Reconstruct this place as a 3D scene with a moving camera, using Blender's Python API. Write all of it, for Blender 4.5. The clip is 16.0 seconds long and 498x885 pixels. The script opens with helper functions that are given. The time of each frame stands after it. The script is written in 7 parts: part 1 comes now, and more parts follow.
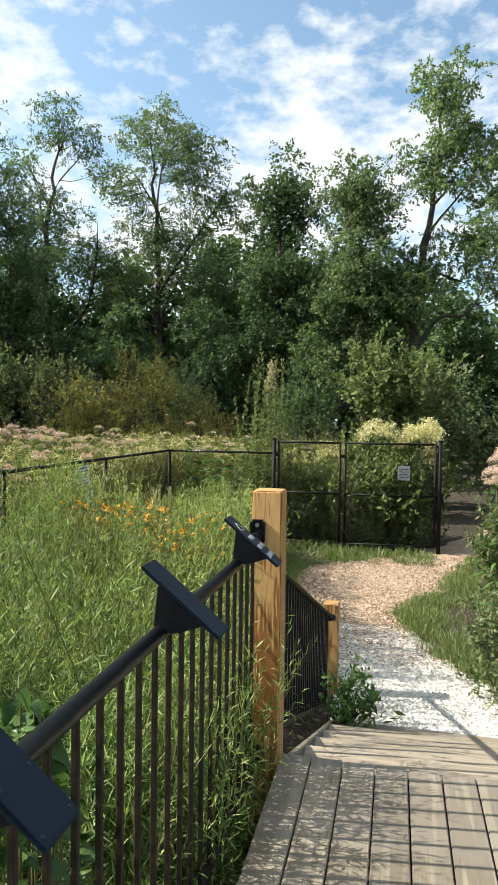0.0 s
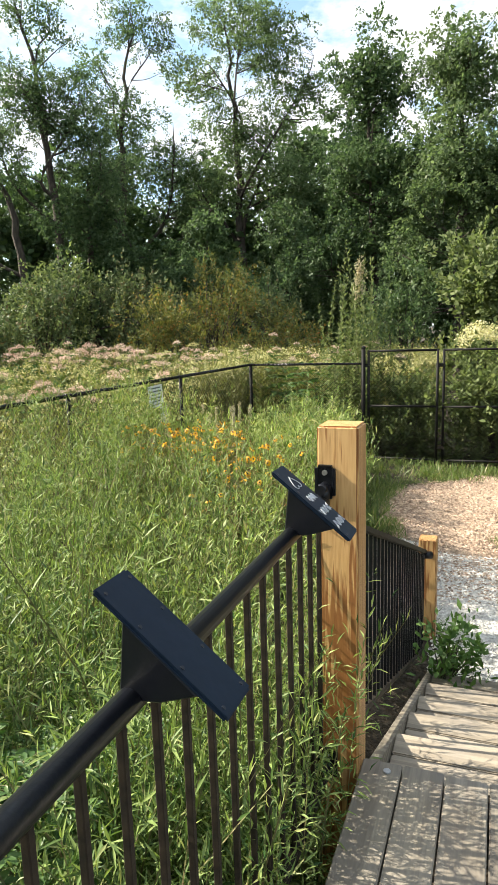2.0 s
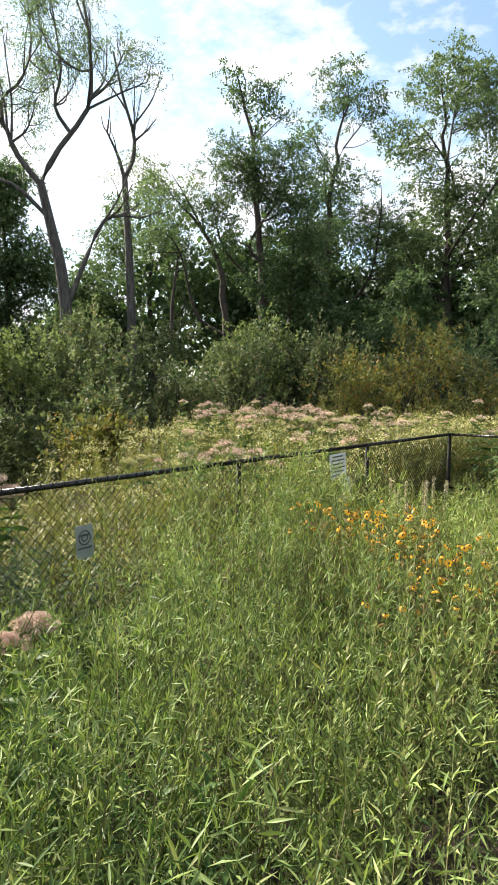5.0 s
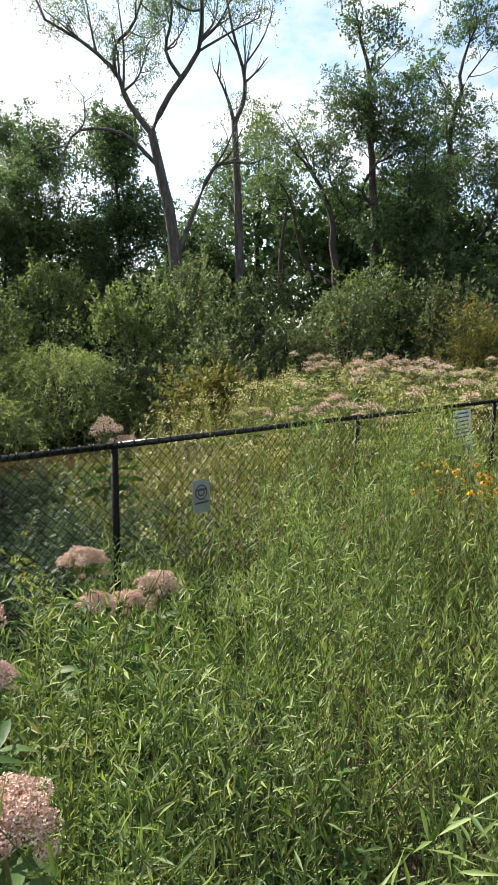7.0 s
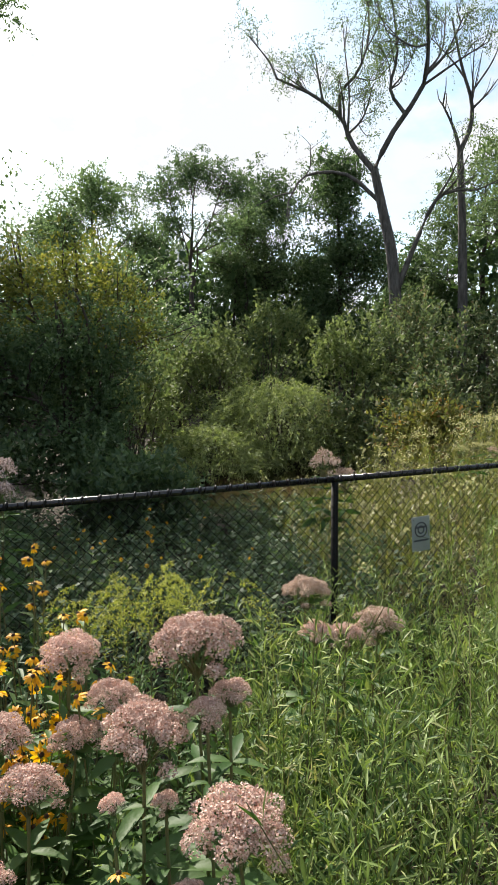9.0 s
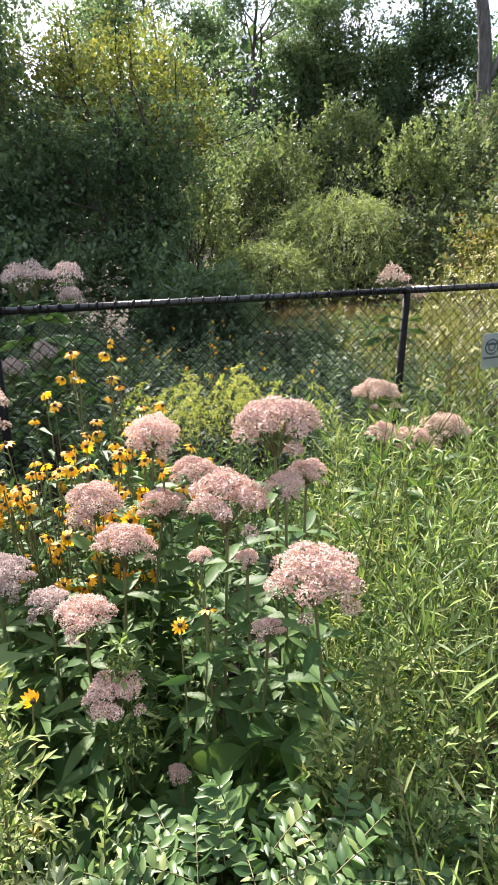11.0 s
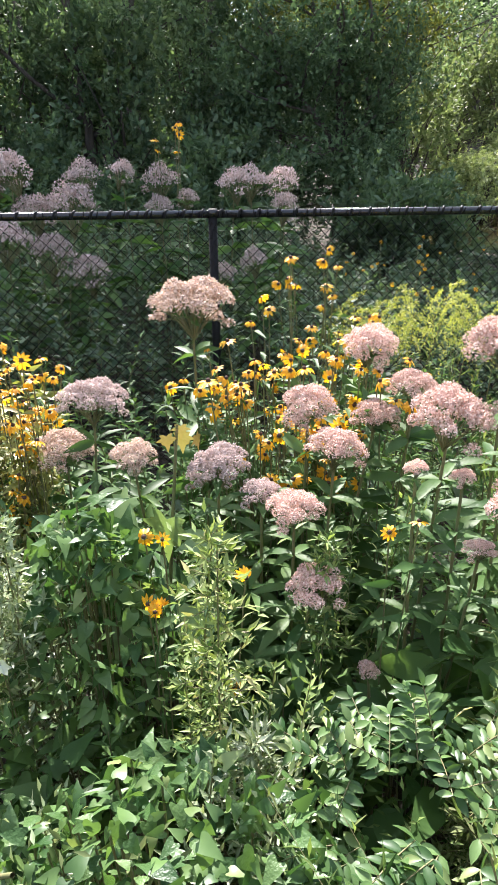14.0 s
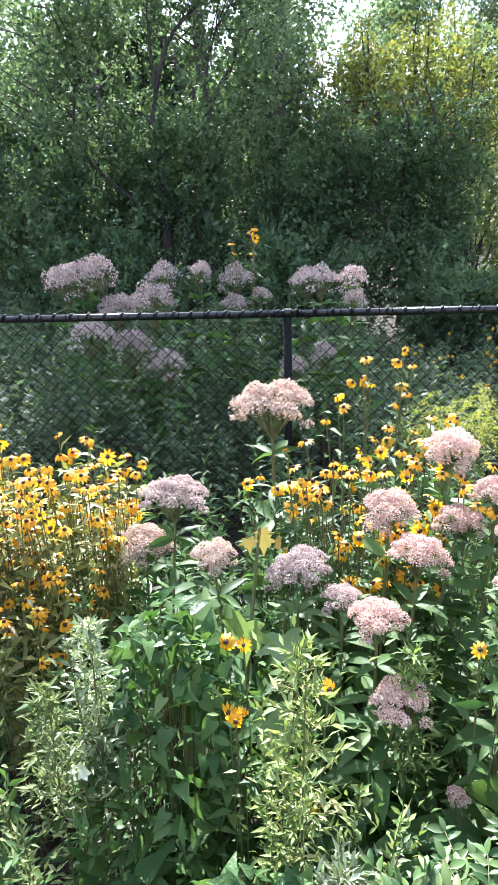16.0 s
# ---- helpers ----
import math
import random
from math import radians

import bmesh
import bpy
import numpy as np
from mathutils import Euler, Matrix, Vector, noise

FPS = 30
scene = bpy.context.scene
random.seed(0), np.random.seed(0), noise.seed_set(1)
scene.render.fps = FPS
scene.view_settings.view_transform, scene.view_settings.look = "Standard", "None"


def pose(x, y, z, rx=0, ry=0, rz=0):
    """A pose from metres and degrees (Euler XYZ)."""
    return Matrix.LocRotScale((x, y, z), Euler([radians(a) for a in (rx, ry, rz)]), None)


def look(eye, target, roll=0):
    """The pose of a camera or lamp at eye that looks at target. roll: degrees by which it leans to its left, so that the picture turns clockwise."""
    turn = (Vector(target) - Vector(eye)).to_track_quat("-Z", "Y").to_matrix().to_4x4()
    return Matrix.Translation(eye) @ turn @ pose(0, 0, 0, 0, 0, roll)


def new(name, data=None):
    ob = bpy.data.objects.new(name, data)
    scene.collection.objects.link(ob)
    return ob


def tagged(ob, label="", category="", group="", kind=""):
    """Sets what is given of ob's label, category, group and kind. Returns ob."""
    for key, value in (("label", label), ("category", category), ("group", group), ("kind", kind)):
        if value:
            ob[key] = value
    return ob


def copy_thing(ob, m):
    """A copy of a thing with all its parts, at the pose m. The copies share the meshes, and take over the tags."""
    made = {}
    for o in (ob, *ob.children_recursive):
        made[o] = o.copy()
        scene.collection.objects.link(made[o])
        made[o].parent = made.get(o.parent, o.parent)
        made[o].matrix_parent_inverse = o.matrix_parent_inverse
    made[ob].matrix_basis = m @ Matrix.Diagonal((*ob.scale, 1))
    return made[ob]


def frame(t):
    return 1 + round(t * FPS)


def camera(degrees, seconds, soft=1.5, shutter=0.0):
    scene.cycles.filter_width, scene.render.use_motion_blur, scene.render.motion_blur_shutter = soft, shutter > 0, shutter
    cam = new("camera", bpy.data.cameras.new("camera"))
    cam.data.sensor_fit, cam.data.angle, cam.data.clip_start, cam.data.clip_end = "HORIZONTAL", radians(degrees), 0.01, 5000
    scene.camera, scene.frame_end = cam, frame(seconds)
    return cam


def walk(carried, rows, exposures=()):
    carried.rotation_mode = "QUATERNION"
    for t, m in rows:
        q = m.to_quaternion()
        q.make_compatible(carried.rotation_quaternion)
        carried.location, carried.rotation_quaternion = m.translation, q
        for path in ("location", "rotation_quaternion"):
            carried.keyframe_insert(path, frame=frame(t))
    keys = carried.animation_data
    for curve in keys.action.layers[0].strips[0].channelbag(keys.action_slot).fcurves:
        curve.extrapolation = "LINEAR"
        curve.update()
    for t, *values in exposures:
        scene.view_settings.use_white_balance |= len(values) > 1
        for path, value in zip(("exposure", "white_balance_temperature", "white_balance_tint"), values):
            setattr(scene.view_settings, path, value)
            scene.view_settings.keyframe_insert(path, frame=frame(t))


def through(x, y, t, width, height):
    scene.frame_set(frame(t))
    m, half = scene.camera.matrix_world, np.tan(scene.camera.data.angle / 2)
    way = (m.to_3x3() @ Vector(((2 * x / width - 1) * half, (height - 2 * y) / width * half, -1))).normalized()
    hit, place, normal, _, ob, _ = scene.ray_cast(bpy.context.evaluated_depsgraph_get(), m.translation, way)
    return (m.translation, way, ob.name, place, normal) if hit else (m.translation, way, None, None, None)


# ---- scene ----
cam = camera(41.9, 16.0, soft=0.75)
PATH = [
    (0.0, look((0.569, -2.970, 1.579), (0.128, -1.020, 1.506), 0.77)),
    (0.5, look((0.481, -2.743, 1.584), (0.133, -0.778, 1.462), -0.45)),
    (1.0, look((0.420, -2.571, 1.572), (0.079, -0.606, 1.424), -0.03)),
    (1.5, look((0.461, -2.369, 1.558), (-0.047, -0.446, 1.351), -1.18)),
    (2.0, look((0.485, -2.149, 1.571), (-0.220, -0.309, 1.230), -1.70)),
    (2.5, look((0.475, -1.980, 1.560), (-0.316, -0.167, 1.266), -2.39)),
    (3.0, look((0.332, -1.728, 1.563), (-0.464, 0.088, 1.303), -2.25)),
    (3.5, look((0.290, -1.608, 1.568), (-0.565, 0.186, 1.340), -0.53)),
    (4.0, look((0.264, -1.465, 1.588), (-0.825, 0.202, 1.399), 0.86)),
    (6.5, look((-0.112, -1.193, 1.618), (-1.418, 0.310, 1.435), 0.63)),
    (7.0, look((-0.136, -1.175, 1.602), (-1.575, 0.181, 1.299), 0.46)),
    (7.5, look((-0.112, -1.157, 1.610), (-1.696, 0.028, 1.317), -1.19)),
    (8.0, look((-0.112, -1.205, 1.631), (-1.760, -0.114, 1.330), 0.10)),
    (8.5, look((-0.112, -1.209, 1.624), (-1.863, -0.269, 1.397), -0.89)),
    (9.0, look((-0.112, -1.243, 1.627), (-1.923, -0.419, 1.421), -0.43)),
    (11.5, look((-0.112, -1.319, 1.509), (-1.835, -0.749, 0.669), -0.34)),
    (12.0, look((-0.112, -1.327, 1.502), (-1.815, -0.815, 0.587), -0.73)),
    (12.5, look((-0.112, -1.354, 1.497), (-1.824, -0.935, 0.553), -0.36)),
    (13.0, look((-0.112, -1.370, 1.498), (-1.833, -1.047, 0.531), -0.48)),
    (13.5, look((-0.112, -1.400, 1.497), (-1.849, -1.182, 0.528), 0.10)),
    (14.0, look((-0.112, -1.431, 1.500), (-1.873, -1.355, 0.555), -0.41)),
    (14.5, look((-0.112, -1.441, 1.517), (-1.930, -1.456, 0.684), -2.05)),
    (15.0, look((-0.112, -1.466, 1.538), (-1.961, -1.521, 0.778), -1.42)),
    (15.5, look((-0.112, -1.478, 1.553), (-1.981, -1.565, 0.847), -1.79)),
    (16.0, look((-0.112, -1.490, 1.574), (-1.975, -1.596, 0.856), -1.76)),
]
EXPOSURES = [(0.0, 1.1, 6850, 7), (2.0, 1.46, 7000, 9), (2.6, 1.6, 7050, 10), (4.0, 1.44, 7050, 12), (6.5, 1.15, 6800, 11), (9.0, 0.95, 6750, 12), (11.5, 2.0, 6500, 20), (13.0, 1.95, 6450, 20), (16.0, 2.36, 5750, 18)]
walk(cam, PATH, EXPOSURES)

# world: hazy bright sky with thin broken cloud, sun high over the fence side
SUN_EL, SUN_AZ = radians(39.0), radians(262.6)
world = bpy.data.worlds.new("world")
scene.world = world
world.use_nodes = True
wn, wl = world.node_tree.nodes, world.node_tree.links
sky = wn.new("ShaderNodeTexSky")
sky.sky_type, sky.sun_disc, sky.sun_elevation, sky.sun_rotation = "NISHITA", False, SUN_EL, SUN_AZ
sky.air_density, sky.dust_density = 1.0, 1.6
co = wn.new("ShaderNodeTexCoord")
flat = wn.new("ShaderNodeMapping")
flat.inputs["Scale"].default_value = (1.0, 1.0, 1.9)
wl.new(co.outputs["Generated"], flat.inputs["Vector"])
puffs = wn.new("ShaderNodeTexNoise")
puffs.inputs["Scale"].default_value, puffs.inputs["Detail"].default_value, puffs.inputs["Roughness"].default_value = 19.0, 6.0, 0.58
banks = wn.new("ShaderNodeTexNoise")
banks.inputs["Scale"].default_value, banks.inputs["Detail"].default_value = 2.1, 3.0
for n in (puffs, banks):
    wl.new(flat.outputs[0], n.inputs["Vector"])
both = wn.new("ShaderNodeMath")
both.operation = "MULTIPLY_ADD"
both.inputs[1].default_value = 0.62
wl.new(puffs.outputs["Fac"], both.inputs[0])
wl.new(banks.outputs["Fac"], both.inputs[2])
ramp = wn.new("ShaderNodeValToRGB")
ramp.color_ramp.elements[0].position, ramp.color_ramp.elements[1].position = 0.71, 0.90
wl.new(both.outputs[0], ramp.inputs[0])
cloud = wn.new("ShaderNodeMix")
cloud.data_type = "RGBA"
cloud.inputs["B"].default_value = (12.0, 12.7, 13.8, 1)
wl.new(ramp.outputs[0], cloud.inputs["Factor"])
lift = wn.new("ShaderNodeMix")
lift.data_type, lift.blend_type = "RGBA", "MULTIPLY"
lift.inputs["Factor"].default_value, lift.inputs["B"].default_value = 1.0, (2.75, 3.05, 3.0, 1)
wl.new(sky.outputs[0], lift.inputs["A"])
wl.new(lift.outputs["Result"], cloud.inputs["A"])
wl.new(cloud.outputs["Result"], wn["Background"].inputs[0])
wn["Background"].inputs[1].default_value = 0.041

sun_dir = Vector((math.sin(SUN_AZ) * math.cos(SUN_EL), math.cos(SUN_AZ) * math.cos(SUN_EL), math.sin(SUN_EL)))
sun = new("sun", bpy.data.lights.new("sun", "SUN"))
sun.data.energy, sun.data.angle, sun.data.color = 5.0, radians(0.6), (1.0, 0.95, 0.86)
sun.matrix_world = look(sun_dir * 60, (0, 0, 0))


# ---------------------------------------------------------------- materials
def material(name, rough=0.6, metal=0.0):
    m = bpy.data.materials.new(name)
    m.use_nodes = True
    b = m.node_tree.nodes["Principled BSDF"]
    b.inputs["Roughness"].default_value, b.inputs["Metallic"].default_value = rough, metal
    return m, m.node_tree.nodes, m.node_tree.links, b


def mix_rgb(n, l, fac, a, b, blend="MIX"):
    x = n.new("ShaderNodeMix")
    x.data_type, x.blend_type = "RGBA", blend
    for key, v in (("Factor", fac), ("A", a), ("B", b)):
        if isinstance(v, (int, float)):
            x.inputs[key].default_value = v
        elif isinstance(v, tuple):
            x.inputs[key].default_value = (*v, 1)
        else:
            l.new(v, x.inputs[key])
    return x.outputs["Result"]


def noise_fac(n, l, scale, detail=4.0, stretch=(1, 1, 1), lo=0.35, hi=0.65, coord="Object", rough=0.55):
    c = n.new("ShaderNodeTexCoord")
    m = n.new("ShaderNodeMapping")
    m.inputs["Scale"].default_value = stretch
    l.new(c.outputs[coord], m.inputs["Vector"])
    t = n.new("ShaderNodeTexNoise")
    t.inputs["Scale"].default_value, t.inputs["Detail"].default_value, t.inputs["Roughness"].default_value = scale, detail, rough
    l.new(m.outputs[0], t.inputs["Vector"])
    r = n.new("ShaderNodeMapRange")
    r.inputs["From Min"].default_value, r.inputs["From Max"].default_value = lo, hi
    l.new(t.outputs["Fac"], r.inputs["Value"])
    return r.outputs[0]


def bump(n, l, b, height, strength=0.3, distance=0.01):
    x = n.new("ShaderNodeBump")
    x.inputs["Strength"].default_value, x.inputs["Distance"].default_value = strength, distance
    l.new(height, x.inputs["Height"])
    l.new(x.outputs[0], b.inputs["Normal"])


def leaf_material(name, dark, light, dry=None, through=0.35, rough=0.45, patch=0.6, gloss=0.4, glow=(1.1, 1.18, 0.6), crinkle=0.0):
    """A leaf: colour varies from leaf to leaf and in drifts; light shines through it."""
    m, n, l, b = material(name, rough)
    b.inputs["Specular IOR Level"].default_value = gloss
    g = n.new("ShaderNodeNewGeometry")
    info = n.new("ShaderNodeObjectInfo")
    add = n.new("ShaderNodeMath")
    add.operation = "ADD"
    l.new(g.outputs["Random Per Island"], add.inputs[0])
    l.new(info.outputs["Random"], add.inputs[1])
    one = n.new("ShaderNodeMath")
    one.operation = "FRACT"
    l.new(add.outputs[0], one.inputs[0])
    col = mix_rgb(n, l, one.outputs[0], dark, light)
    if dry:
        r = n.new("ShaderNodeMapRange")
        r.inputs["From Min"].default_value, r.inputs["From Max"].default_value = 0.86, 0.95
        w = n.new("ShaderNodeMath")
        w.operation = "FRACT"
        q = n.new("ShaderNodeMath")
        q.operation = "MULTIPLY"
        q.inputs[1].default_value = 37.3
        l.new(g.outputs["Random Per Island"], q.inputs[0])
        l.new(q.outputs[0], w.inputs[0])
        l.new(w.outputs[0], r.inputs["Value"])
        col = mix_rgb(n, l, r.outputs[0], col, dry)
    drift = noise_fac(n, l, patch, 3.0, lo=0.3, hi=0.7)
    half = tuple(0.62 * c for c in dark)
    col = mix_rgb(n, l, drift, mix_rgb(n, l, 0.45, col, half), col)
    hs = n.new("ShaderNodeHueSaturation")
    rr = n.new("ShaderNodeMapRange")
    rr.inputs["To Min"].default_value, rr.inputs["To Max"].default_value = 0.85, 1.15
    l.new(info.outputs["Random"], rr.inputs["Value"])
    l.new(rr.outputs[0], hs.inputs["Value"])
    l.new(col, hs.inputs["Color"])
    col = hs.outputs[0]
    l.new(col, b.inputs["Base Color"])
    if crinkle:
        bump(n, l, b, noise_fac(n, l, 5.0, 2.0), crinkle * 0.5, 0.003)
    t = n.new("ShaderNodeBsdfTranslucent")
    warm = mix_rgb(n, l, 1.0, col, glow, "MULTIPLY")
    l.new(warm, t.inputs["Color"])
    s = n.new("ShaderNodeMixShader")
    s.inputs[0].default_value = through
    l.new(b.outputs[0], s.inputs[1])
    l.new(t.outputs[0], s.inputs[2])
    l.new(s.outputs[0], n["Material Output"].inputs["Surface"])
    return m


def plain(name, c, c2=None, rough=0.6, metal=0.0, scale=18.0, bumps=0.15, stretch=(1, 1, 1), dist=0.004):
    m, n, l, b = material(name, rough, metal)
    f1 = noise_fac(n, l, scale, 5.0, stretch)
    f2 = noise_fac(n, l, scale * 0.13, 3.0)
    c2 = c2 or tuple(0.7 * v for v in c)
    col = mix_rgb(n, l, f1, c, c2)
    col = mix_rgb(n, l, f2, col, mix_rgb(n, l, 0.4, col, c2))
    l.new(col, b.inputs["Base Color"])
    bump(n, l, b, f1, bumps, dist)
    return m


def wood(name, pale, grain, streak, along, rough=0.7, grey=None, rings=26.0):
    """Sawn timber: long bands of early and late wood along one axis, fine fibres, weathering."""
    m, n, l, b = material(name, rough)
    info = n.new("ShaderNodeObjectInfo")
    c = n.new("ShaderNodeTexCoord")
    off = n.new("ShaderNodeVectorMath")
    off.operation = "MULTIPLY_ADD"
    off.inputs[1].default_value = (7.1, 5.3, 9.7)
    comb = n.new("ShaderNodeCombineXYZ")
    for k in range(3):
        l.new(info.outputs["Random"], comb.inputs[k])
    l.new(comb.outputs[0], off.inputs[0])
    l.new(c.outputs["Object"], off.inputs[2])
    stretch = [1.0, 1.0, 1.0]
    stretch[along] = 0.055
    mp = n.new("ShaderNodeMapping")
    mp.inputs["Scale"].default_value = stretch
    l.new(off.outputs[0], mp.inputs["Vector"])
    w = n.new("ShaderNodeTexWave")
    w.wave_type, w.bands_direction = "RINGS", "XYZ"[along]
    w.inputs["Scale"].default_value, w.inputs["Distortion"].default_value = rings, 7.0
    w.inputs["Detail"].default_value, w.inputs["Detail Scale"].default_value = 3.0, 1.4
    l.new(mp.outputs[0], w.inputs["Vector"])
    t = n.new("ShaderNodeTexNoise")
    t.inputs["Scale"].default_value, t.inputs["Detail"].default_value = 160.0, 5.0
    l.new(mp.outputs[0], t.inputs["Vector"])
    line = n.new("ShaderNodeMapRange")
    line.inputs["From Min"].default_value, line.inputs["From Max"].default_value = 0.34, 0.70
    l.new(w.outputs["Fac"], line.inputs["Value"])
    col = mix_rgb(n, l, line.outputs[0], pale, grain)
    r = n.new("ShaderNodeMapRange")
    r.inputs["From Min"].default_value, r.inputs["From Max"].default_value = 0.42, 0.72
    l.new(t.outputs["Fac"], r.inputs["Value"])
    k = n.new("ShaderNodeMath")
    k.operation = "MULTIPLY"
    k.inputs[1].default_value = 0.45
    l.new(r.outputs[0], k.inputs[0])
    col = mix_rgb(n, l, k.outputs[0], col, streak)
    stain = noise_fac(n, l, 3.0, 5.0, lo=0.4, hi=0.75)
    if grey:
        col = mix_rgb(n, l, stain, col, mix_rgb(n, l, 0.5, col, grey))
    hs = n.new("ShaderNodeHueSaturation")
    rr = n.new("ShaderNodeMapRange")
    rr.inputs["To Min"].default_value, rr.inputs["To Max"].default_value = 0.86, 1.12
    l.new(info.outputs["Random"], rr.inputs["Value"])
    l.new(rr.outputs[0], hs.inputs["Value"])
    l.new(col, hs.inputs["Color"])
    l.new(hs.outputs[0], b.inputs["Base Color"])
    bump(n, l, b, t.outputs["Fac"], 0.35, 0.002)
    return m


M_willow = leaf_material("narrow_leaf_green", (0.038, 0.092, 0.024), (0.38, 0.49, 0.16), (0.38, 0.41, 0.17), 0.30, 0.46, 0.6, 0.22)
M_willow_pale = leaf_material("pale_narrow_leaf", (0.085, 0.14, 0.034), (0.42, 0.49, 0.17), (0.42, 0.39, 0.17), 0.30, 0.48, 0.6, 0.22)
M_stem = plain("green_stem", (0.12, 0.15, 0.05), (0.15, 0.125, 0.055), 0.6)
M_meadow = leaf_material("meadow_leaf", (0.14, 0.17, 0.045), (0.34, 0.34, 0.10), (0.38, 0.30, 0.15), 0.35, 0.5)
# extra blue in this leaf colour stands for sky fill and veil
M_shade_herb = leaf_material("shade_tinted_herb_leaf", (0.062, 0.112, 0.062), (0.175, 0.24, 0.13), None, 0.46, 0.55, 0.6, 0.25)
M_broad = leaf_material("broad_leaf_green", (0.045, 0.105, 0.028), (0.135, 0.225, 0.07), None, 0.38, 0.5, 0.9, 0.2, crinkle=0.5)
M_bindweed = leaf_material("bindweed_leaf", (0.032, 0.088, 0.024), (0.165, 0.275, 0.085), (0.27, 0.34, 0.12), 0.36, 0.42, 0.9, 0.34, crinkle=0.7)
M_silver = leaf_material("silvery_leaf", (0.16, 0.22, 0.10), (0.42, 0.46, 0.30), None, 0.3, 0.45)
M_back = leaf_material("woodland_leaf", (0.045, 0.082, 0.040), (0.115, 0.175, 0.080), None, 0.38, 0.6, 0.2, 0.15)
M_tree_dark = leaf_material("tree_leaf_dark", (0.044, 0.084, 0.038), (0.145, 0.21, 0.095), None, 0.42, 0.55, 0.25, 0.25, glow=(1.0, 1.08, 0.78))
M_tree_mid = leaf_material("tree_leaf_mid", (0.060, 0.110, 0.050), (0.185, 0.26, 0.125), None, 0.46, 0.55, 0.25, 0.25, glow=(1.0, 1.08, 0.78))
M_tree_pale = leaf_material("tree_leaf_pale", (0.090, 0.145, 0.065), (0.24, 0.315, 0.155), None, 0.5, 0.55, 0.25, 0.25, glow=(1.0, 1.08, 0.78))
M_tree_yellow = leaf_material("tree_leaf_yellowing", (0.10, 0.135, 0.032), (0.34, 0.33, 0.08), None, 0.52, 0.55, 0.4, 0.2, glow=(1.0, 1.02, 0.65))
M_bush = leaf_material("shrub_leaf", (0.068, 0.106, 0.050), (0.25, 0.295, 0.13), (0.25, 0.19, 0.10), 0.33, 0.6, 0.5, 0.22, glow=(1.0, 1.08, 0.78))
M_bush_rust = leaf_material("rusty_shrub_leaf", (0.11, 0.13, 0.045), (0.30, 0.28, 0.10), (0.40, 0.20, 0.07), 0.35, 0.6, 0.5, 0.2)
M_bush_lime = leaf_material("pale_shrub_leaf", (0.11, 0.155, 0.055), (0.28, 0.325, 0.145), None, 0.42, 0.6, 0.5, 0.2, glow=(1.0, 1.06, 0.72))
M_weeping = leaf_material("weeping_shrub_leaf", (0.13, 0.175, 0.075), (0.37, 0.41, 0.20), None, 0.45, 0.6, 0.5, 0.2)
M_maple = leaf_material("maple_leaf", (0.16, 0.26, 0.09), (0.32, 0.43, 0.19), None, 0.4, 0.4, crinkle=0.6)
M_maple_red = leaf_material("young_maple_leaf", (0.24, 0.17, 0.06), (0.33, 0.29, 0.11), None, 0.4, 0.4, crinkle=0.6)
M_dried = leaf_material("browning_leaf", (0.13, 0.11, 0.04), (0.27, 0.22, 0.09), (0.33, 0.16, 0.06), 0.3, 0.6, 0.6, 0.2)
M_grass = leaf_material("grass_blade", (0.075, 0.125, 0.035), (0.21, 0.27, 0.09), (0.40, 0.34, 0.20), 0.35, 0.5, 2.5)
M_joe = leaf_material("dusty_pink_floret", (0.60, 0.36, 0.29), (0.94, 0.78, 0.67), None, 0.20, 0.8, 9.0, 0.1, (1, 0.97, 0.97))
M_joe_old = leaf_material("faded_floret", (0.50, 0.34, 0.27), (0.90, 0.76, 0.64), (0.5, 0.36, 0.22), 0.28, 0.8, 9.0, 0.1, (1, 0.97, 0.93))
# greyer copy of the pink florets: shade is put into the colour
M_joe_shade = leaf_material("shaded_mauve_floret", (0.42, 0.31, 0.28), (0.76, 0.64, 0.58), None, 0.28, 0.8, 9.0, 0.1, (1, 1, 1))
M_cream = leaf_material("cream_blossom", (0.55, 0.50, 0.28), (0.85, 0.80, 0.55), None, 0.3, 0.7)
M_fuzz = leaf_material("pinkish_cream_blossom", (0.40, 0.40, 0.16), (0.72, 0.68, 0.38), None, 0.3, 0.8, 1.2, 0.1, (1, 1, 0.9))
M_petal = leaf_material("golden_petal", (0.78, 0.34, 0.010), (0.95, 0.57, 0.026), None, 0.42, 0.5)
M_petal_orange = leaf_material("orange_petal", (0.74, 0.33, 0.015), (0.90, 0.52, 0.04), None, 0.35, 0.5)
M_disc = plain("brown_flower_disc", (0.035, 0.018, 0.012), (0.07, 0.03, 0.015), 0.9, scale=400)
M_plume = leaf_material("yellow_plume", (0.27, 0.32, 0.05), (0.55, 0.53, 0.12), None, 0.35, 0.6)
M_white_petal = leaf_material("white_petal", (0.75, 0.76, 0.74), (0.88, 0.88, 0.86), None, 0.35, 0.5)
M_spike = leaf_material("pale_seed_spike", (0.45, 0.38, 0.26), (0.66, 0.60, 0.45), None, 0.2, 0.8)
M_bark = plain("grey_brown_bark", (0.085, 0.068, 0.052), (0.035, 0.028, 0.022), 0.9, scale=9, bumps=0.8, stretch=(1, 1, 0.25), dist=0.05)
M_bark_pale = plain("bare_grey_bark", (0.125, 0.118, 0.108), (0.05, 0.046, 0.042), 0.9, scale=9, bumps=0.8, stretch=(1, 1, 0.25), dist=0.05)
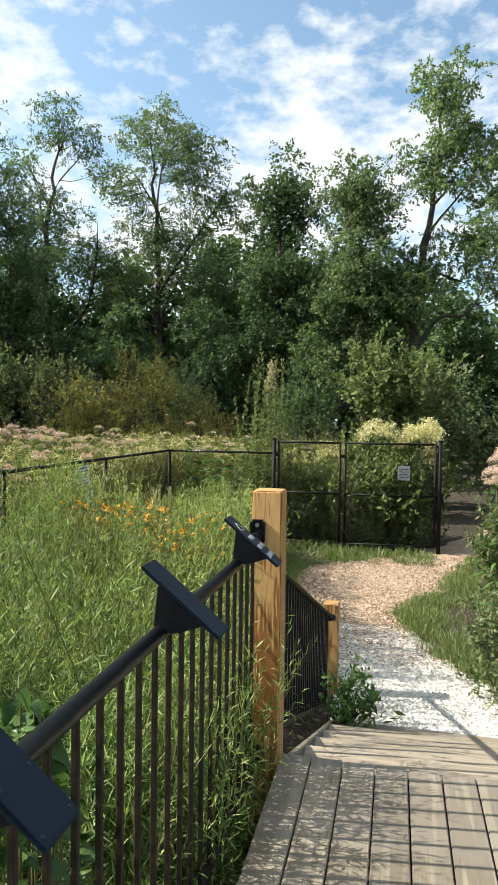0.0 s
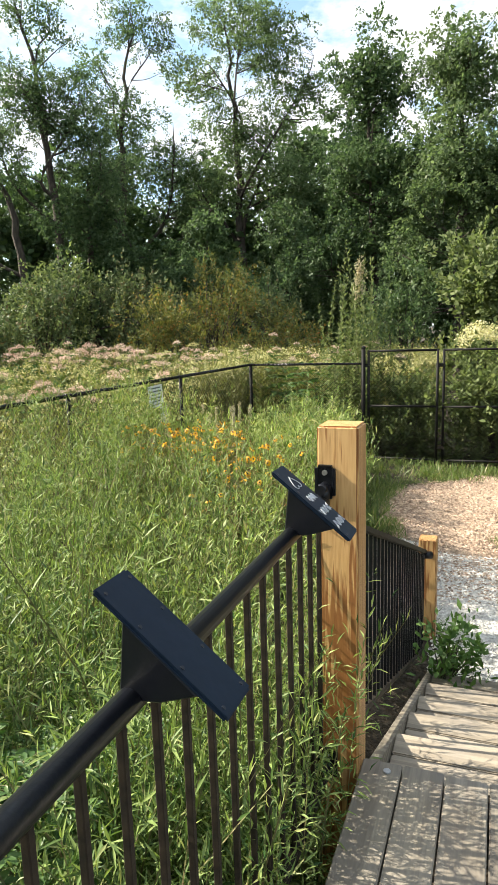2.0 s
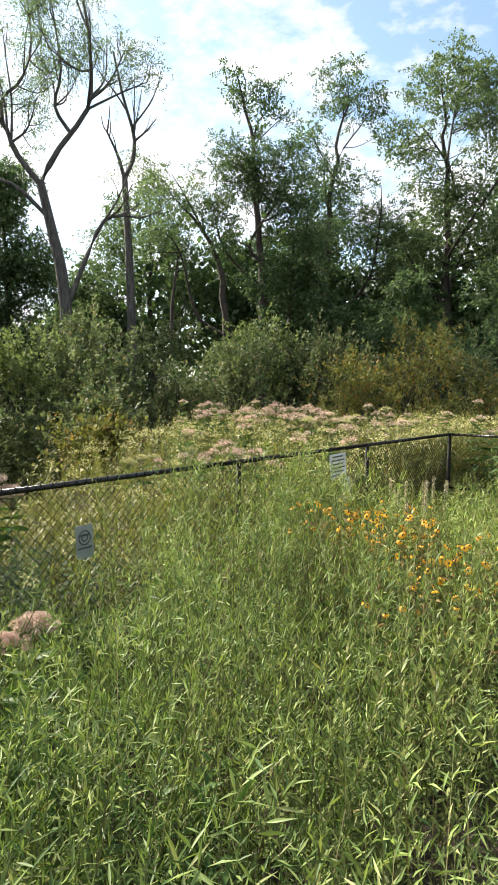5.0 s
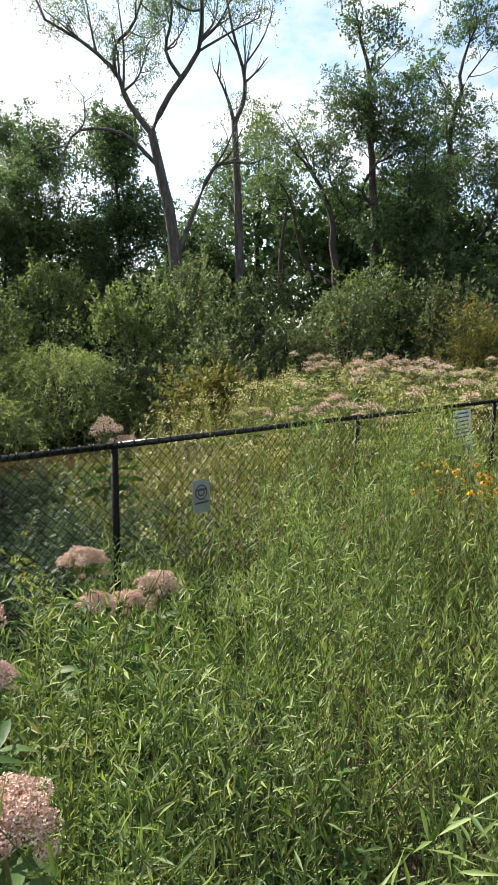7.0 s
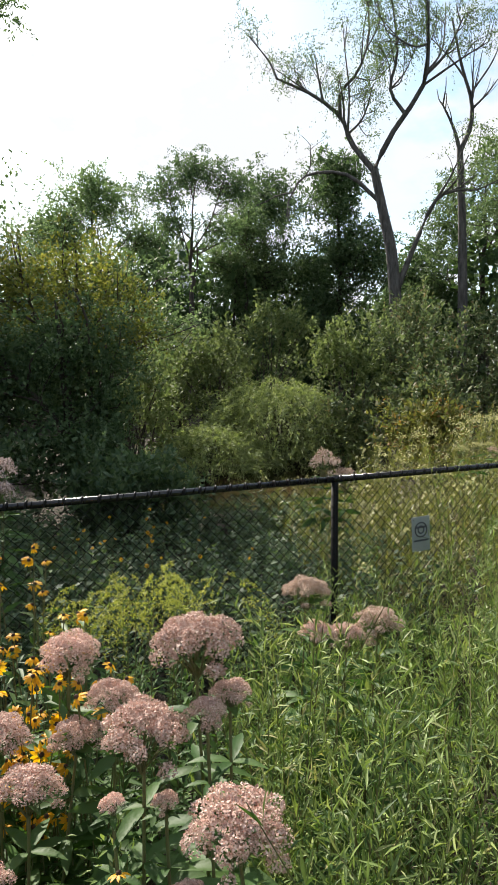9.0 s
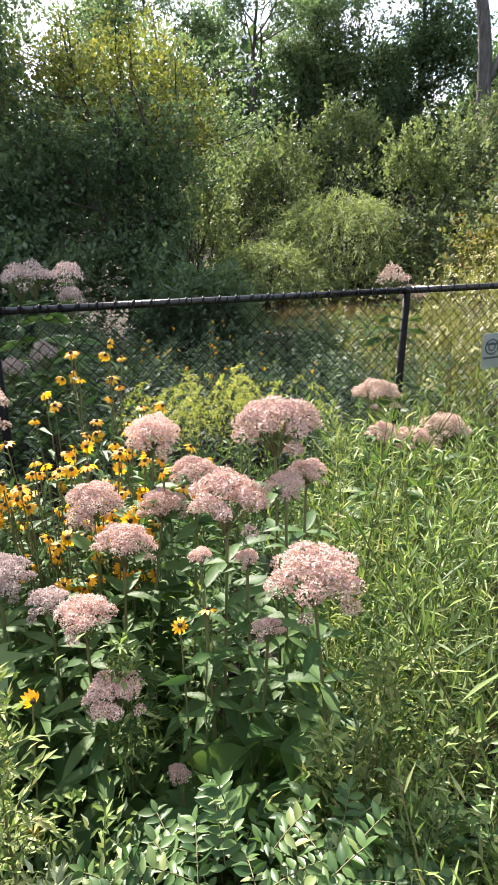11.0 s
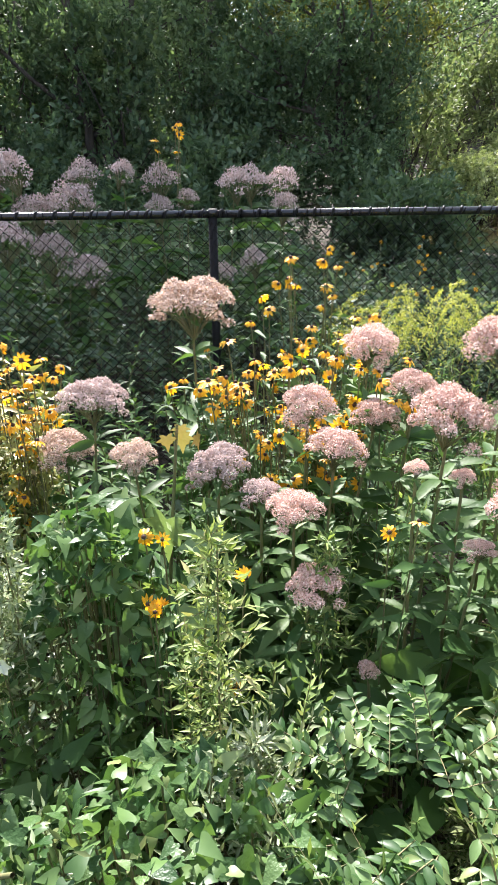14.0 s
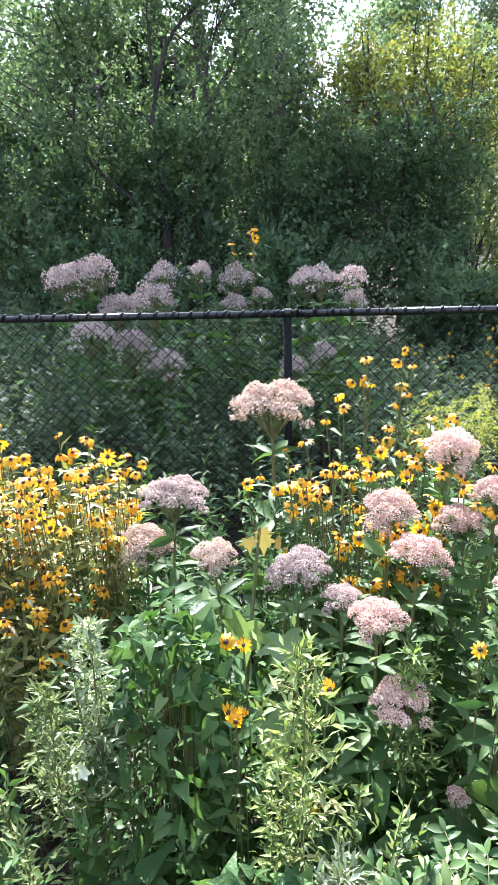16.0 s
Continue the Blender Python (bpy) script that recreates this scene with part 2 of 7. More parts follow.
M_post = wood("fresh_yellow_timber", (0.58, 0.355, 0.145), (0.25, 0.10, 0.028), (0.36, 0.17, 0.05), 2, 0.62, None, 30.0)
M_deck = wood("weathered_deck_board", (0.255, 0.222, 0.165), (0.17, 0.143, 0.105), (0.11, 0.09, 0.07), 1, 0.8, (0.22, 0.205, 0.19), 9.0)
M_tread = wood("weathered_tread_board", (0.31, 0.262, 0.195), (0.24, 0.20, 0.145), (0.13, 0.105, 0.08), 0, 0.8, (0.24, 0.22, 0.2), 9.0)
M_black = plain("black_painted_steel", (0.004, 0.0055, 0.009), (0.008, 0.009, 0.012), 0.33, 0.0, 60, 0.12, dist=0.002)
M_plate = plain("blue_black_plate", (0.0025, 0.0095, 0.021), (0.005, 0.013, 0.027), 0.5, 0.0, 30, 0.1, dist=0.002)
M_bar = plain("baluster_steel", (0.012, 0.011, 0.010), (0.034, 0.026, 0.018), 0.6, 0.0, 40, 0.3, dist=0.002)
M_fence = plain("black_vinyl_coat", (0.008, 0.008, 0.009), (0.014, 0.013, 0.012), 0.24, 0.0, 70, 0.1, dist=0.002)
M_fence_post = plain("dull_black_post_coat", (0.008, 0.008, 0.009), (0.014, 0.013, 0.012), 0.5, 0.0, 70, 0.1, dist=0.002)
M_steel = plain("galvanised_bolt", (0.55, 0.55, 0.55), (0.4, 0.4, 0.4), 0.35, 0.9, 80)
M_chalk = plain("white_scratched_paint", (0.62, 0.64, 0.66), (0.4, 0.42, 0.45), 0.8, scale=90)
M_sign = plain("white_sign_sheet", (0.72, 0.73, 0.74), (0.62, 0.63, 0.64), 0.35, scale=6, bumps=0.02)
M_sign_grey = plain("grey_sign_sheet", (0.30, 0.33, 0.34), (0.23, 0.26, 0.27), 0.35, scale=6, bumps=0.02)
M_ink = plain("dark_sign_ink", (0.06, 0.07, 0.09), None, 0.6)
M_soil = plain("leaf_litter_soil", (0.075, 0.055, 0.035), (0.035, 0.028, 0.018), 0.95, scale=14, bumps=0.9, dist=0.05)
# distance haze is painted into the wall as a pale bluish tone
M_tower = plain("hazed_tower_wall", (0.74, 0.77, 0.82), (0.66, 0.70, 0.74), 0.8, scale=0.4, bumps=0.05)
M_glass_far = plain("far_window_band", (0.42, 0.45, 0.48), None, 0.2)


def water_material():
    m, n, l, b = material("brown_pond_water", 0.06)
    b.inputs["Base Color"].default_value = (0.05, 0.036, 0.016, 1)
    bump(n, l, b, noise_fac(n, l, 3.0, 3.0), 0.08, 0.02)
    return m


def path_material():
    m, n, l, b = material("crushed_stone_path", 0.9)
    v = n.new("ShaderNodeTexVoronoi")
    v.inputs["Scale"].default_value = 42.0
    c = n.new("ShaderNodeTexCoord")
    l.new(c.outputs["Object"], v.inputs["Vector"])
    sep = n.new("ShaderNodeSeparateColor")
    l.new(v.outputs["Color"], sep.inputs[0])
    brown = mix_rgb(n, l, sep.outputs[0], (0.22, 0.145, 0.095), (0.50, 0.37, 0.26))
    white = mix_rgb(n, l, sep.outputs[0], (0.52, 0.50, 0.46), (0.80, 0.78, 0.73))
    xyz = n.new("ShaderNodeSeparateXYZ")
    l.new(c.outputs["Object"], xyz.inputs[0])
    wob = noise_fac(n, l, 1.6, 4.0, lo=0.0, hi=1.0)
    a = n.new("ShaderNodeMath")
    a.operation = "MULTIPLY_ADD"
    a.inputs[1].default_value = 2.4
    l.new(wob, a.inputs[0])
    l.new(xyz.outputs["Y"], a.inputs[2])
    r = n.new("ShaderNodeMapRange")
    r.inputs["From Min"].default_value, r.inputs["From Max"].default_value = 4.8, 6.2
    l.new(a.outputs[0], r.inputs["Value"])
    col = mix_rgb(n, l, r.outputs[0], white, brown)
    dirt = noise_fac(n, l, 2.2, 4.0, lo=0.45, hi=0.8)
    col = mix_rgb(n, l, dirt, col, mix_rgb(n, l, 0.4, col, (0.16, 0.12, 0.08)))
    l.new(col, b.inputs["Base Color"])
    bump(n, l, b, v.outputs["Distance"], 0.9, 0.02)
    return m


def stone_material(name, a, c2):
    m, n, l, b = material(name, 0.85)
    g = n.new("ShaderNodeNewGeometry")
    l.new(mix_rgb(n, l, g.outputs["Random Per Island"], a, c2), b.inputs["Base Color"])
    return m


for m in (M_plate, M_bar):
    m.node_tree.nodes["Principled BSDF"].inputs["Specular IOR Level"].default_value = 0.2
for m, gloss in ((M_fence, 0.45), (M_fence_post, 0.10), (M_black, 0.35)):
    m.node_tree.nodes["Principled BSDF"].inputs["Specular IOR Level"].default_value = gloss
M_water, M_path = water_material(), path_material()
M_stone_w = stone_material("white_limestone_chip", (0.46, 0.44, 0.40), (0.82, 0.80, 0.75))
M_stone_b = stone_material("brown_stone_chip", (0.20, 0.13, 0.09), (0.52, 0.40, 0.30))


# ---------------------------------------------------------------- geometry helpers
rng = np.random.default_rng(7)


def to_mesh(name, verts, faces, mats, smooth=False):
    """A mesh from arrays: vertices (n, 3) and quads (m, 4)."""
    me = bpy.data.meshes.new(name)
    verts, faces = np.ascontiguousarray(verts, np.float32), np.ascontiguousarray(faces, np.int32)
    me.vertices.add(len(verts))
    me.vertices.foreach_set("co", verts.ravel())
    me.loops.add(faces.size)
    me.loops.foreach_set("vertex_index", faces.ravel())
    me.polygons.add(len(faces))
    me.polygons.foreach_set("loop_start", np.arange(0, faces.size, 4, dtype=np.int32))
    if smooth:
        me.polygons.foreach_set("use_smooth", np.ones(len(faces), bool))
    me.update(calc_edges=True)
    me.materials.append(mats)
    return me


def joined(pieces):
    verts, faces, at = [], [], 0
    for v, f in pieces:
        verts.append(v)
        faces.append(np.asarray(f) + at)
        at += len(v)
    return np.concatenate(verts), np.concatenate(faces)


def piece(name, vf, mat, parent=None, label="", smooth=False):
    ob = new(name, to_mesh(name, *vf, mat, smooth))
    if parent:
        ob.parent = parent
    return tagged(ob, label)


def part(name, bm, mat, parent=None, label=""):
    me = bpy.data.meshes.new(name)
    bm.to_mesh(me)
    bm.free()
    me.materials.append(mat)
    ob = new(name, me)
    if parent:
        ob.parent = parent
    return tagged(ob, label)


def thing(name, label, category, group="", at=(0, 0, 0)):
    ob = new(name)
    ob.location = at
    ob.empty_display_size = 0.1
    return tagged(ob, label, category, group)


def slab(x0, x1, y0, y1, z0, z1, bev=0.004, seg=2, m=None):
    bm = bmesh.new()
    bmesh.ops.create_cube(bm, size=1, matrix=Matrix.LocRotScale(((x0 + x1) / 2, (y0 + y1) / 2, (z0 + z1) / 2), None, (x1 - x0, y1 - y0, z1 - z0)))
    if bev:
        bmesh.ops.bevel(bm, geom=bm.edges[:], offset=bev, segments=seg, affect="EDGES")
    if m is not None:
        bmesh.ops.transform(bm, matrix=m, verts=bm.verts)
    return bm


def rod(a, b, r, sides=10, r2=None):
    a, b = Vector(a), Vector(b)
    bm = bmesh.new()
    m = Matrix.Translation((a + b) / 2) @ (b - a).to_track_quat("Z", "Y").to_matrix().to_4x4()
    bmesh.ops.create_cone(bm, cap_ends=True, segments=sides, radius1=r, radius2=r if r2 is None else r2, depth=(b - a).length, matrix=m)
    for f in bm.faces:
        f.smooth = len(f.verts) == 4
    return bm


def tube(points, radii, sides=5):
    p = np.asarray(points, float)
    r = np.broadcast_to(np.asarray(radii, float), (len(p),))
    d = np.gradient(p, axis=0)
    d /= np.linalg.norm(d, axis=1, keepdims=True) + 1e-9
    ref = np.where(np.abs(d[:, 2:3]) < 0.9, [[0, 0, 1.0]], [[1.0, 0, 0]])
    u = np.cross(d, ref)
    u /= np.linalg.norm(u, axis=1, keepdims=True) + 1e-9
    w = np.cross(d, u)
    a = np.arange(sides) * 2 * np.pi / sides
    v = p[:, None] + r[:, None, None] * (np.cos(a)[None, :, None] * u[:, None] + np.sin(a)[None, :, None] * w[:, None])
    i, j = np.meshgrid(np.arange(len(p) - 1), np.arange(sides), indexing="ij")
    k = (j + 1) % sides
    f = np.stack([i * sides + j, i * sides + k, (i + 1) * sides + k, (i + 1) * sides + j], -1).reshape(-1, 4)
    return v.reshape(-1, 3), f


def curve_points(ctrl, n):
    """A smooth line through control points."""
    c = np.asarray(ctrl, float)
    c = np.vstack([2 * c[0] - c[1], c, 2 * c[-1] - c[-2]])
    out = []
    for s in np.linspace(0, len(c) - 3 - 1e-6, n):
        i, t = int(s), s - int(s)
        a, b, d, e = c[i], c[i + 1], c[i + 2], c[i + 3]
        out.append(0.5 * (2 * b + (d - a) * t + (2 * a - 5 * b + 4 * d - e) * t * t + (3 * b - a - 3 * d + e) * t**3))
    return np.array(out)


# one leaf: base, right, tip, left, mid
def leaf_shape(width, fold=0.06, droop=0.12, wide_at=0.4):
    v = np.array([[0, 0, 0], [width / 2, wide_at, fold], [0, 1, -droop], [-width / 2, wide_at, fold], [0, wide_at, 0]], float)
    return v, np.array([[0, 1, 2, 4], [0, 4, 2, 3]])


def flat_leaf(width, wide_at=0.45):
    v = np.array([[0, 0, 0], [width / 2, wide_at, 0.04], [0, 1, 0], [-width / 2, wide_at, 0.04]], float)
    return v, np.array([[0, 1, 2, 3]])


def lance_leaf(width, droop=0.3, fold=0.05):
    ys, ws = [0.0, 0.22, 0.5, 0.78, 1.0], [0.12, 0.8, 1.0, 0.62, 0.04]
    v, f = [], []
    for y, w in zip(ys, ws):
        z = -droop * y * y
        v += [[-w * width / 2, y, z + fold * w], [0, y, z], [w * width / 2, y, z + fold * w]]
    for i in range(4):
        a = 3 * i
        f += [[a, a + 1, a + 4, a + 3], [a + 1, a + 2, a + 5, a + 4]]
    return np.array(v, float), np.array(f)


def heart_leaf(droop=0.25):
    xs, ys = [0.04, 0.20, 0.31, 0.32, 0.26, 0.18, 0.10, 0.04, 0.0], [-0.02, -0.13, -0.06, 0.12, 0.34, 0.54, 0.73, 0.88, 1.0]
    mid = [0.0, 0.01, 0.06, 0.16, 0.35, 0.54, 0.73, 0.88, 1.0]
    v, f = [], []
    for x, y, c in zip(xs, ys, mid):
        v += [[-x, y, 0.22 * x + 0.03 * math.sin(9 * y) - droop * max(y, 0) ** 2], [0, c, -droop * c * c], [x, y, 0.10 * x - droop * max(y, 0) ** 2]]
    for i in range(8):
        a = 3 * i
        f += [[a, a + 1, a + 4, a + 3], [a + 1, a + 2, a + 5, a + 4]]
    return np.array(v, float), np.array(f)


def scatter(shape, pos, way, size, up=(0, 0, 1), tumble=0.5, g=rng):
    """Copies of one small shape as arrays: at pos, its y axis along way, its face turned up more or less."""
    v, f = shape
    pos, way = np.asarray(pos, float), np.asarray(way, float)
    n = len(pos)
    y = way / (np.linalg.norm(way, axis=1, keepdims=True) + 1e-9)
    up = np.asarray(up, float) + g.normal(0, tumble, (n, 3))
    x = np.cross(y, up)
    x /= np.linalg.norm(x, axis=1, keepdims=True) + 1e-9
    z = np.cross(x, y)
    size = np.broadcast_to(np.asarray(size, float), (n,))[:, None, None]
    out = (v[None, :, 0:1] * x[:, None] + v[None, :, 1:2] * y[:, None] + v[None, :, 2:3] * z[:, None]) * size + pos[:, None]
    faces = f[None] + (np.arange(n) * len(v))[:, None, None]
    return out.reshape(-1, 3), faces.reshape(-1, f.shape[1])


def smoothstep(a, b, x):
    t = np.clip((x - a) / (b - a), 0, 1)
    return t * t * (3 - 2 * t)


def ground_z(x, y):
    x, y = np.asarray(x, float), np.asarray(y, float)
    z = -0.82 + 0 * x * y
    z = z + (-0.23) * smoothstep(-0.6, 0.2, x) * smoothstep(9.0, 2.6, y)
    z = z + 0.42 * smoothstep(-0.9, -0.3, x) * smoothstep(-0.2, -0.9, y)
    z = z + 0.06 * np.sin(0.7 * x + 1.1) * np.sin(0.55 * y)
    pond = ((x + 14.6) / 3.4) ** 2 + ((y - 5.4) / 3.8) ** 2
    z = z - 0.55 * smoothstep(1.5, 0.5, pond)
    far = np.hypot(x, y)
    return z + 0.5 * smoothstep(14, 26, far) * smoothstep(4, 8, y)


def path_edges(y):
    """Left and right edge of the stone path at a distance along it."""
    left = np.interp(y, [2.0, 3.0, 5.0, 6.5, 7.6, 9.0, 11, 16], [0.1, 0.05, -0.55, -0.98, -0.85, 0.6, 2.0, 4.6])
    right = np.interp(y, [2.0, 2.6, 3.8, 4.6, 5.6, 7.0, 9.0, 11, 16], [3.4, 2.5, 1.32, 0.92, 0.66, 1.35, 2.0, 3.1, 6.2])
    return left, right


# ---------------------------------------------------------------- setting
def build_ground():
    s = np.sinh(np.linspace(-4.6, 4.6, 181)) / np.sinh(4.6) * 420
    x, y = np.meshgrid(s, s, indexing="ij")
    z = ground_z(x, y)
    v = np.stack([x, y, z], -1).reshape(-1, 3)
    i, j = np.meshgrid(np.arange(180), np.arange(180), indexing="ij")
    f = np.stack([i * 181 + j, (i + 1) * 181 + j, (i + 1) * 181 + j + 1, i * 181 + j + 1], -1).reshape(-1, 4)
    tagged(piece("ground", (v, f), M_soil, smooth=True), "dark soil ground with leaf litter", "ground", kind="structure")


def build_path():
    ys = np.linspace(2.2, 16, 140)
    left, right = path_edges(ys)
    wob = 0.06 * np.sin(ys * 5.1) + 0.04 * np.sin(ys * 11.7 + 1)
    rows = []
    for k in np.linspace(0, 1, 15):
        x = (left + wob) * (1 - k) + (right - wob) * k
        rows.append(np.stack([x, ys, ground_z(x, ys) + 0.03 - 0.03 * abs(2 * k - 1) ** 4], -1))
    v = np.array(rows)
    i, j = np.meshgrid(np.arange(14), np.arange(139), indexing="ij")
    f = np.stack([i * 140 + j, (i + 1) * 140 + j, (i + 1) * 140 + j + 1, i * 140 + j + 1], -1).reshape(-1, 4)
    tagged(piece("path", (v.reshape(-1, 3), f), M_path, smooth=True), "footpath of crushed white and brown stone", "path", kind="structure")


def stones(name, n, y0, y1, size, mat, label, power=1.0):
    y = y0 + (y1 - y0) * rng.random(n) ** power
    left, right = path_edges(y)
    x = left + (right - left) * rng.random(n)
    v = np.array([[1, 0, 0], [0.3, 0.8, 0], [-0.9, 0.2, 0], [-0.2, -0.8, 0], [0.4, 0.1, 0.5], [-0.3, 0.3, 0.55], [-0.2, -0.3, 0.45]])
    f = np.array([[0, 1, 5, 4], [1, 2, 6, 5], [2, 3, 4, 6]])
    a = rng.random(n) * 2 * np.pi
    vf = scatter((v, f), np.stack([x, y, ground_z(x, y) + 0.028], -1), np.stack([np.cos(a), np.sin(a), 0 * a], -1), size * rng.uniform(0.5, 1.3, n), tumble=0.25)
    tagged(piece(name, vf, mat), label, "gravel", kind="stuff")


build_ground()
build_path()
pond = bmesh.new()
bmesh.ops.create_circle(pond, cap_ends=True, segments=40, radius=1.0, matrix=Matrix.LocRotScale((-14.2, 5.2, -1.02), None, (3.0, 3.4, 1)))
tagged(part("water", pond, M_water), "still brown pond water under shrubs", "water", kind="structure")


# ---------------------------------------------------------------- deck, steps and railing
def build_deck():
    deck = tagged(thing("deck", "weathered wooden deck of long grey-brown boards", "deck"), kind="structure")
    for n in range(15):
        x = 0.073 + 0.146 * n
        bm = slab(-0.07, 0.07, -2.6, 2.6, -0.038, 0, 0.004, 2)
        b = part("deck_board", bm, M_deck, deck)
        b.location = (x + 0.07, -2.58 + (0.004 * math.sin(n * 2.3)), 0)
    part("rim_joist", slab(0.09, 2.25, -0.03, 0.005, -0.27, -0.042, 0.003), M_tread, deck)
    part("side_joist", slab(0.10, 0.14, -5.2, -0.035, -0.27, -0.042, 0.003), M_tread, deck)
    head = rod((0.166, -0.035, -0.006), (0.166, -0.035, 0.006), 0.013, 16)
    part("bolt_head", head, M_steel, deck, "dull steel carriage bolt head")
    for x in (0.24, 1.2, 2.1):
        for y in (-4.8, -2.4, -0.2):
            part("support_post", slab(x - 0.06, x + 0.06, y - 0.06, y + 0.06, -1.15, -0.045, 0.005), M_tread, deck)
    return deck


def build_steps():
    steps = tagged(thing("steps", "flight of broad weathered wooden steps going down", "steps"), kind="structure")
    for k in range(1, 6):
        z = -0.175 * k
        y0 = 0.02 + 0.46 * (k - 1)
        for j in range(3):
            b = part("tread_board", slab(-1.05, 1.05, -0.072, 0.072, -0.038, 0, 0.005), M_tread, steps)
            b.location = (1.18, y0 + 0.075 + 0.1525 * j, z)
        part("riser_board", slab(0.14, 2.22, y0 - 0.012, y0 + 0.012 - 0.018, z + 0.003, z + 0.133, 0.002), M_tread, steps)
    part("riser_board", slab(0.14, 2.22, 2.30, 2.32, -1.06, -0.916, 0.002), M_tread, steps)
    for x in (0.085, 2.24):
        bm = bmesh.new()
        line = [(0.03, -0.02), (2.42, -0.93), (2.42, -1.1), (2.1, -1.1), (0.03, -0.32)]
        a = [bm.verts.new((x, y, z)) for y, z in line]
        b = [bm.verts.new((x + 0.04, y, z)) for y, z in line]
        bm.faces.new(a[::-1])
        bm.faces.new(b)
        for i in range(5):
            bm.faces.new((a[i], a[(i + 1) % 5], b[(i + 1) % 5], b[i]))
        bmesh.ops.recalc_face_normals(bm, faces=bm.faces)
        part("stringer", bm, M_deck, steps)


def timber_post(x, y, z0, z1, label):
    post = thing("timber_post", label, "post", "timber posts of the railing", (x, y, z0))
    h = 0.07
    bm = slab(-h, h, -h, h, 0, z1 - z0, 0.007, 3)
    bm.verts.ensure_lookup_table()
    part("shaft", bm, M_post, post)
    return post


def bracket(parent, at, s=1.0):
    x, y, z = at
    bm = slab(x - 0.035, x + 0.035, y - 0.008, y, z - 0.06, z + 0.055, 0.012, 3)
    b = part("post_bracket", bm, M_black, parent, "black steel flange bolted to the timber post")
    part("bolt", rod((x, y - 0.006, z + 0.03), (x, y - 0.018, z + 0.03), 0.009, 8), M_steel, b, "bright bolt head")
    part("stub", rod((x, y - 0.07, z - 0.018), (x, y - 0.008, z - 0.018), 0.017, 12), M_black, b)
    return b


def sign_plate(parent, y, marked):
    """A tilted steel plate welded over the handrail on a triangular web."""
    tilt = 39
    m = pose(0.018, y, 1.088, 0, tilt, 0)
    p = part("sign_plate", slab(-0.142, 0.142, -0.05, 0.05, -0.005, 0.005, 0.004, 2, m), M_plate, parent, "tilted blue-black steel plate" + (" with scratched white lettering" if marked else " with small screw holes"))
    bm = bmesh.new()
    line = [(-0.045, 1.134), (0.082, 1.028), (0.012, 1.004), (-0.03, 1.0), (-0.058, 1.010)]
    a = [bm.verts.new((u, y - 0.045, v)) for u, v in line]
    b = [bm.verts.new((u, y + 0.045, v)) for u, v in line]
    bm.faces.new(a[::-1])
    bm.faces.new(b)
    for i in range(5):
        bm.faces.new((a[i], a[(i + 1) % 5], b[(i + 1) % 5], b[i]))
    bmesh.ops.recalc_face_normals(bm, faces=bm.faces)
    bmesh.ops.bevel(bm, geom=bm.edges[:], offset=0.003, segments=1, affect="EDGES")
    part("gusset", bm, M_black, p)
    for u in (-0.125, -0.05, 0.04, 0.125):
        for v in (-0.036, 0.036):
            bm = rod((u, v, 0.0045), (u, v, 0.0062), 0.0035, 8)
            bmesh.ops.transform(bm, matrix=m, verts=bm.verts)
            part("screw", bm, M_black, p)
    if marked:
        t = np.linspace(0, 2 * np.pi, 30)
        heart = np.stack([-0.075 + 0.0016 * (13 * np.cos(t) - 5 * np.cos(2 * t) - 2 * np.cos(3 * t)), 0.0014 * 16 * np.sin(t) ** 3, 0 * t + 0.0062], -1)
        strokes = [heart]
        for c, w in ((-0.015, 0.026), (0.035, 0.04), (0.085, 0.04)):
            k = np.linspace(-1, 1, 26)
            strokes.append(np.stack([c + 0.013 * np.sin(k * 9 + c * 50), w * k, 0 * k + 0.0062], -1))
            strokes.append(np.stack([c + 0.011 * np.cos(k * 13), w * 0.9 * k + 0.004, 0 * k + 0.0062], -1))
        mm = np.array(m)
        for s in strokes:
            v, f = tube(s, 0.0012, 4)
            piece("scratched_stroke", (v @ mm[:3, :3].T + mm[:3, 3], f), M_chalk, p, "illegible white scratched stroke")


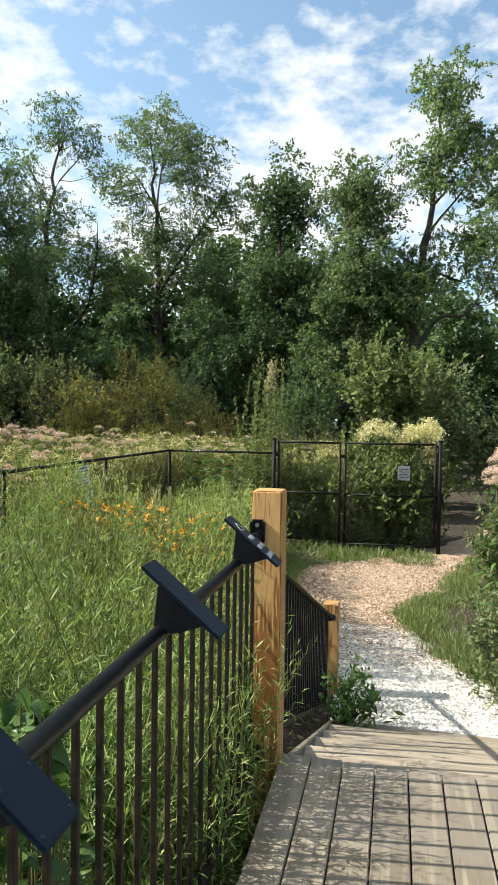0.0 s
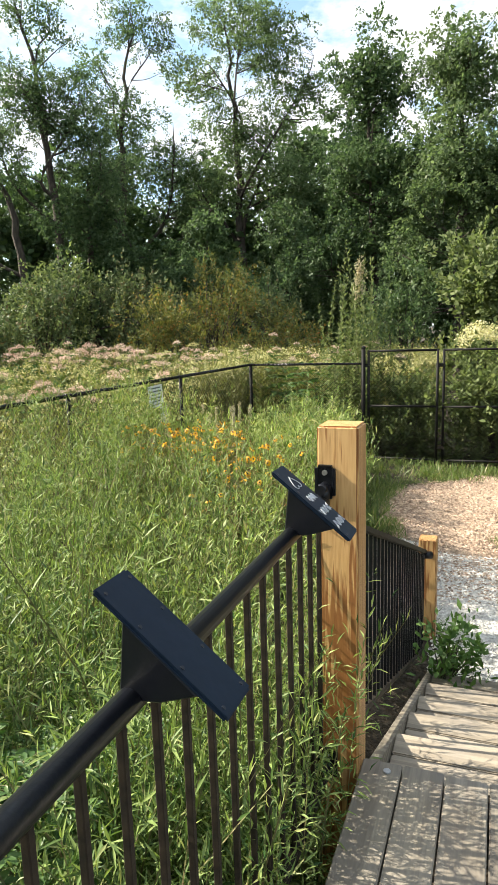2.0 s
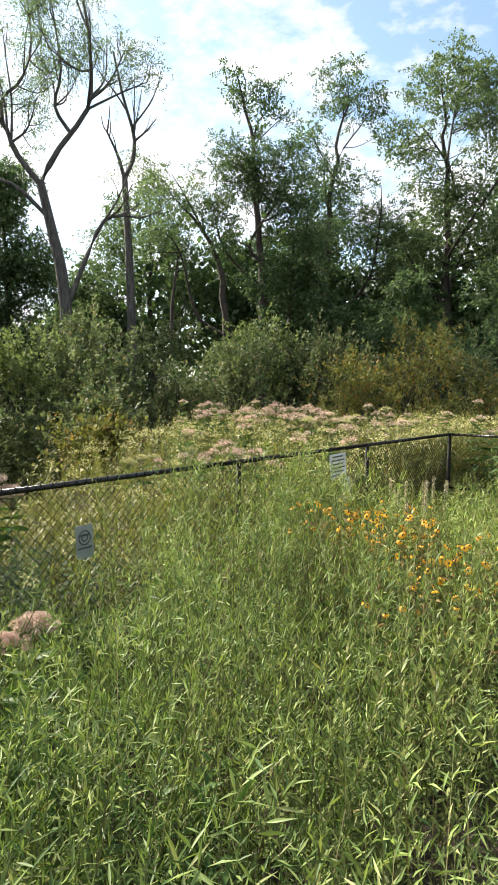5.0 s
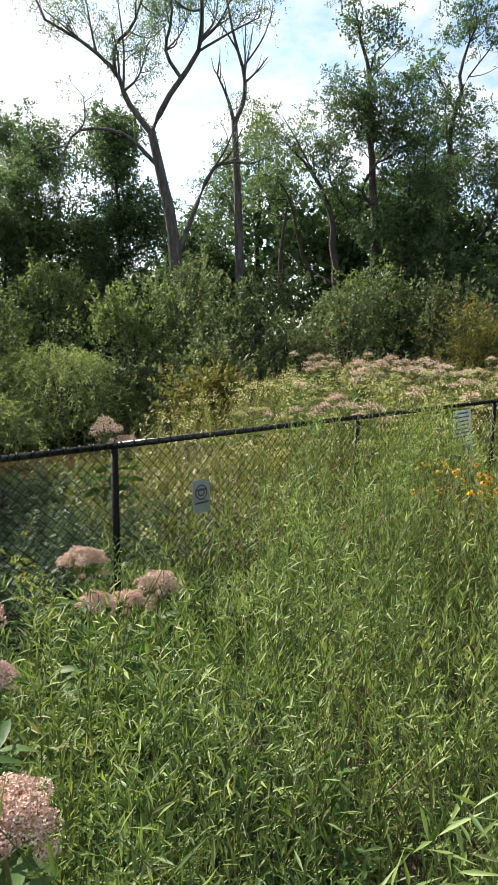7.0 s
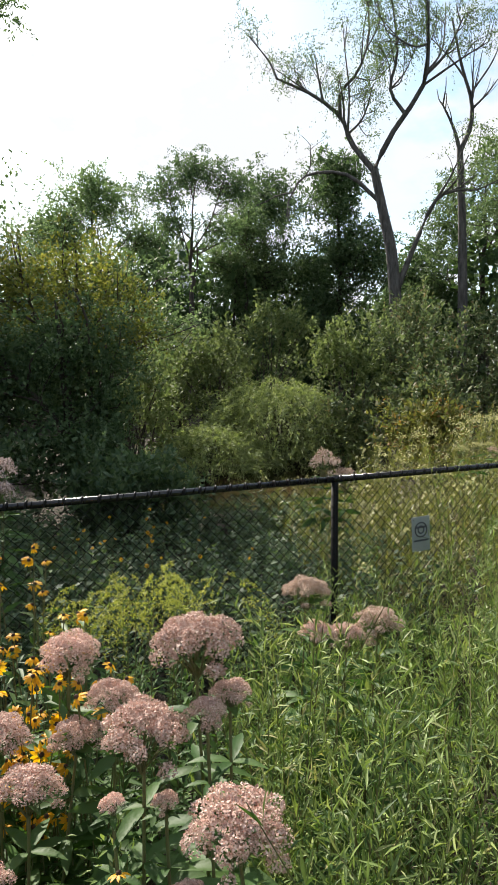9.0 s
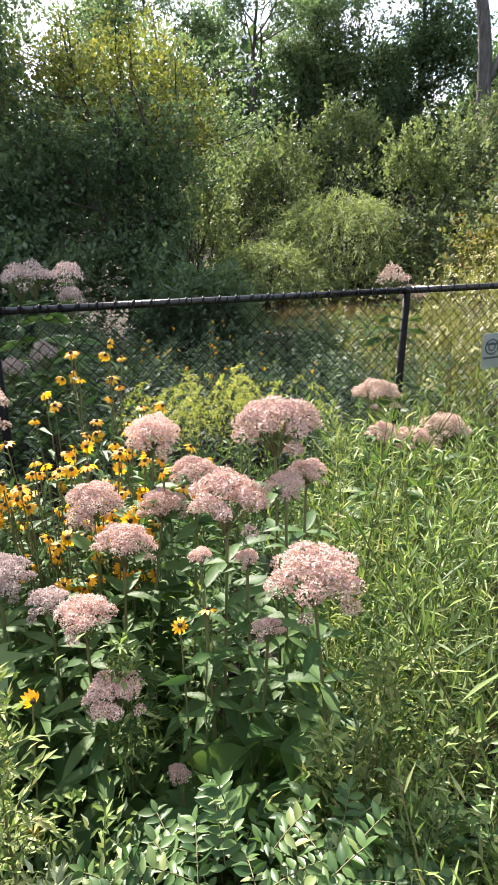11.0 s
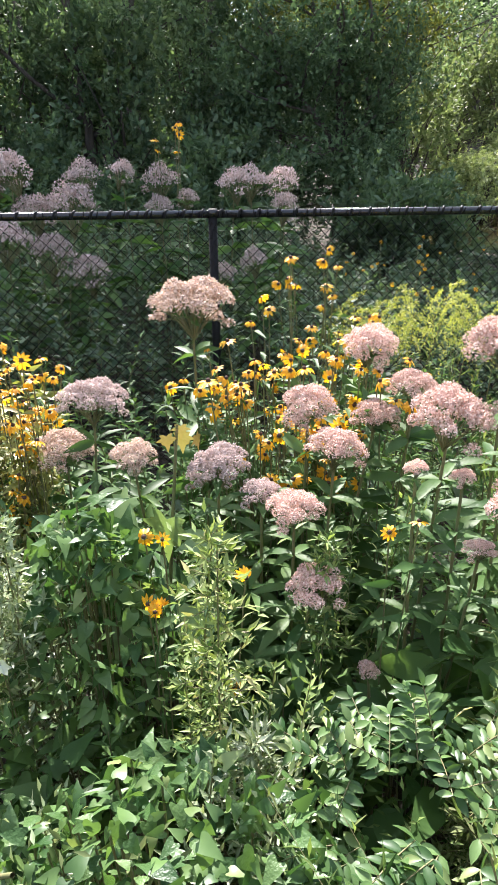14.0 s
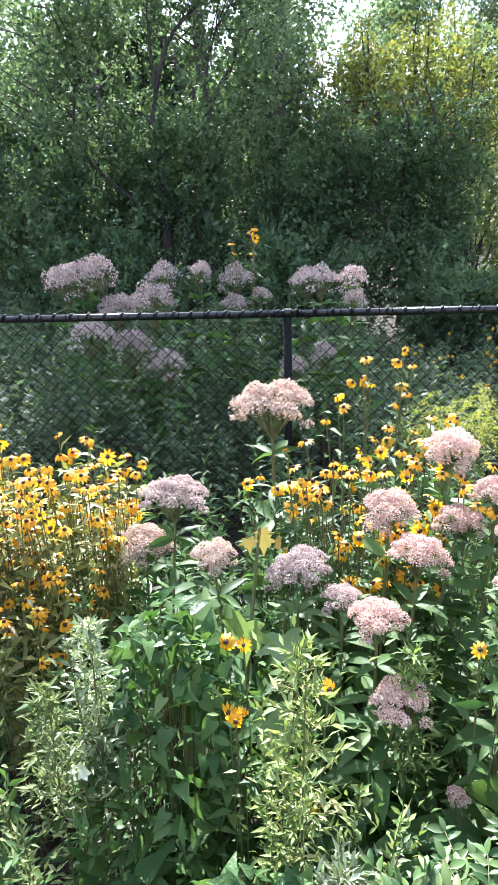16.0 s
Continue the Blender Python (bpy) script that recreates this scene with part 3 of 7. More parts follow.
def build_railing():
    rail = thing("metal_railing", "black steel guard railing with round handrail and thin bars", "railing")
    x, z = -0.04, 1.0
    part("handrail", rod((x, -5.2, z), (x, -0.10, z), 0.0225, 18), M_black, rail)
    part("handrail_end", rod((x, -0.12, z), (x, -0.085, 1.05), 0.022, 12), M_black, rail)
    bracket(rail, (x, -0.07, 1.065))
    bracket(rail, (x, -0.07, 0.02))
    part("bottom_rail", slab(x - 0.016, x + 0.016, -5.2, -0.08, -0.01, 0.016, 0.003), M_bar, rail)
    shared = None
    for n in range(46):
        y = -0.17 - 0.109 * n
        if shared is None:
            shared = part("baluster", slab(-0.0072, 0.0072, -0.0072, 0.0072, 0.016, 0.982, 0.002, 1), M_bar, rail)
            shared.location = (x, y, 0)
        else:
            b = new("baluster", shared.data)
            b.parent, b.location = rail, (x, y, 0)
    for y, marked in ((-0.43, True), (-1.295, False), (-2.16, False), (-3.03, False)):
        sign_plate(rail, y, marked)

    stair = thing("stair_railing", "black steel stair railing sloping down beside the steps", "railing")
    top = lambda y: 0.885 - 0.377 * (y - 0.07)
    low = lambda y: 0.075 - 0.384 * (y - 0.07)
    x = -0.005
    part("handrail", slab(x - 0.021, x + 0.021, 0, 3.11, -0.018, 0.012, 0.006, 2, Matrix.Translation((0, 0.075, top(0.075))) @ pose(0, 0, 0, -math.degrees(math.atan(0.377)))), M_bar, stair, "worn steel handrail with a pale dusty top")
    part("bottom_rail", slab(x - 0.014, x + 0.014, 0, 3.1, -0.012, 0.012, 0.003, 1, Matrix.Translation((0, 0.075, low(0.075))) @ pose(0, 0, 0, -math.degrees(math.atan(0.384)))), M_bar, stair)
    shared = None
    for n in range(27):
        y = 0.17 + 0.105 * n
        if shared is None:
            shared = part("baluster", slab(-0.008, 0.008, -0.008, 0.008, 0, 0.80, 0.002, 1), M_black, stair)
            b = shared
        else:
            b = new("baluster", shared.data)
            b.parent = stair
        b.location = (x, y, low(y))
    part("end_bracket", rod((x - 0.01, 2.94, -0.23), (x + 0.055, 2.97, -0.235), 0.03, 12), M_black, stair)


build_deck()
build_steps()
timber_post(0, 0, -1.05, 1.25, "fresh yellow timber post with strong grain and rounded edges")
timber_post(0.015, 3.06, -1.2, -0.12, "short timber post at the foot of the steps")
build_railing()


# ---------------------------------------------------------------- chain-link fence and gates
def wire_mesh(length, z0, z1, pitch=0.072, r=0.0027):
    """Zigzag wires, each hooked into the next, along +x."""
    n, rise = int(length / pitch), pitch / 2
    k = np.arange(int((z1 - z0) / rise) + 1)
    out = []
    for i in range(n + 1):
        for s in (0, 1):
            x = i * pitch + np.where((k + s) % 2 == 0, 0.0, pitch / 2) if s == 0 else (i + 0.5) * pitch + np.where((k + 1) % 2 == 0, 0.0, pitch / 2) - pitch / 2 * 0
            x = np.clip(x, 0, length)
            y = np.where(k % 2 == 0, 0.002, -0.002) * (1 if s else -1)
            if s == 1:
                x = np.clip(i * pitch + np.where(k % 2 == 0, pitch, pitch / 2), 0, length)
            out.append(tube(np.stack([x, y, z0 + k * rise], -1), r, 3))
    tips = [tube([(i * pitch, 0, z1 - 0.005), (i * pitch + 0.006, 0.0, z1 + 0.028)], r, 3) for i in range(n)]
    return joined(out + tips)


def ties(parent, a, b, r, step=0.098):
    """Wire ties and knuckles wound round the top rail."""
    a, b = np.array(a, float), np.array(b, float)
    n = int(np.linalg.norm(b - a) / step)
    d = (b - a) / np.linalg.norm(b - a)
    side = np.cross(d, (0, 0, 1))
    rings = []
    for i in range(n):
        c = a + (b - a) * (i + 0.5) / n
        t = np.linspace(-0.6, 3.9, 8)
        p = c + np.outer(np.cos(t) * (r + 0.002), side) + np.outer(np.sin(t) * (r + 0.002), (0, 0, 1)) + np.outer((t - 1.6) * 0.006, d)
        rings.append(tube(p, 0.0075, 5))
    tagged(piece("tie_winding", joined(rings), M_fence_post, parent), kind="stuff")


def build_fence():
    fence = thing("chain_link_fence", "black coated chain-link fence with round posts and top rail", "fence")
    posts = [-6.58, -4.02, -1.46, 1.06, 3.64, 6.31, 9.21]
    x, zt = -3.79, 0.93
    for y in posts:
        part("fence_post", rod((x, y, -0.95), (x, y, zt - 0.01), 0.024 if y < 9 else 0.03, 12), M_fence_post, fence)
        part("post_cap", rod((x, y, zt - 0.012), (x, y, zt + 0.026), 0.029, 12, 0.026), M_fence, fence)
    for a, b in zip(posts, posts[1:]):
        part("top_rail", rod((x, a, zt), (x, b, zt), 0.021, 12), M_fence, fence)
        w = piece("wire_mesh", wire_mesh(b - a, -0.80, zt - 0.005), M_fence_post, fence)
        w.matrix_basis = pose(x + 0.022, a, 0, 0, 0, 90)
        ties(fence, (x, a, zt), (x, b, zt), 0.021)
    # the cross run from the corner to the gate
    part("top_rail", rod((x, 9.21, zt), (-1.68, 9.21, zt), 0.021, 12), M_fence, fence)
    part("mid_rail", rod((x, 9.21, 0.05), (-1.68, 9.21, 0.05), 0.018, 10), M_fence, fence)
    w = piece("wire_mesh", wire_mesh(2.1, -0.80, zt - 0.005), M_fence_post, fence)
    w.matrix_basis = pose(x, 9.19, 0)
    ties(fence, (x, 9.21, zt), (-1.68, 9.21, zt), 0.021)
    for gx, gy in ((-1.69, 9.21), (1.36, 9.3)):
        part("gate_post", rod((gx, gy, -0.95), (gx, gy, 1.2), 0.036, 14), M_fence_post, fence)
        part("post_cap", rod((gx, gy, 1.198), (gx, gy, 1.235), 0.041, 12, 0.03), M_fence, fence)
    # the run that goes back from the gate
    part("top_rail", rod((1.36, 9.3, 1.12), (1.1, 13.5, 1.12), 0.021, 12), M_fence, fence)
    w = piece("wire_mesh", wire_mesh(4.2, -0.80, 1.11), M_fence_post, fence)
    w.matrix_basis = pose(1.36, 9.3, 0, 0, 0, 93.6)


def gate_leaf(x0, x1, y0, y1, label):
    leaf = thing("chain_link_gate", label, "gate", "fence gates", (x0, y0, 0))
    ln = math.hypot(x1 - x0, y1 - y0)
    leaf.rotation_euler = (0, 0, math.atan2(y1 - y0, x1 - x0))
    zb, zt = -0.72, 1.15
    for z, name in ((zt, "top_bar"), (0.2, "middle_bar"), (zb, "bottom_bar")):
        part(name, rod((0, 0, z), (ln, 0, z), 0.019, 10), M_fence_post, leaf)
    for u in (0, ln):
        part("upright", rod((u, 0, zb - 0.01), (u, 0, zt + 0.012), 0.022, 10), M_fence_post, leaf)
    piece("wire_mesh", wire_mesh(ln, zb, zt), M_fence_post, leaf)
    for z in (-0.5, 0.9):
        part("hinge", slab(-0.09, 0.02, -0.025, 0.025, z - 0.03, z + 0.03, 0.006), M_fence, leaf)
    return leaf


def fence_sign(y, z, w, h, mat, label, rows, ring=False):
    s = thing("fence_sign", label, "sign", "", (-3.755, y, z))
    s.rotation_euler = (radians(1.5), radians(-2), 0)
    part("sheet", slab(-0.002, 0.002, -w / 2, w / 2, -h / 2, h / 2, 0.0015, 1), mat, s)
    for k in range(rows):
        zz = h / 2 - h * (k + 0.8) / (rows + 0.6)
        ww = w * (0.40 if k % 2 else 0.33)
        part("text_bar", slab(0.0023, 0.0032, -ww, ww, zz - h * 0.028, zz + h * 0.028, 0), M_ink, s, "unreadable line of dark lettering")
    if ring:
        t = np.linspace(0, 2 * np.pi, 25)
        for r in (0.052, 0.026):
            piece("ring_mark", tube(np.stack([0 * t + 0.003, r * np.cos(t), 0.03 + r * np.sin(t)], -1), 0.005, 4), M_ink, s, "dark ring symbol")
    for yy in (-w / 2 + 0.015, w / 2 - 0.015):
        part("tie", rod((0.004, yy, h / 2 - 0.02), (-0.035, yy, h / 2 - 0.02), 0.003, 6), M_fence, s)


build_fence()
gate_leaf(-1.60, -0.44, 9.21, 9.2, "closed black chain-link gate with a middle bar")
gate_leaf(-0.34, 1.28, 9.2, 9.29, "wide black chain-link gate leaf overgrown with leaves")
fence_sign(5.50, 0.735, 0.38, 0.29, M_sign, "white notice sheet with grey lettering tied to fence", 6)
fence_sign(5.71, 0.45, 0.20, 0.25, M_sign, "small white notice tied below on the fence", 3)
fence_sign(1.76, 0.49, 0.16, 0.25, M_sign_grey, "grey weathered plaque with ring symbol on fence", 2, True)
gs = thing("fence_sign", "small pale notice tied to the gate mesh", "sign", "", (0.72, 9.215, 0.62))
part("sheet", slab(-0.11, 0.11, -0.002, 0.002, -0.13, 0.13, 0.0015, 1), M_sign_grey, gs)
for k in range(4):
    part("text_bar", slab(-0.08, 0.08, -0.004, -0.0025, 0.07 - 0.05 * k, 0.082 - 0.05 * k, 0), M_ink, gs, "unreadable line of dark lettering")


# ---------------------------------------------------------------- trees and shrubs
def limb_system(trunk, r0, tips, g, lobes, share=1.0):
    """Trunk, a few rising main limbs to the parts of the crown, and lesser limbs to the tips."""
    t = curve_points(trunk, 18)
    t[5:-1] += g.normal(0, 0.009, (len(t) - 6, 3)) * (t[-1, 2] - t[0, 2]) * (0.5, 0.5, 0.0)
    rad = np.linspace(r0, r0 * 0.10, len(t))
    rad[0] *= 1.35
    out = [tube(t, rad, 8)]
    nodes, sizes = [t[4:]], [rad[4:]]
    for c in np.asarray(lobes, float):
        h = np.hypot(*(c[:2] - t[:, :2]).T)
        i = int(np.argmin(np.abs(t[:, 2] - (c[2] - 0.9 * h - 0.6 - 0.5 * c[5])) + 0.1 * h))
        i = min(max(i, 4), len(t) - 2)
        end = c[:3] + np.array([0, 0, 0.75 * c[5]]) + g.normal(0, 0.15, 3) * c[3:]
        d = end - t[i]
        ln = np.linalg.norm(d)
        kink = g.normal(0, 0.09, (2, 3)) * ln
        q = curve_points([t[i], t[i] + d * 0.33 + kink[0] + (0, 0, -0.04 * ln), t[i] + d * 0.68 + kink[1], end], 12)
        r = np.linspace(max(rad[i] * 0.55, 0.035), 0.012, 12)
        out.append(tube(q, r, 6))
        nodes.append(q[3:])
        sizes.append(r[3:])
    nodes, sizes = np.concatenate(nodes), np.concatenate(sizes)
    for tip in tips[: int(len(tips) * share)]:
        off = tip - nodes
        i = int(np.argmin(np.linalg.norm(off, axis=1) + np.maximum(0, 0.6 - off[:, 2]) * 0.9))
        d = tip - nodes[i]
        ln = np.linalg.norm(d)
        q = curve_points([nodes[i], nodes[i] + d * 0.5 + g.normal(0, 0.12, 3) * ln + (0, 0, -0.05 * ln), tip], 6)
        out.append(tube(q, np.linspace(min(sizes[i] * 0.6, 0.035), 0.008, 6), 4))
    return out


def lobe_tips(lobes, n, g, shell=0.45):
    lobes = np.asarray(lobes, float)
    vol = lobes[:, 3] * lobes[:, 4] * lobes[:, 5]
    pick = g.choice(len(lobes), n, p=vol / vol.sum())
    d = g.normal(0, 1, (n, 3))
    d /= np.linalg.norm(d, axis=1, keepdims=True)
    return lobes[pick, :3] + d * (g.random((n, 1)) ** shell) * lobes[pick, 3:]


def foliage(tips, per, spread, size, width, g, droop=0.3):
    n = len(tips) * per
    c = np.repeat(tips, per, 0)
    dens = np.repeat(g.uniform(0.6, 1.3, len(tips)), per)[:, None]
    off = g.normal(0, 1, (n, 3))
    off *= np.minimum(1, 1.7 / (np.linalg.norm(off, axis=1, keepdims=True) + 1e-9))
    pos = c + off * np.asarray(spread) * dens
    way = g.normal(0, 1, (n, 3)) + (0, 0, -droop)
    return scatter(flat_leaf(width), pos, way, size * g.uniform(0.6, 1.35, n), tumble=0.9, g=g)


def sprays(tips, per, spread, size, width, g, droop=0.3, count=6):
    """Leaves set along short drooping twigs that leave each tip on all sides."""
    k = max(2, per // count)
    m = len(tips) * count
    dens = np.repeat(g.uniform(0.65, 1.3, len(tips)), count)[:, None]
    d = g.normal(0, 1, (m, 3)) + (0, 0, 0.2)
    d /= np.linalg.norm(d, axis=1, keepdims=True)
    d *= np.asarray(spread) * dens * g.uniform(1.0, 2.3, (m, 1))
    u = np.sqrt((np.arange(k) + g.random((m, k))) / k)[..., None]
    ln = np.linalg.norm(d, axis=1)[:, None, None]
    pos = np.repeat(tips, count, 0)[:, None] + d[:, None] * u + np.array([0, 0, -droop]) * ln * u**2
    pos = pos + g.normal(0, 0.10, (m, k, 3)) * np.asarray(spread)
    way = d[:, None] / ln * 0.7 + g.normal(0, 0.7, (m, k, 3)) + (0, 0, -droop)
    n = m * k
    return scatter(flat_leaf(width), pos.reshape(n, 3), way.reshape(n, 3), size * g.uniform(0.6, 1.35, n), tumble=0.55, g=g)


def tree(label, trunk, r0, lobes, seed, tips=110, per=110, spread=(0.5, 0.5, 0.4), size=0.15, width=0.6, leaf=None, bark=None, group="trees behind the fence", share=0.6, fill=1.0, dense=1.0):
    g = np.random.default_rng(seed)
    base = np.array(trunk[0], float)
    top = thing("tree", label, "tree", group, tuple(base))
    pts = lobe_tips(lobes, tips, g)
    wood_vf = joined(limb_system(trunk, r0, pts, g, lobes, share))
    piece("trunk", (wood_vf[0] - base, wood_vf[1]), bark or M_bark, top, smooth=True)
    v, f = sprays(pts, int(per * 1.6 * dense), np.asarray(spread) * 1.05, size * 0.88, width * 0.95, g, count=10)
    if fill:
        inner = np.array(lobes, float)
        inner[:, 3:] *= 0.62
        q = lobe_tips(inner, int(tips * per * 0.30 * fill), g, 0.40)
        v, f = joined([(v, f), scatter(flat_leaf(0.7), q, g.normal(0, 1, (len(q), 3)), size * g.uniform(0.9, 1.4, len(q)), tumble=0.9, g=g)])
    piece("crown", (v - base, f), leaf or M_tree_mid, top)
    return top


def shrub(label, at, radius, height, seed, leaf, n=70, per=90, size=0.085, width=0.5, spread=0.22, lobes=5, weep=0.0, group="shrubs beyond the fence", name="shrub", category="shrub"):
    """A many-stemmed bush: thin stems from the ground and an uneven crown of leaves."""
    g = np.random.default_rng(seed)
    x, y = at
    z = float(ground_z(x, y))
    ob = thing(name, label, category, group, (x, y, z))
    ls = []
    for k in range(lobes):
        a = g.random() * 6.28
        r = radius * g.uniform(0.15, 0.6)
        h = height * g.uniform(0.62, 0.86) - height * 0.2 * r / radius
        s = radius * g.uniform(0.42, 0.62)
        ls.append((r * math.cos(a), r * math.sin(a), h - s * 0.3, s, s, min(s, height * 0.35)))
    ls.append((0, 0, height * 0.30, radius * 0.85, radius * 0.85, height * 0.32))
    pts = lobe_tips(ls, n, g, 0.4)
    pts[:, 2] = np.maximum(pts[:, 2], 0.08)
    stems = []
    for p in pts[:: max(1, n // 26)]:
        b = np.array([g.normal(0, radius * 0.12), g.normal(0, radius * 0.12), -0.05])
        m = b * 0.6 + p * 0.4 + (0, 0, 0.15 * height)
        stems.append(tube(curve_points([b, m, p], 6), np.linspace(0.018, 0.004, 6) * (0.5 + height * 0.25), 4))
    piece("branchwork", joined(stems), M_bark, ob)
    # leafy shoots from every tip, upright or hanging
    count = 4
    k = max(4, int(per * 0.75) // count)
    m = n * count
    base = np.repeat(pts, count, 0) + g.normal(0, spread * 0.5, (m, 3))
    d = base * (0.55, 0.55, 0) / (radius + 1e-6) + g.normal(0, 0.42, (m, 3)) + (0, 0, 0.85 - 2.2 * weep)
    d /= np.linalg.norm(d, axis=1, keepdims=True)
    ln = spread * g.uniform(0.8, 2.6, m)
    u = ((np.arange(k) + g.random((m, k))) / k)[..., None]
    pos = base[:, None] + d[:, None] * ln[:, None, None] * u + g.normal(0, spread * 0.10, (m, k, 3))
    pos[..., 2] = np.maximum(pos[..., 2], 0.02)
    way = d[:, None] * 0.7 + g.normal(0, 0.65, (m, k, 3))
    nn = m * k
    piece("foliage", scatter(flat_leaf(width), pos.reshape(nn, 3), way.reshape(nn, 3), size * 1.1 * g.uniform(0.6, 1.4, nn), tumble=0.55, g=g), leaf, ob)
    return ob


def twigs(pts, r, g, level, ends, spread=0.75, count=6, up=0.35):
    """A bare limb and the lesser limbs that leave it."""
    p = curve_points(pts, 10 if level else 14)
    out = [tube(p, np.linspace(r, r * 0.35, len(p)), 7 if r > 0.05 else 4)]
    if level == 0 or r < 0.007:
        ends.append(p[-1])
        return out
    ln = np.linalg.norm(p[-1] - p[0])
    for k in range(count):
        i = int(g.integers(3, len(p)))
        d = p[min(i, len(p) - 1)] - p[i - 1]
        d /= np.linalg.norm(d) + 1e-9
        d = d + g.normal(0, spread, 3) + (0, 0, up)
        d /= np.linalg.norm(d)
        l2 = ln * g.uniform(0.28, 0.5)
        a = p[i]
        b = a + d * l2 * 0.5 + g.normal(0, 0.06, 3) * l2
        c = a + d * l2 + (0, 0, 0.1 * l2) + g.normal(0, 0.1, 3) * l2
        out += twigs([a, b, c], r * 0.42, g, level - 1, ends, spread, max(3, count - 1), up)
    return out


def half_bare_tree():
    g = np.random.default_rng(11)
    base = np.array([-21.65, 15.15, -0.5])
    ob = thing("tree", "tall forked grey tree with thin sparse foliage", "tree", "trees behind the fence", tuple(base))
    ends, limbs = [], []
    trunk = [base, (-21.68, 15.11, 3.3), (-21.81, 14.93, 6.2), (-22.02, 14.62, 8.0), (-22.25, 14.32, 9.7)]
    limbs += [tube(curve_points(trunk, 18), np.linspace(0.30, 0.16, 18), 9)]
    limbs += twigs([(-22.25, 14.32, 9.6), (-22.75, 13.6, 10.7), (-22.97, 13.24, 11.7), (-23.54, 12.28, 12.6), (-24.3, 11.1, 13.3)], 0.125, g, 3, ends)
    limbs += twigs([(-22.97, 13.24, 11.6), (-22.95, 13.2, 12.6), (-22.5, 13.7, 13.3), (-22.2, 14.0, 14.6), (-22.3, 13.9, 16.6)], 0.08, g, 3, ends)
    limbs += twigs([(-22.25, 14.32, 9.6), (-21.9, 14.85, 10.9), (-21.23, 15.68, 12.4), (-21.05, 15.9, 13.4), (-21.1, 15.8, 15.8), (-21.4, 15.5, 18.0)], 0.125, g, 3, ends)
    limbs += twigs([(-21.55, 15.3, 11.6), (-21.9, 14.8, 12.6), (-21.75, 15.0, 14.0), (-21.9, 14.7, 16.5)], 0.08, g, 3, ends)
    limbs += twigs([(-21.1, 15.85, 13.0), (-20.6, 16.4, 13.7), (-20.2, 16.9, 15.0)], 0.07, g, 2, ends)
    limbs += twigs([(-22.1, 14.5, 8.4), (-22.8, 13.4, 9.5), (-23.6, 12.0, 9.5), (-24.1, 11.5, 8.6)], 0.09, g, 2, ends, 0.6, 4, -0.1)
    limbs += twigs([(-21.75, 15.0, 4.6), (-21.3, 15.5, 6.4), (-20.72, 16.14, 8.3), (-20.1, 16.8, 8.6)], 0.13, g, 2, ends, 0.6, 4)
    v, f = joined(limbs)
    piece("trunk", (v - base, f), M_bark_pale, ob, smooth=True)
    ends = np.array(ends)
    v, f = sprays(ends, 64, (0.42, 0.42, 0.34), 0.085, 0.42, g, 0.5, 5)
    piece("crown", (v - base, f), M_tree_pale, ob, "sparse small green leaves at the twig ends")


def dead_tree():
    g = np.random.default_rng(4)
    base = np.array([-20.8, 17.7, -0.5])
    ob = thing("dead_tree", "leafless dead tree with broken forked limbs", "tree", "", tuple(base))
    ends, limbs = [], []
    limbs += [tube(curve_points([base, (-20.8, 17.7, 3.6), (-20.85, 17.6, 7.5), (-20.99, 17.51, 10.5)], 16), np.linspace(0.24, 0.12, 16), 8)]
    limbs += twigs([(-20.99, 17.51, 10.4), (-21.15, 17.3, 11.3), (-21.44, 17.0, 12.2)], 0.09, g, 1, ends, 0.6, 4)
    limbs += twigs([(-20.99, 17.51, 10.4), (-20.75, 17.78, 11.2), (-20.72, 17.8, 12.2), (-21.0, 17.5, 13.6), (-21.25, 17.2, 15.4)], 0.11, g, 2, ends, 0.5, 4)
    limbs += twigs([(-20.7, 17.8, 11.9), (-20.35, 18.2, 12.4), (-20.1, 18.5, 12.9)], 0.05, g, 1, ends, 0.5, 3)
    v, f = joined(limbs)
    piece("trunk", (v - base, f), M_bark_pale, ob, smooth=True)
    s = thing("dead_snag", "broken dark snag standing among shrubs", "tree", "", (-20.6, 19.9, -0.4))
    piece("trunk", tube(curve_points([(0, 0, 0), (0, 0, 3.0), (-0.05, 0.05, 5.7), (0.2, 0.2, 8.0)], 10), np.linspace(0.16, 0.04, 10), 7), M_bark, s, smooth=True)


D_, M_, P_, Y_ = M_tree_dark, M_tree_mid, M_tree_pale, M_tree_yellow
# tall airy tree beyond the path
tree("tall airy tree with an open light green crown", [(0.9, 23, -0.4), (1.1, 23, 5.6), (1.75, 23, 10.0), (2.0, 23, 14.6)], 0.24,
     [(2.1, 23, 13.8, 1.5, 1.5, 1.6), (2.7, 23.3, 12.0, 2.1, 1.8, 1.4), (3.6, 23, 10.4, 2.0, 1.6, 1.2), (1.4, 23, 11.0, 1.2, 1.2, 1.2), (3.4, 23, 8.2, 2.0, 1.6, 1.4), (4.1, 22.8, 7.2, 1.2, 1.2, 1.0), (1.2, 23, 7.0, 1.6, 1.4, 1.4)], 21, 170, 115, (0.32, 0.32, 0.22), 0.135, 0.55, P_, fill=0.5)
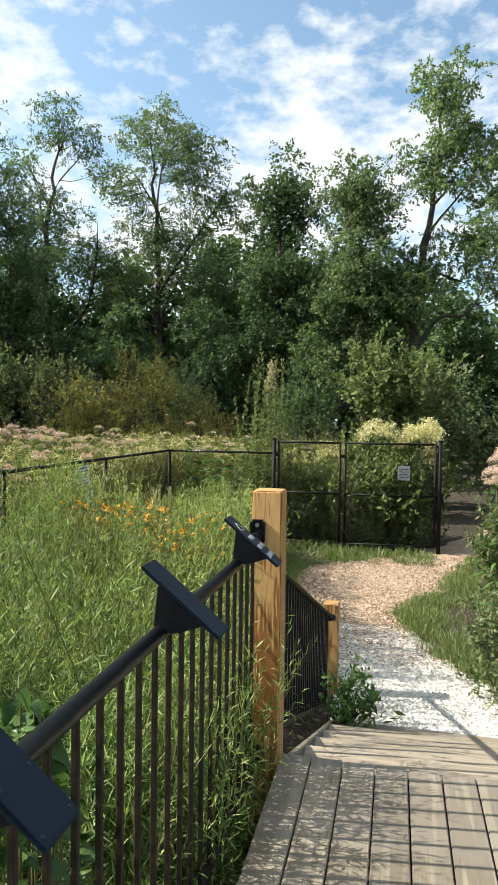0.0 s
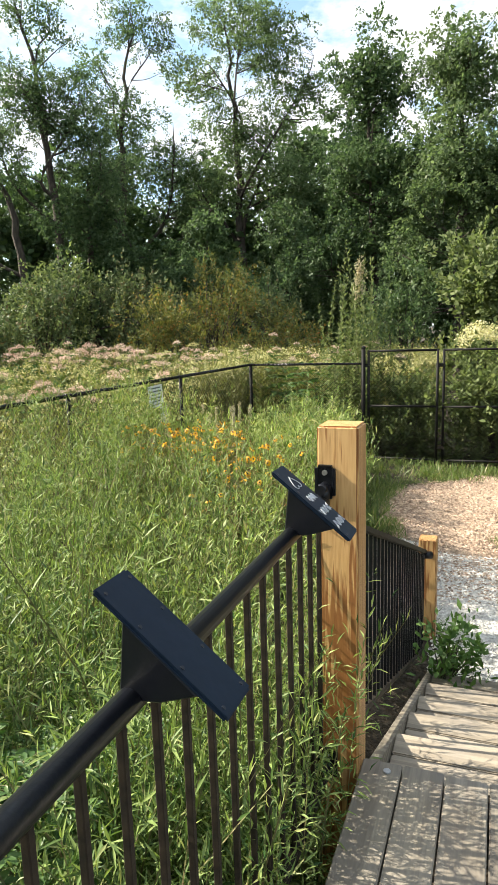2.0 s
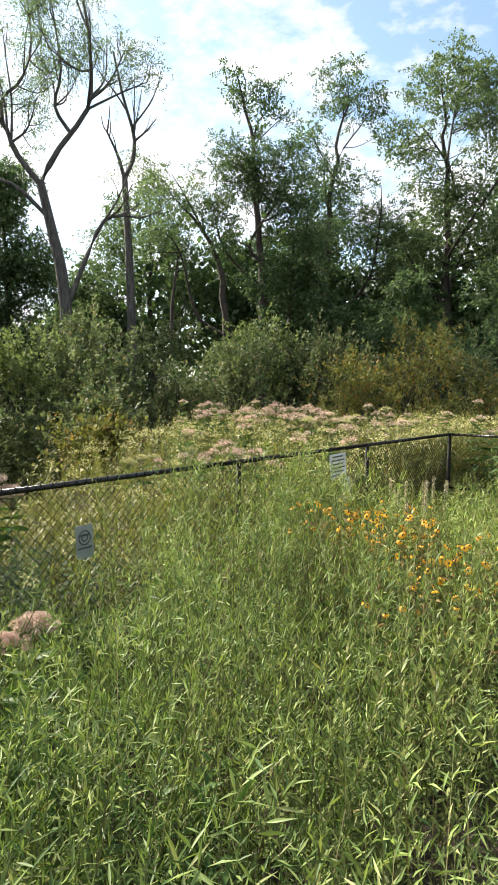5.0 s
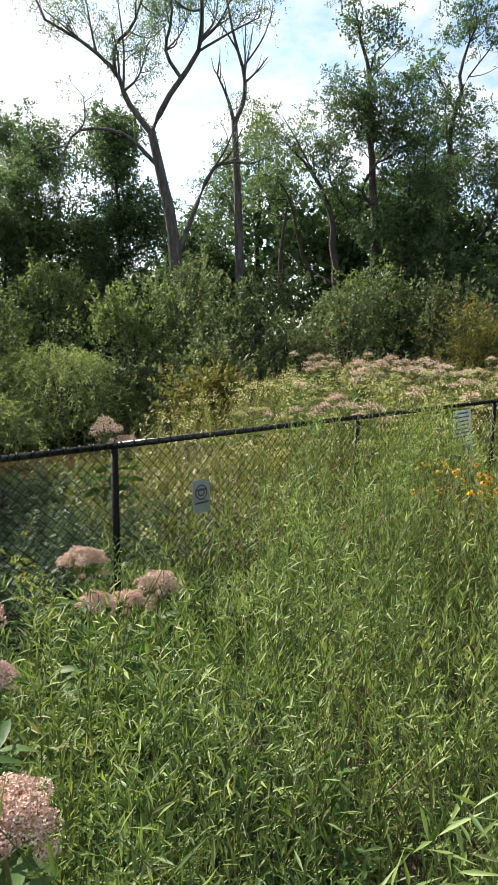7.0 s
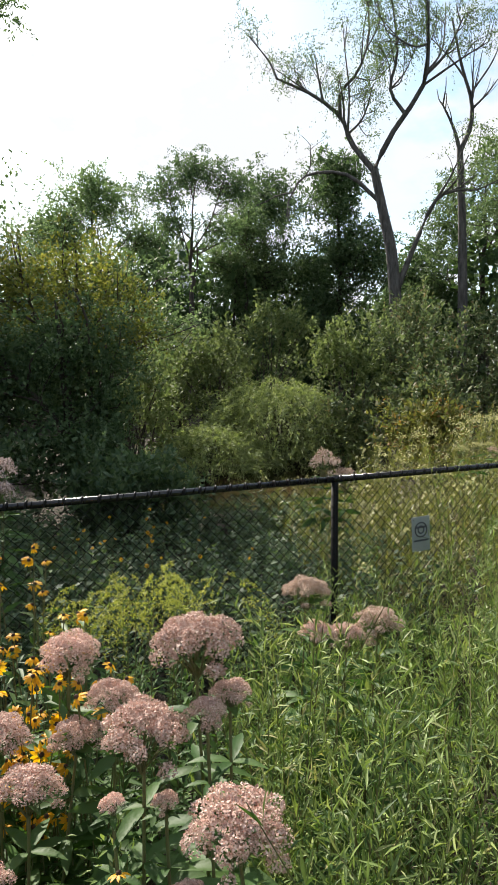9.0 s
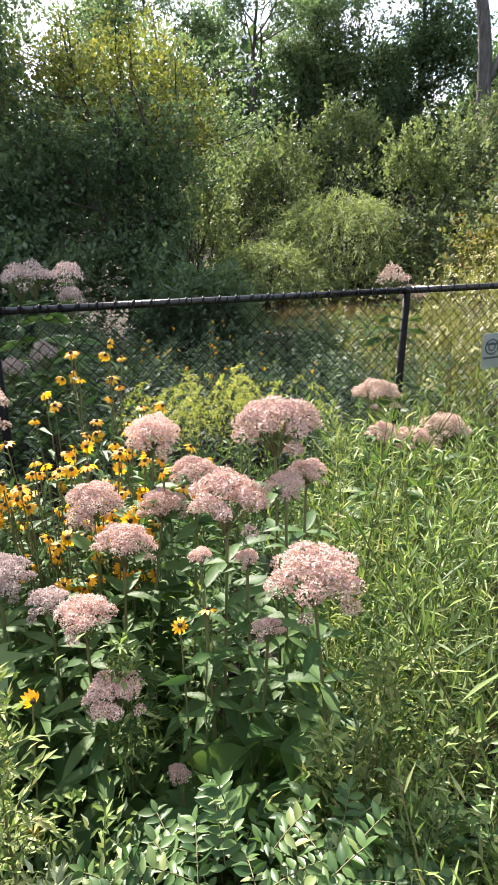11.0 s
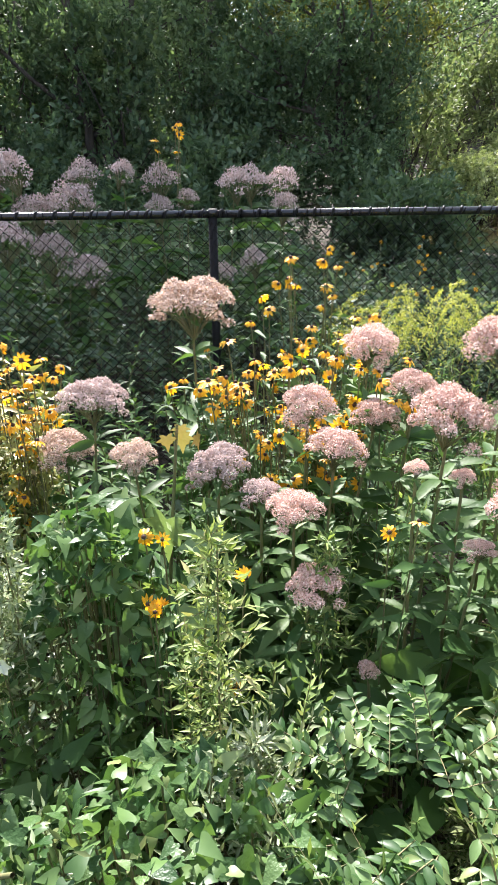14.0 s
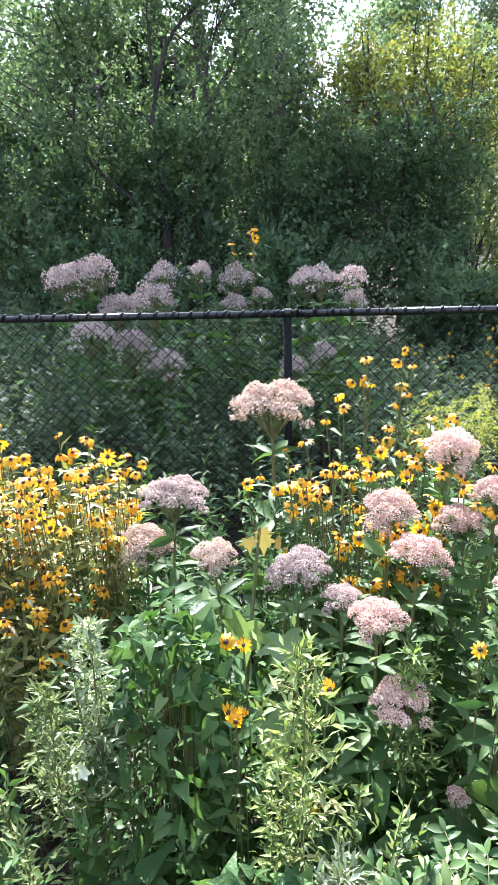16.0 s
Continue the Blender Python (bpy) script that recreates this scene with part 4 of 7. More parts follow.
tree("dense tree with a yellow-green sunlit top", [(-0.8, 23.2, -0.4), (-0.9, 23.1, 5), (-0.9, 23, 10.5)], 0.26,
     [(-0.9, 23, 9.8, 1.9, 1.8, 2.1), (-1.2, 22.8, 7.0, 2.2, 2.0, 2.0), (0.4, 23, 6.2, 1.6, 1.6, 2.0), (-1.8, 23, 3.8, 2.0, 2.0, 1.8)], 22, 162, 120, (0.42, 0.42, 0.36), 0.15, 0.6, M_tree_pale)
tree("dense dark green leafy tree", [(-4.2, 25, -0.4), (-4.3, 24.8, 6), (-4.4, 24.6, 11.5)], 0.25,
     [(-4.4, 24.6, 10.6, 1.8, 1.8, 2.2), (-4.0, 24.6, 7.4, 2.4, 2.2, 2.0), (-5.2, 24.4, 4.4, 2.2, 2.2, 1.6)], 23, 155, 120, (0.45, 0.45, 0.38), 0.155, 0.6, D_)
tree("open-crowned tree with visible rising limbs", [(-12.0, 31, -0.3), (-12.2, 30.8, 6), (-12.27, 30.7, 10.5), (-12.6, 30.8, 14.0), (-12.8, 30.8, 17)], 0.27,
     [(-12.4, 30.8, 16.6, 2.6, 2.4, 2.0), (-14.4, 30.6, 14.0, 2.0, 2.0, 2.0), (-10.4, 30.8, 15.2, 2.4, 2.0, 2.4), (-8.9, 30.8, 12.8, 2.2, 2.0, 2.0), (-12.0, 30.6, 11.0, 3.2, 2.4, 2.2), (-14.2, 30.4, 9.0, 2.4, 2.2, 2.2), (-9.8, 30.6, 8.8, 2.8, 2.2, 2.4)], 24, 230, 115, (0.44, 0.44, 0.26), 0.15, 0.5, P_, fill=0.7)
tree("willowy tree with crooked dark limbs", [(-17.4, 27.4, -0.3), (-17.3, 27.5, 7), (-17.0, 27.7, 12.5), (-16.4, 27.9, 16.5)], 0.25,
     [(-16.6, 27.9, 16.6, 1.8, 1.5, 1.3), (-15.2, 28.3, 15.4, 1.4, 1.2, 1.4), (-18.4, 27.0, 14.4, 1.5, 1.3, 1.2), (-17.0, 27.6, 11.8, 2.6, 2.0, 1.7), (-15.2, 28, 9.0, 2.6, 2.2, 2.4), (-18.6, 27, 9.0, 2.2, 2.0, 2.2)], 25, 170, 115, (0.38, 0.38, 0.26), 0.13, 0.5, M_, fill=0.7)
tree("tall slender tree with feathery top", [(-17.6, 22.6, -0.3), (-17.6, 22.6, 7), (-17.9, 22.3, 12), (-18.5, 21.8, 15.5)], 0.24,
     [(-18.7, 21.8, 15.0, 1.0, 1.0, 1.4), (-17.4, 22.4, 14.0, 1.5, 1.4, 1.6), (-18.4, 22.2, 11.2, 2.2, 1.9, 2.0), (-16.6, 22.8, 10.4, 2.0, 1.8, 2.0), (-15.8, 23.2, 8.6, 1.9, 1.8, 1.8), (-19.2, 21.4, 8.8, 1.3, 1.3, 1.4)], 26, 170, 115, (0.32, 0.32, 0.28), 0.12, 0.5, M_, fill=0.7)
tree("dark ivy-clad tree mass", [(-16.6, 23.2, -0.3), (-16.5, 23.2, 4), (-16.4, 23.3, 8.2)], 0.3,
     [(-16.5, 23.1, 6.4, 2.0, 1.9, 2.3), (-15.2, 23.6, 4.2, 2.2, 2.0, 2.2), (-17.2, 22.8, 3.0, 1.6, 1.6, 2.0), (-13.4, 24.4, 3.4, 2.0, 2.0, 2.2)], 27, 162, 130, (0.4, 0.4, 0.36), 0.15, 0.62, D_)
tree("leaning tree with a thin pale crown", [(-18.7, 21.6, -0.3), (-18.9, 21.5, 5.6), (-19.35, 21.0, 8.3), (-20.6, 19.9, 10.2)], 0.22,
     [(-20.8, 19.8, 10.4, 1.4, 1.4, 1.0), (-19.4, 21.0, 9.8, 1.3, 1.3, 0.9), (-21.4, 19.2, 8.4, 1.3, 1.2, 0.9)], 28, 55, 75, (0.36, 0.36, 0.28), 0.14, 0.45, P_, fill=0)
tree("leafy mid-green tree behind the bare one", [(-27.8, 16.6, -0.3), (-28, 16.4, 6), (-28.1, 16.3, 11)], 0.26,
     [(-28.1, 16.3, 10.6, 2.0, 2.0, 2.2), (-27.4, 17.0, 7.4, 2.4, 2.2, 2.2), (-28.8, 15.6, 4.6, 2.2, 2.2, 2.0)], 29, 148, 110, (0.45, 0.45, 0.4), 0.17, 0.55, M_)
tree("pale bluish green poplar", [(-26, 23.8, -0.3), (-26, 23.8, 6), (-26.1, 23.8, 12)], 0.24,
     [(-26.0, 23.8, 12.2, 1.6, 1.6, 1.9), (-25.0, 24.6, 9.6, 1.7, 1.6, 2.0), (-27.4, 22.6, 9.6, 1.7, 1.6, 2.2), (-24.4, 25.2, 6.4, 2.0, 1.8, 2.2), (-27.6, 22.2, 5.6, 2.2, 2.0, 2.4)], 30, 170, 85, (0.45, 0.45, 0.4), 0.15, 0.5, P_)
tree("rounded grey-green tree among others", [(-32.4, 14.6, -0.3), (-32.5, 14.5, 6), (-32.5, 14.5, 11.4)], 0.26,
     [(-32.5, 14.5, 10.8, 2.4, 2.4, 2.2), (-32.2, 13.4, 7.4, 2.4, 2.2, 2.2), (-31.6, 16.2, 7.0, 2.2, 2.2, 2.4)], 31, 135, 90, (0.5, 0.5, 0.42), 0.18, 0.55, M_)
tree("small slim tree with a forked dark trunk", [(-28.3, 8.7, -0.3), (-28.3, 8.8, 4.4), (-28.35, 8.8, 6.8), (-28.2, 9.0, 10.0)], 0.2,
     [(-28.2, 9.0, 10.6, 1.5, 1.6, 0.9), (-29.2, 7.7, 9.8, 1.2, 1.3, 0.9), (-27.3, 10.3, 9.7, 1.2, 1.3, 0.9), (-28.6, 8.0, 8.4, 0.9, 1.0, 0.7), (-27.9, 9.8, 8.0, 1.0, 1.0, 0.7)], 32, 120, 70, (0.34, 0.34, 0.24), 0.13, 0.5, M_, fill=0.5)
tree("slim tree with a thin rounded crown", [(-30.4, 12.4, -0.3), (-30.4, 12.4, 5.0), (-30.3, 12.5, 9.0)], 0.18,
     [(-30.3, 12.5, 8.8, 1.7, 1.8, 1.2), (-30.9, 11.4, 7.4, 1.3, 1.4, 1.2), (-29.8, 13.6, 6.6, 1.3, 1.4, 1.2)], 44, 100, 75, (0.36, 0.36, 0.28), 0.14, 0.5, P_, fill=0.6)
tree("hazy far tree with thin twigs", [(-38.8, 6.6, -0.3), (-39, 6.6, 6), (-39, 6.6, 12.6)], 0.25,
     [(-39, 6.6, 11.8, 2.6, 2.6, 1.9), (-38.4, 4.4, 9.6, 2.6, 2.4, 2.2), (-38.0, 9.6, 9.2, 2.4, 2.4, 2.0)], 33, 150, 75, (0.6, 0.6, 0.5), 0.2, 0.5, P_)
tree("yellowing broad tree lit from behind", [(-12.6, 0.9, -0.6), (-12.8, 0.9, 1.8), (-12.9, 0.8, 3.8)], 0.16,
     [(-12.9, 1.0, 3.3, 1.4, 1.5, 1.2), (-12.6, 1.7, 2.5, 1.1, 0.9, 1.0), (-13.2, -0.2, 3.2, 1.3, 1.3, 1.2)], 34, 130, 80, (0.25, 0.25, 0.22), 0.095, 0.5, Y_, share=0.3, fill=0.4, dense=0.55)
tree("dark shaded tree with dense leaves", [(-11.3, 0.6, -0.6), (-11.4, 0.5, 1.4), (-11.5, 0.4, 2.9)], 0.13,
     [(-11.5, 0.6, 2.0, 1.2, 1.4, 1.2), (-11.2, 1.1, 1.0, 0.9, 0.8, 1.1), (-11.4, -0.8, 1.6, 1.2, 1.4, 1.4), (-10.6, 0.4, 0.4, 1.0, 1.6, 0.9)], 35, 170, 100, (0.22, 0.22, 0.2), 0.085, 0.5, D_, share=0.3, fill=0.8, dense=0.9)
tree("shaded tree with a dark upright trunk", [(-10.95, -3.3, -0.7), (-10.9, -3.32, 0.8), (-10.92, -3.4, 2.2), (-11.1, -3.3, 5.4)], 0.10,
     [(-11.2, -3.2, 4.8, 1.7, 1.8, 1.5), (-11.2, -4.8, 3.8, 1.5, 1.6, 1.5), (-11.5, -1.8, 3.6, 1.3, 1.4, 1.3), (-11.3, -2.8, 2.2, 1.2, 2.0, 0.9)], 36, 200, 120, (0.26, 0.26, 0.24), 0.09, 0.55, P_, share=0.35, fill=0.35, dense=0.6)
tree("tall leafy tree over the shaded corner", [(-17.5, -3.4, -0.6), (-17.5, -3.4, 5), (-17.6, -3.2, 10)], 0.26,
     [(-17.5, -3.0, 9.6, 2.4, 2.6, 2.2), (-17.4, -5.2, 7.0, 2.4, 2.6, 2.4), (-17.2, -1.6, 6.4, 2.0, 1.9, 2.0), (-17.2, -7.6, 5.6, 2.4, 2.4, 2.6)], 37, 130, 110, (0.45, 0.45, 0.4), 0.14, 0.55, P_, fill=0.35, dense=0.6)
tree("slender tree whose branch tips hang into view", [(-20.3, -1.6, -0.6), (-20.3, -1.4, 6), (-20.1, -1.0, 12)], 0.24,
     [(-20.0, -0.7, 11.6, 1.6, 1.9, 1.3), (-20.2, -2.2, 9.6, 2.0, 1.9, 1.6)], 38, 70, 80, (0.35, 0.35, 0.3), 0.13, 0.5, M_)
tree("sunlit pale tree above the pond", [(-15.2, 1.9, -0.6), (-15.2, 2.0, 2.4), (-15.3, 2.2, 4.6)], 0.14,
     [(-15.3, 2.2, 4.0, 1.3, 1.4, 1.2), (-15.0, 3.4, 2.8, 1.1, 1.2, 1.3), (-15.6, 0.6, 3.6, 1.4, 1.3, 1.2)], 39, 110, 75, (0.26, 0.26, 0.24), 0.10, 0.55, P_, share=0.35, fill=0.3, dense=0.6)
half_bare_tree()
dead_tree()
back_a = tree("dense green tree of the wood's second row", [(-6.5, 33, -0.3), (-6.5, 33, 5), (-6.4, 33, 10)], 0.27,
     [(-6.4, 33, 10.4, 2.3, 2.3, 2.0), (-7.6, 33, 7.8, 2.3, 2.3, 2.0), (-5.0, 33, 7.4, 2.3, 2.3, 2.0), (-6.4, 33, 4.6, 3.0, 2.6, 2.2), (-6.4, 32.6, 2.0, 2.8, 2.4, 1.6)], 41, 170, 62, (0.5, 0.5, 0.42), 0.25, 0.62, M_, share=0.3)
back_b = tree("broad mid-green tree of the wood's second row", [(-1.5, 33, -0.3), (-1.5, 33, 5), (-1.4, 33, 9)], 0.27,
     [(-1.4, 33, 9.0, 2.6, 2.4, 2.2), (-2.9, 33, 6.4, 2.2, 2.2, 2.0), (0.2, 33, 6.2, 2.4, 2.3, 2.2), (-1.4, 33, 3.6, 3.0, 2.6, 2.2)], 42, 150, 62, (0.5, 0.5, 0.42), 0.25, 0.62, M_, share=0.3)
spin = 0
for src, x, y, s in ((back_a, -10.0, 34.5, 1.05), (back_b, -15.0, 33.0, 1.0), (back_a, -19.5, 30.5, 0.95), (back_b, 3.2, 31.0, 0.8), (back_a, -22.5, 27.0, 0.85), (back_b, -29.5, 22.0, 0.8), (back_a, -33.0, 18.0, 0.72),
                     (back_b, -31.0, 12.0, 0.7), (back_a, -33.5, 7.5, 0.62), (back_b, -33.5, 2.5, 0.7), (back_a, -27.0, -2.0, 0.8), (back_b, -24.0, -7.0, 0.9), (back_a, -20.0, -11.0, 0.9), (back_b, 7.5, 28.0, 0.75), (back_a, -12.5, 26.8, 0.62), (back_b, -8.6, 27.4, 0.66)):
    spin += 1.7
    copy_thing(src, Matrix.LocRotScale((x, y, -0.4), Euler((0, 0, spin)), None) @ Matrix.Diagonal((s, s, s, 1)))

# shrubs: far belt, then nearer single ones
shrub("broad green shrub by the far gate", (0.35, 13.6), 1.5, 4.6, 51, M_bush_lime, 130, 110, 0.12, 0.6, 0.26, 6)
shrub("dark shrub under the dense trees", (1.6, 15.2), 1.5, 4.0, 52, M_bush, 100, 100, 0.12, 0.55, 0.3)
shrub("grey-green shrub beside the far path", (3.6, 15.4), 1.3, 3.8, 53, M_bush, 80, 100, 0.11, 0.4, 0.28)
shrub("rust-tinged shrub of arching stems", (-7.1, 15.0), 1.5, 5.0, 54, M_bush_rust, 100, 105, 0.08, 0.45, 0.28, 6)
shrub("low olive shrub with rusty leaves", (-5.2, 15.6), 1.6, 3.3, 55, M_bush_rust, 90, 105, 0.08, 0.45, 0.28)
shrub("low olive shrub with rusty leaves", (-8.4, 14.4), 1.4, 3.4, 56, M_bush_rust, 80, 105, 0.08, 0.45, 0.28)
shrub("upright bushy green shrub", (-6.2, 17.4), 1.0, 4.5, 57, M_bush, 70, 100, 0.10, 0.5, 0.26)


def weeping_shrub(at, radius, height, seed, strands=520):
    """A mound of arching shoots whose narrow leaves hang to the water."""
    g = np.random.default_rng(seed)
    x, y = at
    ob = thing("shrub", "weeping pale willow shrub over the pond", "shrub", "weeping shrubs at the pond", (x, y, -1.02))
    a, r = g.random(strands) * 6.28, np.sqrt(g.random(strands))
    lump = 1 + 0.16 * np.sin(3 * a + seed) + 0.10 * np.sin(7 * a)
    p0 = np.stack([np.cos(a) * r * radius * 0.86 * lump, np.sin(a) * r * radius * 0.86 * lump, height * (1 - 0.80 * r**2.2) * g.uniform(0.70, 1.0, strands)], -1)
    out = np.stack([np.cos(a), np.sin(a), 0 * a], -1)
    reach, drop = radius * g.uniform(0.08, 0.30, strands), height * g.uniform(0.06, 0.26, strands)
    out = out + g.normal(0, 0.45, out.shape) * (1, 1, 0.4)
    k = 24
    u = ((np.arange(k) + g.random((strands, k))) / k)[..., None]
    pos = p0[:, None] + out[:, None] * reach[:, None, None] * u + np.array([0, 0, 1.0]) * (0.10 * u - u**2) * drop[:, None, None]
    pos = pos + g.normal(0, 0.025, pos.shape)
    pos[..., 2] = np.maximum(pos[..., 2], 0.03)
    way = out[:, None] * (1 - 0.6 * u) + np.array([0, 0, -0.8]) * u + g.normal(0, 0.6, pos.shape)
    n = strands * k
    piece("foliage", scatter(flat_leaf(0.24), pos.reshape(n, 3), way.reshape(n, 3), 0.105 * g.uniform(0.6, 1.35, n), tumble=0.7, g=g), M_weeping, ob)
    stems = [tube(curve_points([(g.normal(0, 0.2), g.normal(0, 0.2), 0), q * (0.5, 0.5, 0.75), q], 6), np.linspace(0.03, 0.006, 6), 4) for q in p0[::31]]
    piece("branchwork", joined(stems), M_bark, ob)


weeping_shrub((-17.2, 7.5), 2.7, 2.65, 58, 1900)
weeping_shrub((-16.5, 5.1), 1.9, 1.35, 59, 1000)
weeping_shrub((-16.0, 8.7), 1.5, 1.7, 60, 700)
k = 0
for x, y, r, h, mat in ((-20.4, 8.8, 2.0, 5.0, M_bush_lime), (-16.6, 9.6, 1.8, 4.2, M_bush_lime), (-15.4, 11.8, 1.7, 4.3, M_bush), (-14.0, 13.4, 1.5, 3.6, M_bush),
                        (-13.2, 15.4, 1.7, 4.4, M_bush), (-14.6, 18.0, 1.8, 5.4, M_bush_lime), (-12.0, 18.6, 1.8, 4.6, M_bush), (-9.8, 19.2, 1.6, 3.6, M_bush),
                        (-17.6, 12.4, 2.0, 4.8, M_bush), (-19.6, 14.2, 2.0, 4.6, M_bush), (-18.0, 17.0, 2.0, 5.0, M_bush), (-13.0, 9.4, 1.2, 2.6, M_bush), (-11.6, 8.6, 0.9, 1.6, M_bush_rust), (-20.6, 5.2, 2.0, 4.8, M_bush_lime),
                        (-17.0, 3.0, 1.6, 4.0, M_bush_lime), (-19.6, 6.6, 1.8, 4.0, M_bush_lime), (-15.6, 8.4, 1.2, 2.2, M_bush), (-2.6, 20.6, 1.8, 4.2, M_tree_dark), (-8.0, 22.6, 2.0, 4.8, M_tree_dark), (-11.0, 23.6, 2.0, 5.0, M_tree_dark), (1.8, 20.0, 1.6, 4.2, M_tree_dark), (5.4, 19, 1.8, 4.2, M_bush)):
    k += 1
    shrub("dense wild shrub in the wood's edge", (x, y), r, h, 70 + k, mat, 90, 95, 0.115, 0.5, 0.3, 6)
for x, y, r, h, sd in ((-10.7, -1.4, 1.2, 2.3, 86), (-10.9, -2.9, 1.4, 3.9, 87), (-11.2, -4.8, 1.5, 4.2, 88), (-11.0, -6.8, 1.6, 4.4, 89), (-12.8, -1.6, 1.6, 5.0, 96), (-12.9, -4.0, 1.7, 5.4, 97), (-9.6, -1.4, 1.1, 1.7, 91), (-9.8, -3.8, 1.3, 2.2, 92), (-9.4, 0.9, 1.0, 1.2, 93), (-10.4, -5.6, 1.4, 2.8, 94), (-9.2, -2.6, 0.9, 1.5, 95)):
    shrub("shaded dark green thicket shrub", (x, y), r, h, sd, M_shade_herb, 110, 120, 0.085, 0.5, 0.2, 6)


def far_woods():
    """A deep belt of distant woodland, too far to tell tree from tree, and an unseen nearer arc added to block
    skylight.
    """
    g = np.random.default_rng(5)
    n = 3600
    a = np.radians(g.uniform(-180, 180, n))
    ahead = (a > -0.6) & (a < 2.4)
    # outside the view the foliage stands close and only screens the low sky
    r = np.where(ahead, g.uniform(42, 52, n), g.uniform(15, 21, n))
    x, y = -np.sin(a) * r, np.cos(a) * r
    top = 8.0 + 2.6 * np.sin(a * 9) + 1.8 * np.sin(a * 23 + 1)
    top = top + 4.5 * smoothstep(-0.5, -0.2, a) * smoothstep(0.95, 0.75, a)
    top = top * np.where((a > 0.95) & (a < 1.75), 0.85, 1.0) * np.where(ahead, 1.0, 0.5)
    z = -0.5 + g.random(n) ** 0.8 * top
    v, f = foliage(np.stack([x, y, z], -1), 26, (0.9, 0.9, 0.7), 0.5, 0.6, g)
    tagged(piece("far_woods", (v, f), M_back), "distant dark woodland belt with an added unseen nearer part that screens the sky", "woods", kind="stuff")


far_woods()


def wood_edge():
    """The dense dark understorey between the trunks."""
    g = np.random.default_rng(6)
    n = 2300
    a = np.radians(g.uniform(-25, 135, n))
    r = g.uniform(33, 40, n) - 9 * smoothstep(1.45, 1.8, a)
    z = -0.4 + g.random(n) * (5.6 + 1.4 * np.sin(a * 11) + 3.6 * smoothstep(0.95, 0.75, a)) * np.where((a > 0.98) & (a < 1.5), 1.2, 1.0)
    v, f = foliage(np.stack([-np.sin(a) * r, np.cos(a) * r, z], -1), 24, (0.8, 0.8, 0.5), 0.5, 0.6, g)
    tagged(piece("understorey", (v, f), M_back), "dark leafy understorey between distant trunks", "woods", kind="stuff")


wood_edge()
tower = thing("apartment_tower", "hazy grey tower block far behind the trees", "building", "", (-112, 35.4, -1))
tm = slab(-6, 6, -1.3, 1.3, 0, 24.5, 0.05, 1)
part("wall", tm, M_tower, tower)
for k in range(8):
    for j in (-0.6, 0.6):
        part("window", slab(5.98, 6.05, j - 0.4, j + 0.4, 1.2 + 2.9 * k, 3.5 + 2.9 * k, 0), M_glass_far, tower)


# ---------------------------------------------------------------- herbs, grass and flowers
def herb_stems(xy, zb, height, nl, leaf, shape, g, first=0.2, tilt=(0.25, 1.1), lean=0.12, stem_w=0.004):
    """Many upright stems with leaves set round them, as arrays."""
    n = len(xy)
    ln = g.normal(0, lean, (n, 2)) + (0.03, 0.02)
    u = np.tile(np.linspace(first, 1.0, nl), (n, 1)) + g.normal(0, 0.012, (n, nl))
    u = np.clip(u, 0.02, 1.0)
    h = np.asarray(height)[:, None]
    phi = np.arange(nl)[None] * 2.4 + g.random((n, 1)) * 6.28 + g.normal(0, 0.3, (n, nl))
    px = xy[:, :1] + ln[:, :1] * u**2 * h
    py = xy[:, 1:] + ln[:, 1:] * u**2 * h
    pos = np.stack([px, py, np.asarray(zb)[:, None] + u * h], -1)
    el = tilt[0] + (tilt[1] - tilt[0]) * u + g.normal(0, 0.22, (n, nl))
    way = np.stack([np.cos(phi) * np.cos(el), np.sin(phi) * np.cos(el), np.sin(el)], -1)
    size = leaf * (1.15 - 0.55 * u) * g.uniform(0.7, 1.25, (n, nl))
    leaves = scatter(shape, pos.reshape(-1, 3), way.reshape(-1, 3), size.ravel(), tumble=0.35, g=g)
    us = np.array([0, 0.35, 0.7, 1.0])
    sp = np.stack([xy[:, :1] + ln[:, :1] * us**2 * h, xy[:, 1:] + ln[:, 1:] * us**2 * h, np.asarray(zb)[:, None] + us * h], -1)
    v, f = [], []
    a = g.random(n) * 3.14
    w = np.stack([np.cos(a), np.sin(a), 0 * a], -1)[:, None] * stem_w * np.array([1, 0.85, 0.7, 0.35])[None, :, None]
    v = np.concatenate([sp - w, sp + w], 1).reshape(-1, 3)
    q = np.array([[0, 1, 5, 4], [1, 2, 6, 5], [2, 3, 7, 6]])
    f = (q[None] + (np.arange(n) * 8)[:, None, None]).reshape(-1, 4)
    return leaves, (v, f)


def spread_xy(n, x0, x1, y0, y1, g, keep=None):
    p = np.stack([g.uniform(x0, x1, n), g.uniform(y0, y1, n)], -1)
    return p[keep(p[:, 0], p[:, 1])] if keep else p


def wave(x, y, s=1.0, o=0.0):
    return (np.sin(1.9 * x * s + 0.8 * y * s + o) + np.sin(-1.1 * x * s + 2.3 * y * s + 1.7 + o) + np.sin(3.7 * x * s + 3.1 * y * s + o * 2)) / 3


def stuff(name, leaves, stems, leaf_mat, label, category="herbs"):
    ob = tagged(piece(name, leaves, leaf_mat), label, category, kind="stuff")
    if stems is not None:
        tagged(piece("stem_growth", stems, M_stem, ob), kind="stuff")
    return ob


g1 = np.random.default_rng(101)
